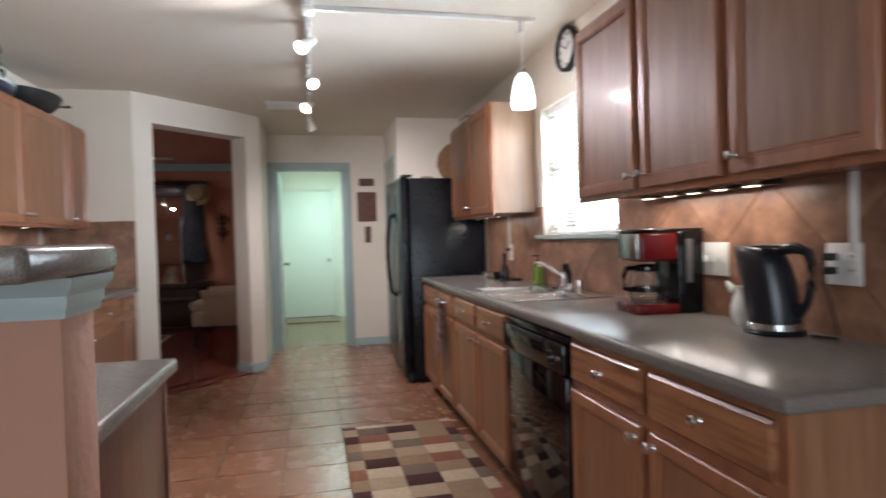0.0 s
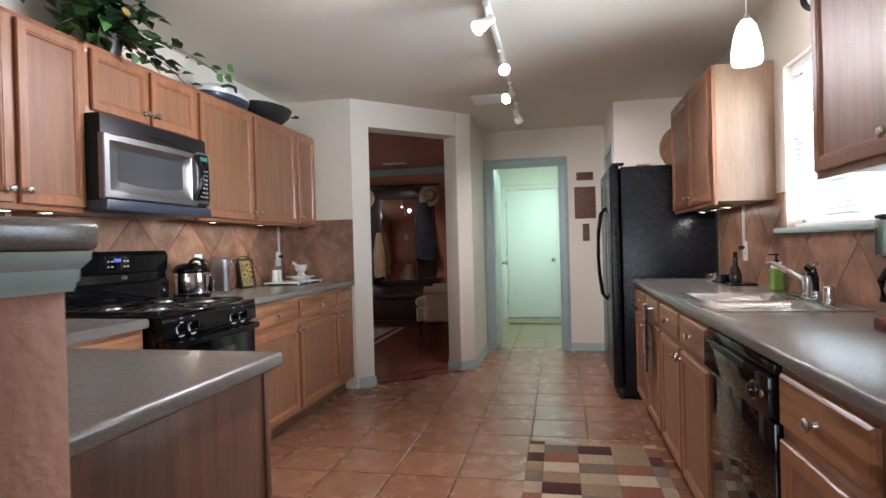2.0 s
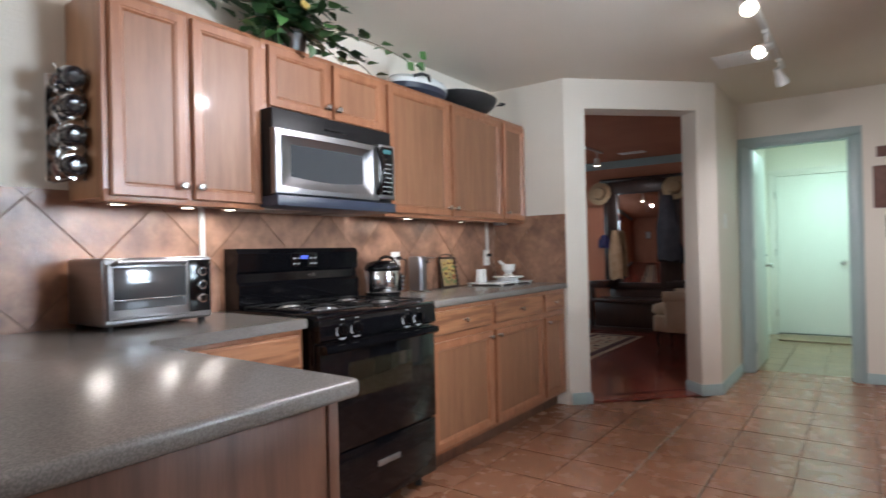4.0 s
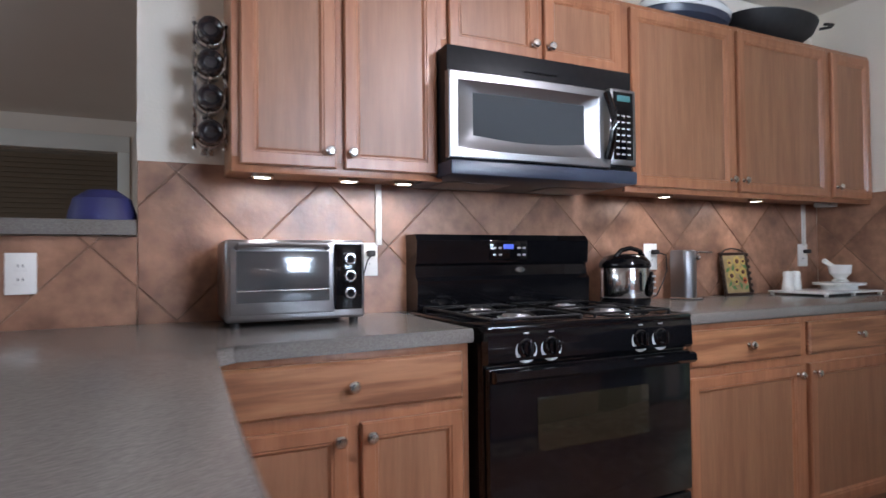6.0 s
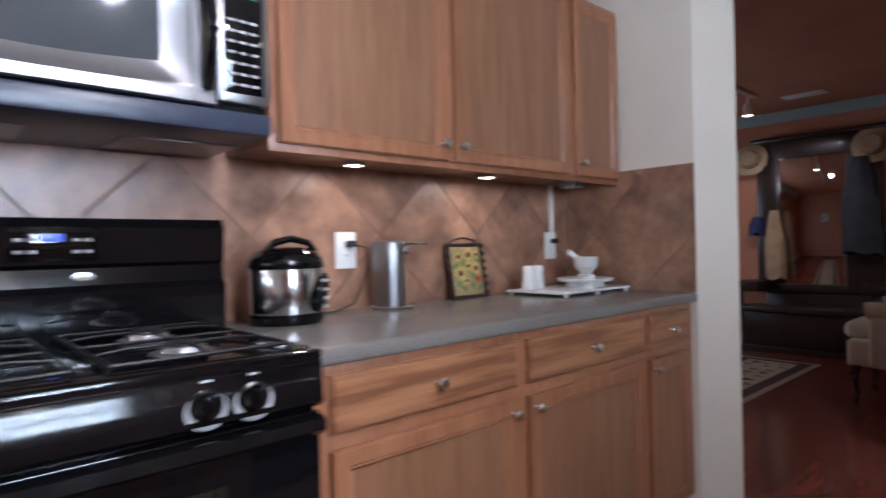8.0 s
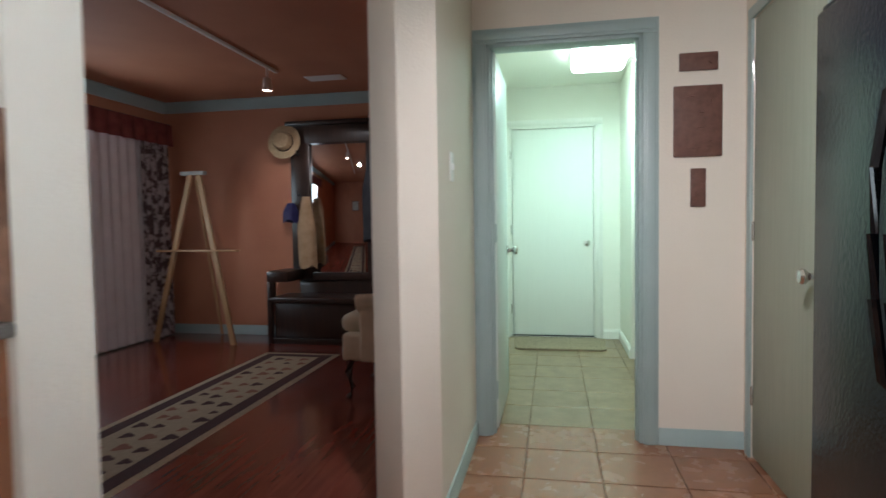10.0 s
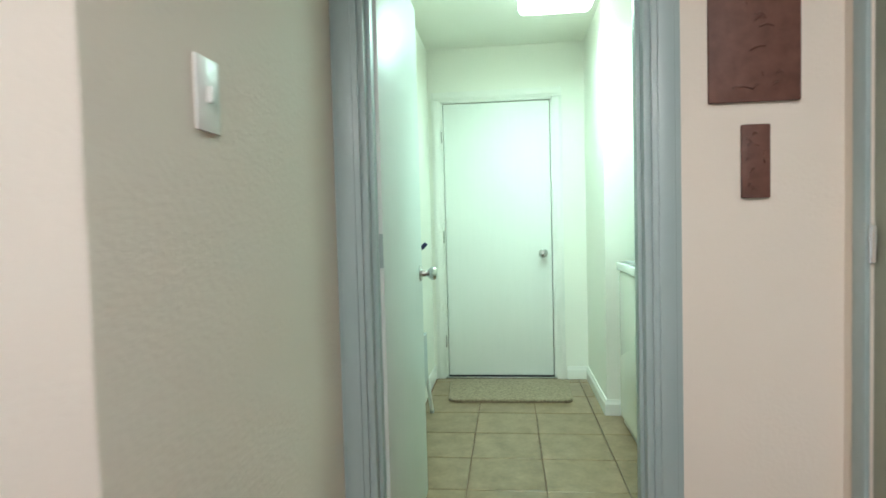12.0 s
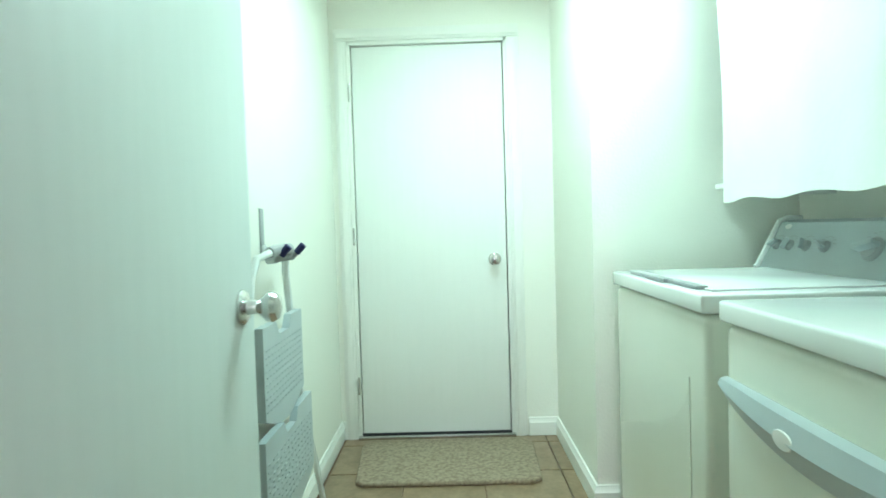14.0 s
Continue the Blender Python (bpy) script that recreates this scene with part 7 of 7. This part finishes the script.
# ---- laundry things ----
def step_ladder():
    ob = thing("step_ladder", (-0.38, 8.30, 0), "folded white step ladder with grey plastic treads leaning on the wall", "ladder")
    rail = []
    for g in (-1, 1):
        part("rail", tube(bmesh.new(), [(-0.365, 8.36 + g * 0.45, 0.012), (-0.40, 8.36 + g * 0.26, 0.55), (-0.405, 8.36 + g * 0.17, 0.96), (-0.395, 8.36 + g * 0.14, 1.02), (-0.37, 8.36 + g * 0.10, 1.035)], 0.012, 8), M_ENAMEL, ob, "white tube rail")
        part("foot", lathe(bmesh.new(), [(0, 0), (0.014, 0), (0.013, 0.03), (0, 0.03)], (-0.365, 8.36 + g * 0.45, 0.001), 10), M_GREYP, ob)
    part("top_bar", tube(bmesh.new(), [(-0.372, 8.265, 1.035), (-0.36, 8.30, 1.042), (-0.36, 8.42, 1.042), (-0.372, 8.455, 1.035)], 0.017, 10), M_GREYP, ob, "grey padded hand grip")
    for zc, dx, half in ((0.70, 0.0, 0.205), (0.40, 0.012, 0.255)):
        bm = bmesh.new()
        pts = []
        for k in range(13):
            f = k / 12
            pts.append((8.38 - half + 2 * half * f, zc - 0.13 - 0.05 * math.sin(math.pi * f)))
        outline = pts + [(8.38 + half, zc + 0.13), (8.46, zc + 0.13), (8.43, zc + 0.09), (8.33, zc + 0.09), (8.30, zc + 0.13), (8.38 - half, zc + 0.13)]
        a = [bm.verts.new((-0.372 + dx, y, z)) for y, z in outline]
        b = [bm.verts.new((-0.395 + dx, y, z)) for y, z in outline]
        bm.faces.new(a), bm.faces.new(b[::-1])
        for k in range(len(outline)):
            bm.faces.new((a[k], a[(k + 1) % len(outline)], b[(k + 1) % len(outline)], b[k]))
        tread = part("tread", bm, M_SILVER, ob, "ribbed grey plastic tread")
        bm = bmesh.new()
        for i in range(13):
            for j in range(10):
                y, z = 8.38 - half + 0.012 + i * (half - 0.02) / 6.2 + 0.008 * (j % 2), zc - 0.11 + j * 0.019
                box(bm, (-0.3725 + dx, y, z), (-0.3695 + dx, y + 0.018, z + 0.005))
        part("ribs", bm, M_SILVER, tread)
    for y in (8.095, 8.625):
        part("label", boxes(((-0.394, y - 0.009, 0.47), (-0.386, y + 0.009, 0.58))), M_WHITE, ob, "small white printed sticker")
    # a pair of hooks with blue tips on the wall above it
    hk = thing("wall_hook", (LX0, 8.38, 1.00), "wall hook with blue rubber tips", "hook")
    part("plate", boxes(((LX0, 8.41, 1.03), (LX0 + 0.006, 8.44, 1.17), 0.001)), M_GREYP, hk)
    for y in (8.30, 8.47):
        part("prong", tube(bmesh.new(), [(LX0 + 0.005, 8.425, 1.05), (LX0 + 0.04, (y + 8.425) / 2, 1.006), (LX0 + 0.085, y, 1.012), (LX0 + 0.105, y, 1.034)], 0.009, 8), M_GREYP, hk)
        part("tip", tube(bmesh.new(), [(LX0 + 0.098, y, 1.026), (LX0 + 0.122, y, 1.052)], 0.0115, 8), M_BLUECLOTH, hk, "blue rubber tip")


step_ladder()


def shelf_curtain():
    ob = thing("shelf_curtain", (1.10, 7.9, 1.15), "white linen curtain hanging before the shelf above the machines", "curtain")
    bm = bmesh.new()
    nu, nw = 90, 16
    y0, y1, zb, zt = 7.06, 8.66, 1.155, 2.30
    grid = []
    for j in range(nw + 1):
        f = j / nw
        row = []
        for i in range(nu + 1):
            u = i / nu
            y = y0 + (y1 - y0) * u
            amp = 0.002 + 0.005 * f
            x = 1.10 + 0.012 * f * math.sin(u * 7) + amp * math.sin(u * 24 + 1.5 * math.sin(u * 9) + 0.6 * f) + 0.006 * math.sin(u * 17 + 3 * f)
            z = zt - (zt - zb) * f + 0.006 * math.sin(u * 31) * f
            row.append(bm.verts.new((x, y + 0.01 * math.sin(7 * f) * (1 if u > 0.98 else 0), z)))
        grid.append(row)
    for j in range(nw):
        for i in range(nu):
            bm.faces.new((grid[j][i], grid[j][i + 1], grid[j + 1][i + 1], grid[j + 1][i]))
    part("cloth", bm, M_LINEN, ob, smooth=80)
    part("rod", tube(bmesh.new(), [(1.10, 7.04, 2.305), (1.10, 8.80, 2.305)], 0.009, 8), M_WHITE, ob)
    sf = thing("wall_shelf", (1.30, 7.9, 1.20), "white wall shelf behind the curtain", "shelf")
    part("board", boxes(((1.14, 7.06, 1.205), (LX1, 8.79, 1.225), 0.002)), M_WTRIM, sf)
    for y in (7.2, 7.9, 8.6):
        part("bracket", boxes(((1.16, y - 0.01, 1.17), (LX1, y + 0.01, 1.2045), 0.002)), M_WTRIM, sf)


shelf_curtain()


# ---- living room ----
def hall_tree():
    x0, x1, yb = -2.64, -1.36, 9.405
    ob = thing("hall_tree", ((x0 + x1) / 2, 9.2, 0), "tall dark wooden hall tree bench with a mirror", "hall tree")
    part("back_panel", boxes(((x0 + 0.16, yb - 0.03, 0.04), (x1 - 0.10, yb, 0.64), 0.004)), M_DARKWOOD, ob)
    for a, w in ((x0 + 0.10, 0.20), (x1 - 0.39, 0.29)):
        part("post", boxes(((a, yb - 0.06, 0.60), (a + w, yb, 2.10), 0.006)), M_DARKWOOD, ob)
    part("top_rail", boxes(((x0 + 0.10, yb - 0.062, 1.95), (x1 - 0.09, yb, 2.13), 0.008)), M_DARKWOOD, ob)
    part("cornice", boxes(((x0 + 0.06, yb - 0.10, 2.13), (x1 - 0.02, yb, 2.175), 0.012)), M_DARKWOOD, ob)
    part("lower_rail", boxes(((x0 + 0.16, yb - 0.05, 0.58), (x1 - 0.10, yb, 0.66), 0.006)), M_DARKWOOD, ob)
    part("mirror", boxes(((x0 + 0.30, yb - 0.036, 0.655), (x1 - 0.39, yb - 0.030, 1.955), 0.002)), M_MIRROR, ob, "tall mirror")
    part("seat", boxes(((x0 + 0.02, 8.97, 0.40), (x1, yb - 0.03, 0.45), 0.008)), M_DARKWOOD, ob)
    part("seat_box", boxes(((x0 + 0.06, 9.0, 0.06), (x1 - 0.04, yb - 0.03, 0.40), 0.006)), M_DARKWOOD, ob)
    part("base", boxes(((x0 + 0.02, 8.98, 0.0), (x1, yb - 0.03, 0.06), 0.006)), M_DARKWOOD, ob)
    for a in (x0, x1 - 0.20):
        part("arm_box", boxes(((a, 8.97, 0.60), (a + 0.22, yb - 0.03, 0.70), 0.008)), M_DARKWOOD, ob)
        part("arm_post", boxes(((a + 0.02, 8.98, 0.45), (a + 0.07, 9.03, 0.60), 0.006)), M_DARKWOOD, ob)
        part("leg", boxes(((a, 8.97, 0.0), (a + 0.05, 9.02, 0.60), 0.006)), M_DARKWOOD, ob)
    for x in (x0 + 0.20, x1 - 0.22):
        for z in (1.45, 1.85):
            part("hook", tube(bmesh.new(), [(x, yb - 0.06, z), (x, yb - 0.12, z - 0.02), (x, yb - 0.14, z + 0.03)], 0.007, 6), M_BLACKM, ob)


hall_tree()


def hat(x, z):
    q = Matrix.Rotation(radians(82), 4, "X")
    ob = thing("straw_hat", (x, 9.28, z - 0.16), "round straw hat hung on the hall tree", "hat", "hats on the hall tree")
    part("brim", lathe(bmesh.new(), [(0.09, 0.0), (0.165, 0.004), (0.172, 0.010), (0.165, 0.012), (0.09, 0.010)], (x, 9.31, z), 30, q), M_STRAW, ob)
    part("crown", lathe(bmesh.new(), [(0.095, 0.0), (0.090, 0.06), (0.075, 0.085), (0.03, 0.080), (0, 0.075)], (x, 9.31, z), 24, q), M_STRAW, ob)
    part("band", lathe(bmesh.new(), [(0.096, 0.006), (0.098, 0.006), (0.096, 0.026), (0.094, 0.026)], (x, 9.31, z), 24, q), M_COAT, ob)


hat(-2.58, 1.97)
hat(-1.51, 1.98)


def garment(name, x0, x1, y, z0, z1, mat, label, seed, bulge=0.06):
    bm = bmesh.new()
    rnd = random.Random(seed)
    n, m = 18, 14
    rings = []
    for j in range(m + 1):
        f = j / m
        z = z1 - (z1 - z0) * f
        w = (x1 - x0) / 2 * (0.45 + 0.55 * min(1, f * 2.2))
        d = bulge * (0.5 + 0.5 * min(1, f * 2))
        ring = []
        for k in range(n):
            t = 2 * math.pi * k / n
            r = 1 + 0.13 * math.sin(5 * t + seed + 2 * f)
            ring.append(bm.verts.new(((x0 + x1) / 2 + w * r * math.cos(t), y + d * r * math.sin(t), z + 0.02 * math.sin(3 * t + seed) * f)))
        rings.append(ring)
    for a, b in zip(rings, rings[1:]):
        for k in range(n):
            bm.faces.new((a[k], a[(k + 1) % n], b[(k + 1) % n], b[k]))
    bm.faces.new(rings[0]), bm.faces.new(rings[-1][::-1])
    return solid(name, bm, mat, label, "clothing", smooth=80)


garment("coat", -1.75, -1.47, 9.27, 0.98, 1.88, M_COAT, "dark coat hanging on the hall tree", 2)
garment("scarf", -2.44, -2.26, 9.28, 0.72, 1.42, M_TAN, "tan scarf hanging from the hall tree", 4, 0.04)
garment("cap", -2.60, -2.45, 9.29, 1.18, 1.36, M_BLUECLOTH, "navy cap with a red brim on the hall tree", 6, 0.06)
garment("handbag", -1.52, -1.40, 9.28, 0.95, 1.20, M_COAT, "small dark bag hanging on the hall tree", 7, 0.04)


def armchair():
    ob = thing("armchair", (-0.98, 7.66, 0), "cream upholstered armchair with dark curved legs", "armchair")
    part("seat_base", boxes(((-1.30, 7.40, 0.25), (-0.68, 7.98, 0.43), 0.025, 3)), M_CREAM, ob)
    part("cushion", boxes(((-1.335, 7.47, 0.425), (-0.75, 7.89, 0.545), 0.05, 4)), M_CREAM, ob, "plump seat cushion")
    part("backrest", boxes(((-0.80, 7.42, 0.30), (-0.62, 7.96, 0.92), 0.05, 4)), M_CREAM, ob)
    for y in (7.36, 7.90):
        bm = boxes(((-1.17, y + 0.01, 0.252), (-0.66, y + 0.10, 0.62), 0.02, 3))
        tube(bm, [(-1.185, y + 0.055, 0.625), (-1.17, y + 0.055, 0.628), (-0.68, y + 0.055, 0.635)], 0.062, 14)
        part("arm", bm, M_CREAM, ob, "rolled arm")
    for x in (-1.24, -0.70):
        for y in (7.43, 7.94):
            part("leg", tube(bmesh.new(), [(x, y, 0.262), (x - 0.025 if x < -1 else x + 0.02, y, 0.17), (x, y, 0.08), (x - 0.015, y, 0.02), (x - 0.03, y, 0.001)], [0.03, 0.026, 0.016, 0.016, 0.022], 8), M_DARKWOOD, ob)


armchair()


def easel():
    ob = thing("easel", (-3.4, 9.0, 0), "light pine A-frame easel standing on the wooden floor", "easel")
    for a, b in (((-3.82, 8.94, 0.02), (-3.41, 8.98, 1.66)), ((-2.95, 8.88, 0.02), (-3.33, 8.98, 1.66))):
        av, bv = Vector(a), Vector(b)
        d = bv - av
        m = Matrix.Translation(av) @ Vector((0, 0, 1)).rotation_difference(d).to_matrix().to_4x4()
        bm = bmesh.new()
        box(bm, (-0.026, -0.012, -0.02), (0.026, 0.012, d.length), 0.003, 2, m)
        part("leg", bm, M_EASEL, ob)
    bm = bmesh.new()
    tube(bm, [(-3.37, 9.0, 1.6), (-3.36, 9.36, 0.012)], 0.014, 8)
    part("rear_leg", bm, M_EASEL, ob)
    part("tray", boxes(((-3.76, 8.90, 0.895), (-2.90, 8.955, 0.915), 0.003)), M_EASEL, ob)
    part("top_block", boxes(((-3.50, 8.94, 1.64), (-3.25, 9.0, 1.675), 0.004)), M_PAPER, ob, "pale top clamp")


easel()


def drape(name, x, y0, y1, z0, z1, mat, label, folds, amp):
    ob = thing(name, (x, (y0 + y1) / 2, z0), label, "curtain")
    bm = bmesh.new()
    nu, nw = folds * 6, 10
    grid = [[bm.verts.new((x + amp * math.sin(u / nu * folds * 2 * math.pi) * (0.7 + 0.3 * j / nw) + 0.05 * (j / nw) * 0.3, y0 + (y1 - y0) * u / nu, z1 - (z1 - z0) * j / nw)) for u in range(nu + 1)] for j in range(nw + 1)]
    for j in range(nw):
        for i in range(nu):
            bm.faces.new((grid[j][i], grid[j][i + 1], grid[j + 1][i + 1], grid[j + 1][i]))
    part("cloth", bm, mat, ob, smooth=80)
    return ob


drape("sheer_curtain", LRX + 0.05, 8.25, 8.98, 0.02, 2.16, M_SHEER, "white sheer curtain at the living room window", 6, 0.025)
drape("patterned_drape", LRX + 0.09, 8.92, 9.34, 0.02, 2.16, M_DRAPE, "patterned dark drape beside the window", 5, 0.04)
drape("valance", LRX + 0.13, 7.05, 9.36, 1.98, 2.20, M_CURTAINRED, "plum valance over the window", 14, 0.02)
solid("curtain_rod", tube(bmesh.new(), [(LRX + 0.10, 6.95, 2.20), (LRX + 0.10, 9.38, 2.20)], 0.012, 8), M_DARKWOOD, "dark curtain rod over the window", "curtain rod")
ob = thing("living_track_light", (-2.2, 8.0, H - 0.012), "ceiling track with a lit spot in the living room", "track light")
part("rail", boxes(((-2.235, 6.6, H - 0.033), (-2.205, 8.45, H - 0.0125), 0.003)), M_WHITE, ob)
part("stem", tube(bmesh.new(), [(-2.22, 8.28, H - 0.033), (-2.22, 8.28, 2.33)], 0.008, 8), M_WHITE, ob)
sd = part("shade", lathe(bmesh.new(), [(0, 0.10), (0.03, 0.10), (0.040, 0.0), (0.036, 0.0), (0.028, 0.08), (0, 0.08)], (-2.22, 8.28, 2.235), 18), M_WHITE, ob)
part("bulb", lathe(bmesh.new(), [(0, 0.006), (0.02, 0.008), (0.034, 0.020), (0, 0.03)], (-2.22, 8.28, 2.235), 16), M_BULB, sd, "lit bulb")
vn = thing("living_vent", (-1.9, 8.75, H - 0.03), "white ceiling vent in the living room", "vent")
part("frame", boxes(((-2.08, 8.68, H - 0.020), (-1.74, 8.84, H - 0.0125), 0.003)), M_WHITE, vn)
for k in range(5):
    part("slat", boxes(((-2.06, 8.695 + k * 0.027, H - 0.026), (-1.76, 8.708 + k * 0.027, H - 0.0205), 0.002)), M_WHITE, vn)
ob = thing("wall_sconce", (-1.22, 9.38, 1.25), "dark iron scroll ornament on the terracotta wall", "wall ornament")
for z, s in ((1.58, 1), (1.42, -1)):
    part("scroll", tube(bmesh.new(), [(-1.20 + 0.09 * math.cos(t) * (1 - k / 26), 9.40, z + s * 0.08 * math.sin(t) * (1 - k / 26)) for k, t in enumerate([0.5 * j for j in range(20)])], 0.009, 6), M_BLACKM, ob)
part("stem", tube(bmesh.new(), [(-1.20, 9.405, 1.28), (-1.20, 9.395, 1.70)], 0.010, 6), M_BLACKM, ob)
# framed print on the wall opposite the mirror
ob = thing("framed_print", (-2.35, 5.28, 1.30), "small framed print on the terracotta wall", "picture")
part("frame", boxes(((-2.58, 5.271, 1.30), (-2.12, 5.29, 1.68), 0.005)), M_BLACKM, ob)
part("mat", boxes(((-2.56, 5.289, 1.32), (-2.14, 5.293, 1.66))), M_PAPER, ob)


# ---- wooden planks of the living room floor ----
lf_ob = bpy.data.objects["floor_living"]
PW = 0.13
k = 0
x = LRX
while x < LX0 - 0.16:
    w = min(PW, LX0 - 0.152 - x)
    y = 5.27
    first = True
    while y < LRY - 0.01:
        l = 1.25 if not first else 0.5 + 0.7 * ((k * 37) % 10) / 10
        first = False
        ye = min(y + l, LRY - 0.002)
        # the floor ends along the 45-degree opening
        ys = max(y, (x + w / 2) + 6.415) if x + w / 2 > -1.17 else y
        if ye - ys > 0.05:
            bm = bmesh.new()
            box(bm, (x + 0.0008, ys + 0.0008, 0.0002), (x + w - 0.0008, ye - 0.0008, 0.0040))
            part("plank", bm, M_LRFLOOR, lf_ob, smooth=None)
        y = ye
    k += 1
    x += PW
# threshold of the opening
bm = bmesh.new()
slab(bm, [along(S1 + 0.003, 0.0), along(S2 - 0.003, 0.0), along(S2 - 0.003, T + 0.02), along(S1 + 0.003, T + 0.02)], 0.0, 0.008, (0, 2), 0.003)
structure("threshold", bm, M_LRFLOOR, "red wooden threshold in the opening", "threshold")


# ---- pieces of walls and floors ----
splash("backsplash_left", (XL, 0, 0), (0, 1, 0), (1, 0, 0), 1.662, 5.03, 0.914, 1.432, 2.735, 1.16, label="brown slate tiles laid diagonally behind the range")
splash("backsplash_ledge", (XL, 0, 0), (0, 1, 0), (1, 0, 0), 1.10, 1.66, 0.914, 1.192, 2.735, 1.16, label="brown slate tiles under the ledge")
splash("backsplash_stub", (0, 5.038, 0), (1, 0, 0), (0, -1, 0), XL + 0.01, -1.238, 0.914, 1.432, -1.47, 1.16, label="brown slate tiles on the stub wall")
splash("backsplash_right", (XR, 0, 0), (0, 1, 0), (-1, 0, 0), 0.93, W0, 0.914, 1.42, 1.7, 1.16, label="brown slate tiles above the counter's end")
splash("backsplash_window", (XR, 0, 0), (0, 1, 0), (-1, 0, 0), W0 + 0.001, W1 - 0.001, 0.914, 1.205, 1.7, 1.16, label="brown slate tiles under the sink window")
splash("backsplash_far", (XR, 0, 0), (0, 1, 0), (-1, 0, 0), W1, 4.89, 0.914, 1.42, 1.7, 1.16, label="brown slate tiles beside the fridge")


def tile_mesh(w, d, surface, t=0.010, chamfer=0.003):
    bm = bmesh.new()
    a = [bm.verts.new((sx * w / 2, sy * d / 2, -t)) for sx, sy in ((-1, -1), (1, -1), (1, 1), (-1, 1))]
    b = [bm.verts.new((sx * w / 2, sy * d / 2, -chamfer * 0.5)) for sx, sy in ((-1, -1), (1, -1), (1, 1), (-1, 1))]
    c = [bm.verts.new((sx * (w / 2 - chamfer), sy * (d / 2 - chamfer), 0)) for sx, sy in ((-1, -1), (1, -1), (1, 1), (-1, 1))]
    for p, q in ((a, b), (b, c)):
        for k in range(4):
            bm.faces.new((p[k], p[(k + 1) % 4], q[(k + 1) % 4], q[k]))
    bm.faces.new(c)
    return finish(bm, surface, None, None)


STEP = 0.345
tile_data = tile_mesh(STEP - 0.006, STEP - 0.006, M_TILE)
# laundry tiles take the colour with the tube light in it
laundry_tile_data = tile_mesh(STEP - 0.005, STEP - 0.005, M_LTILE)
far_tiles = bmesh.new()
for i in range(-19, 5):
    for j in range(-25, 16):
        x, y = 0.265 + (i + 0.5) * STEP, 4.335 + (j + 0.5) * STEP
        if y > 9.7 or x > 1.75:
            continue
        # the living room has a wooden floor of its own
        if y > 5.25 and x < -0.55 and (y - x > 6.42):
            continue
        if -1.45 < x < 1.25 and y > 1.0 and not (y > 7.0 and x > 0.9):
            ob = new("tile", laundry_tile_data if y > YF + 0.05 else tile_data)
            ob.location = (x, y, 0)
            ob.rotation_euler[2] = radians(90 * random.randrange(4))
            ob.parent = floor_ob
        else:
            box(far_tiles, (x - STEP / 2 + 0.003, y - STEP / 2 + 0.003, -0.010), (x + STEP / 2 - 0.003, y + STEP / 2 - 0.003, 0))
far_ob = part("tiles", far_tiles, M_TILE, floor_ob, smooth=None)
tagged(far_ob, kind="stuff")
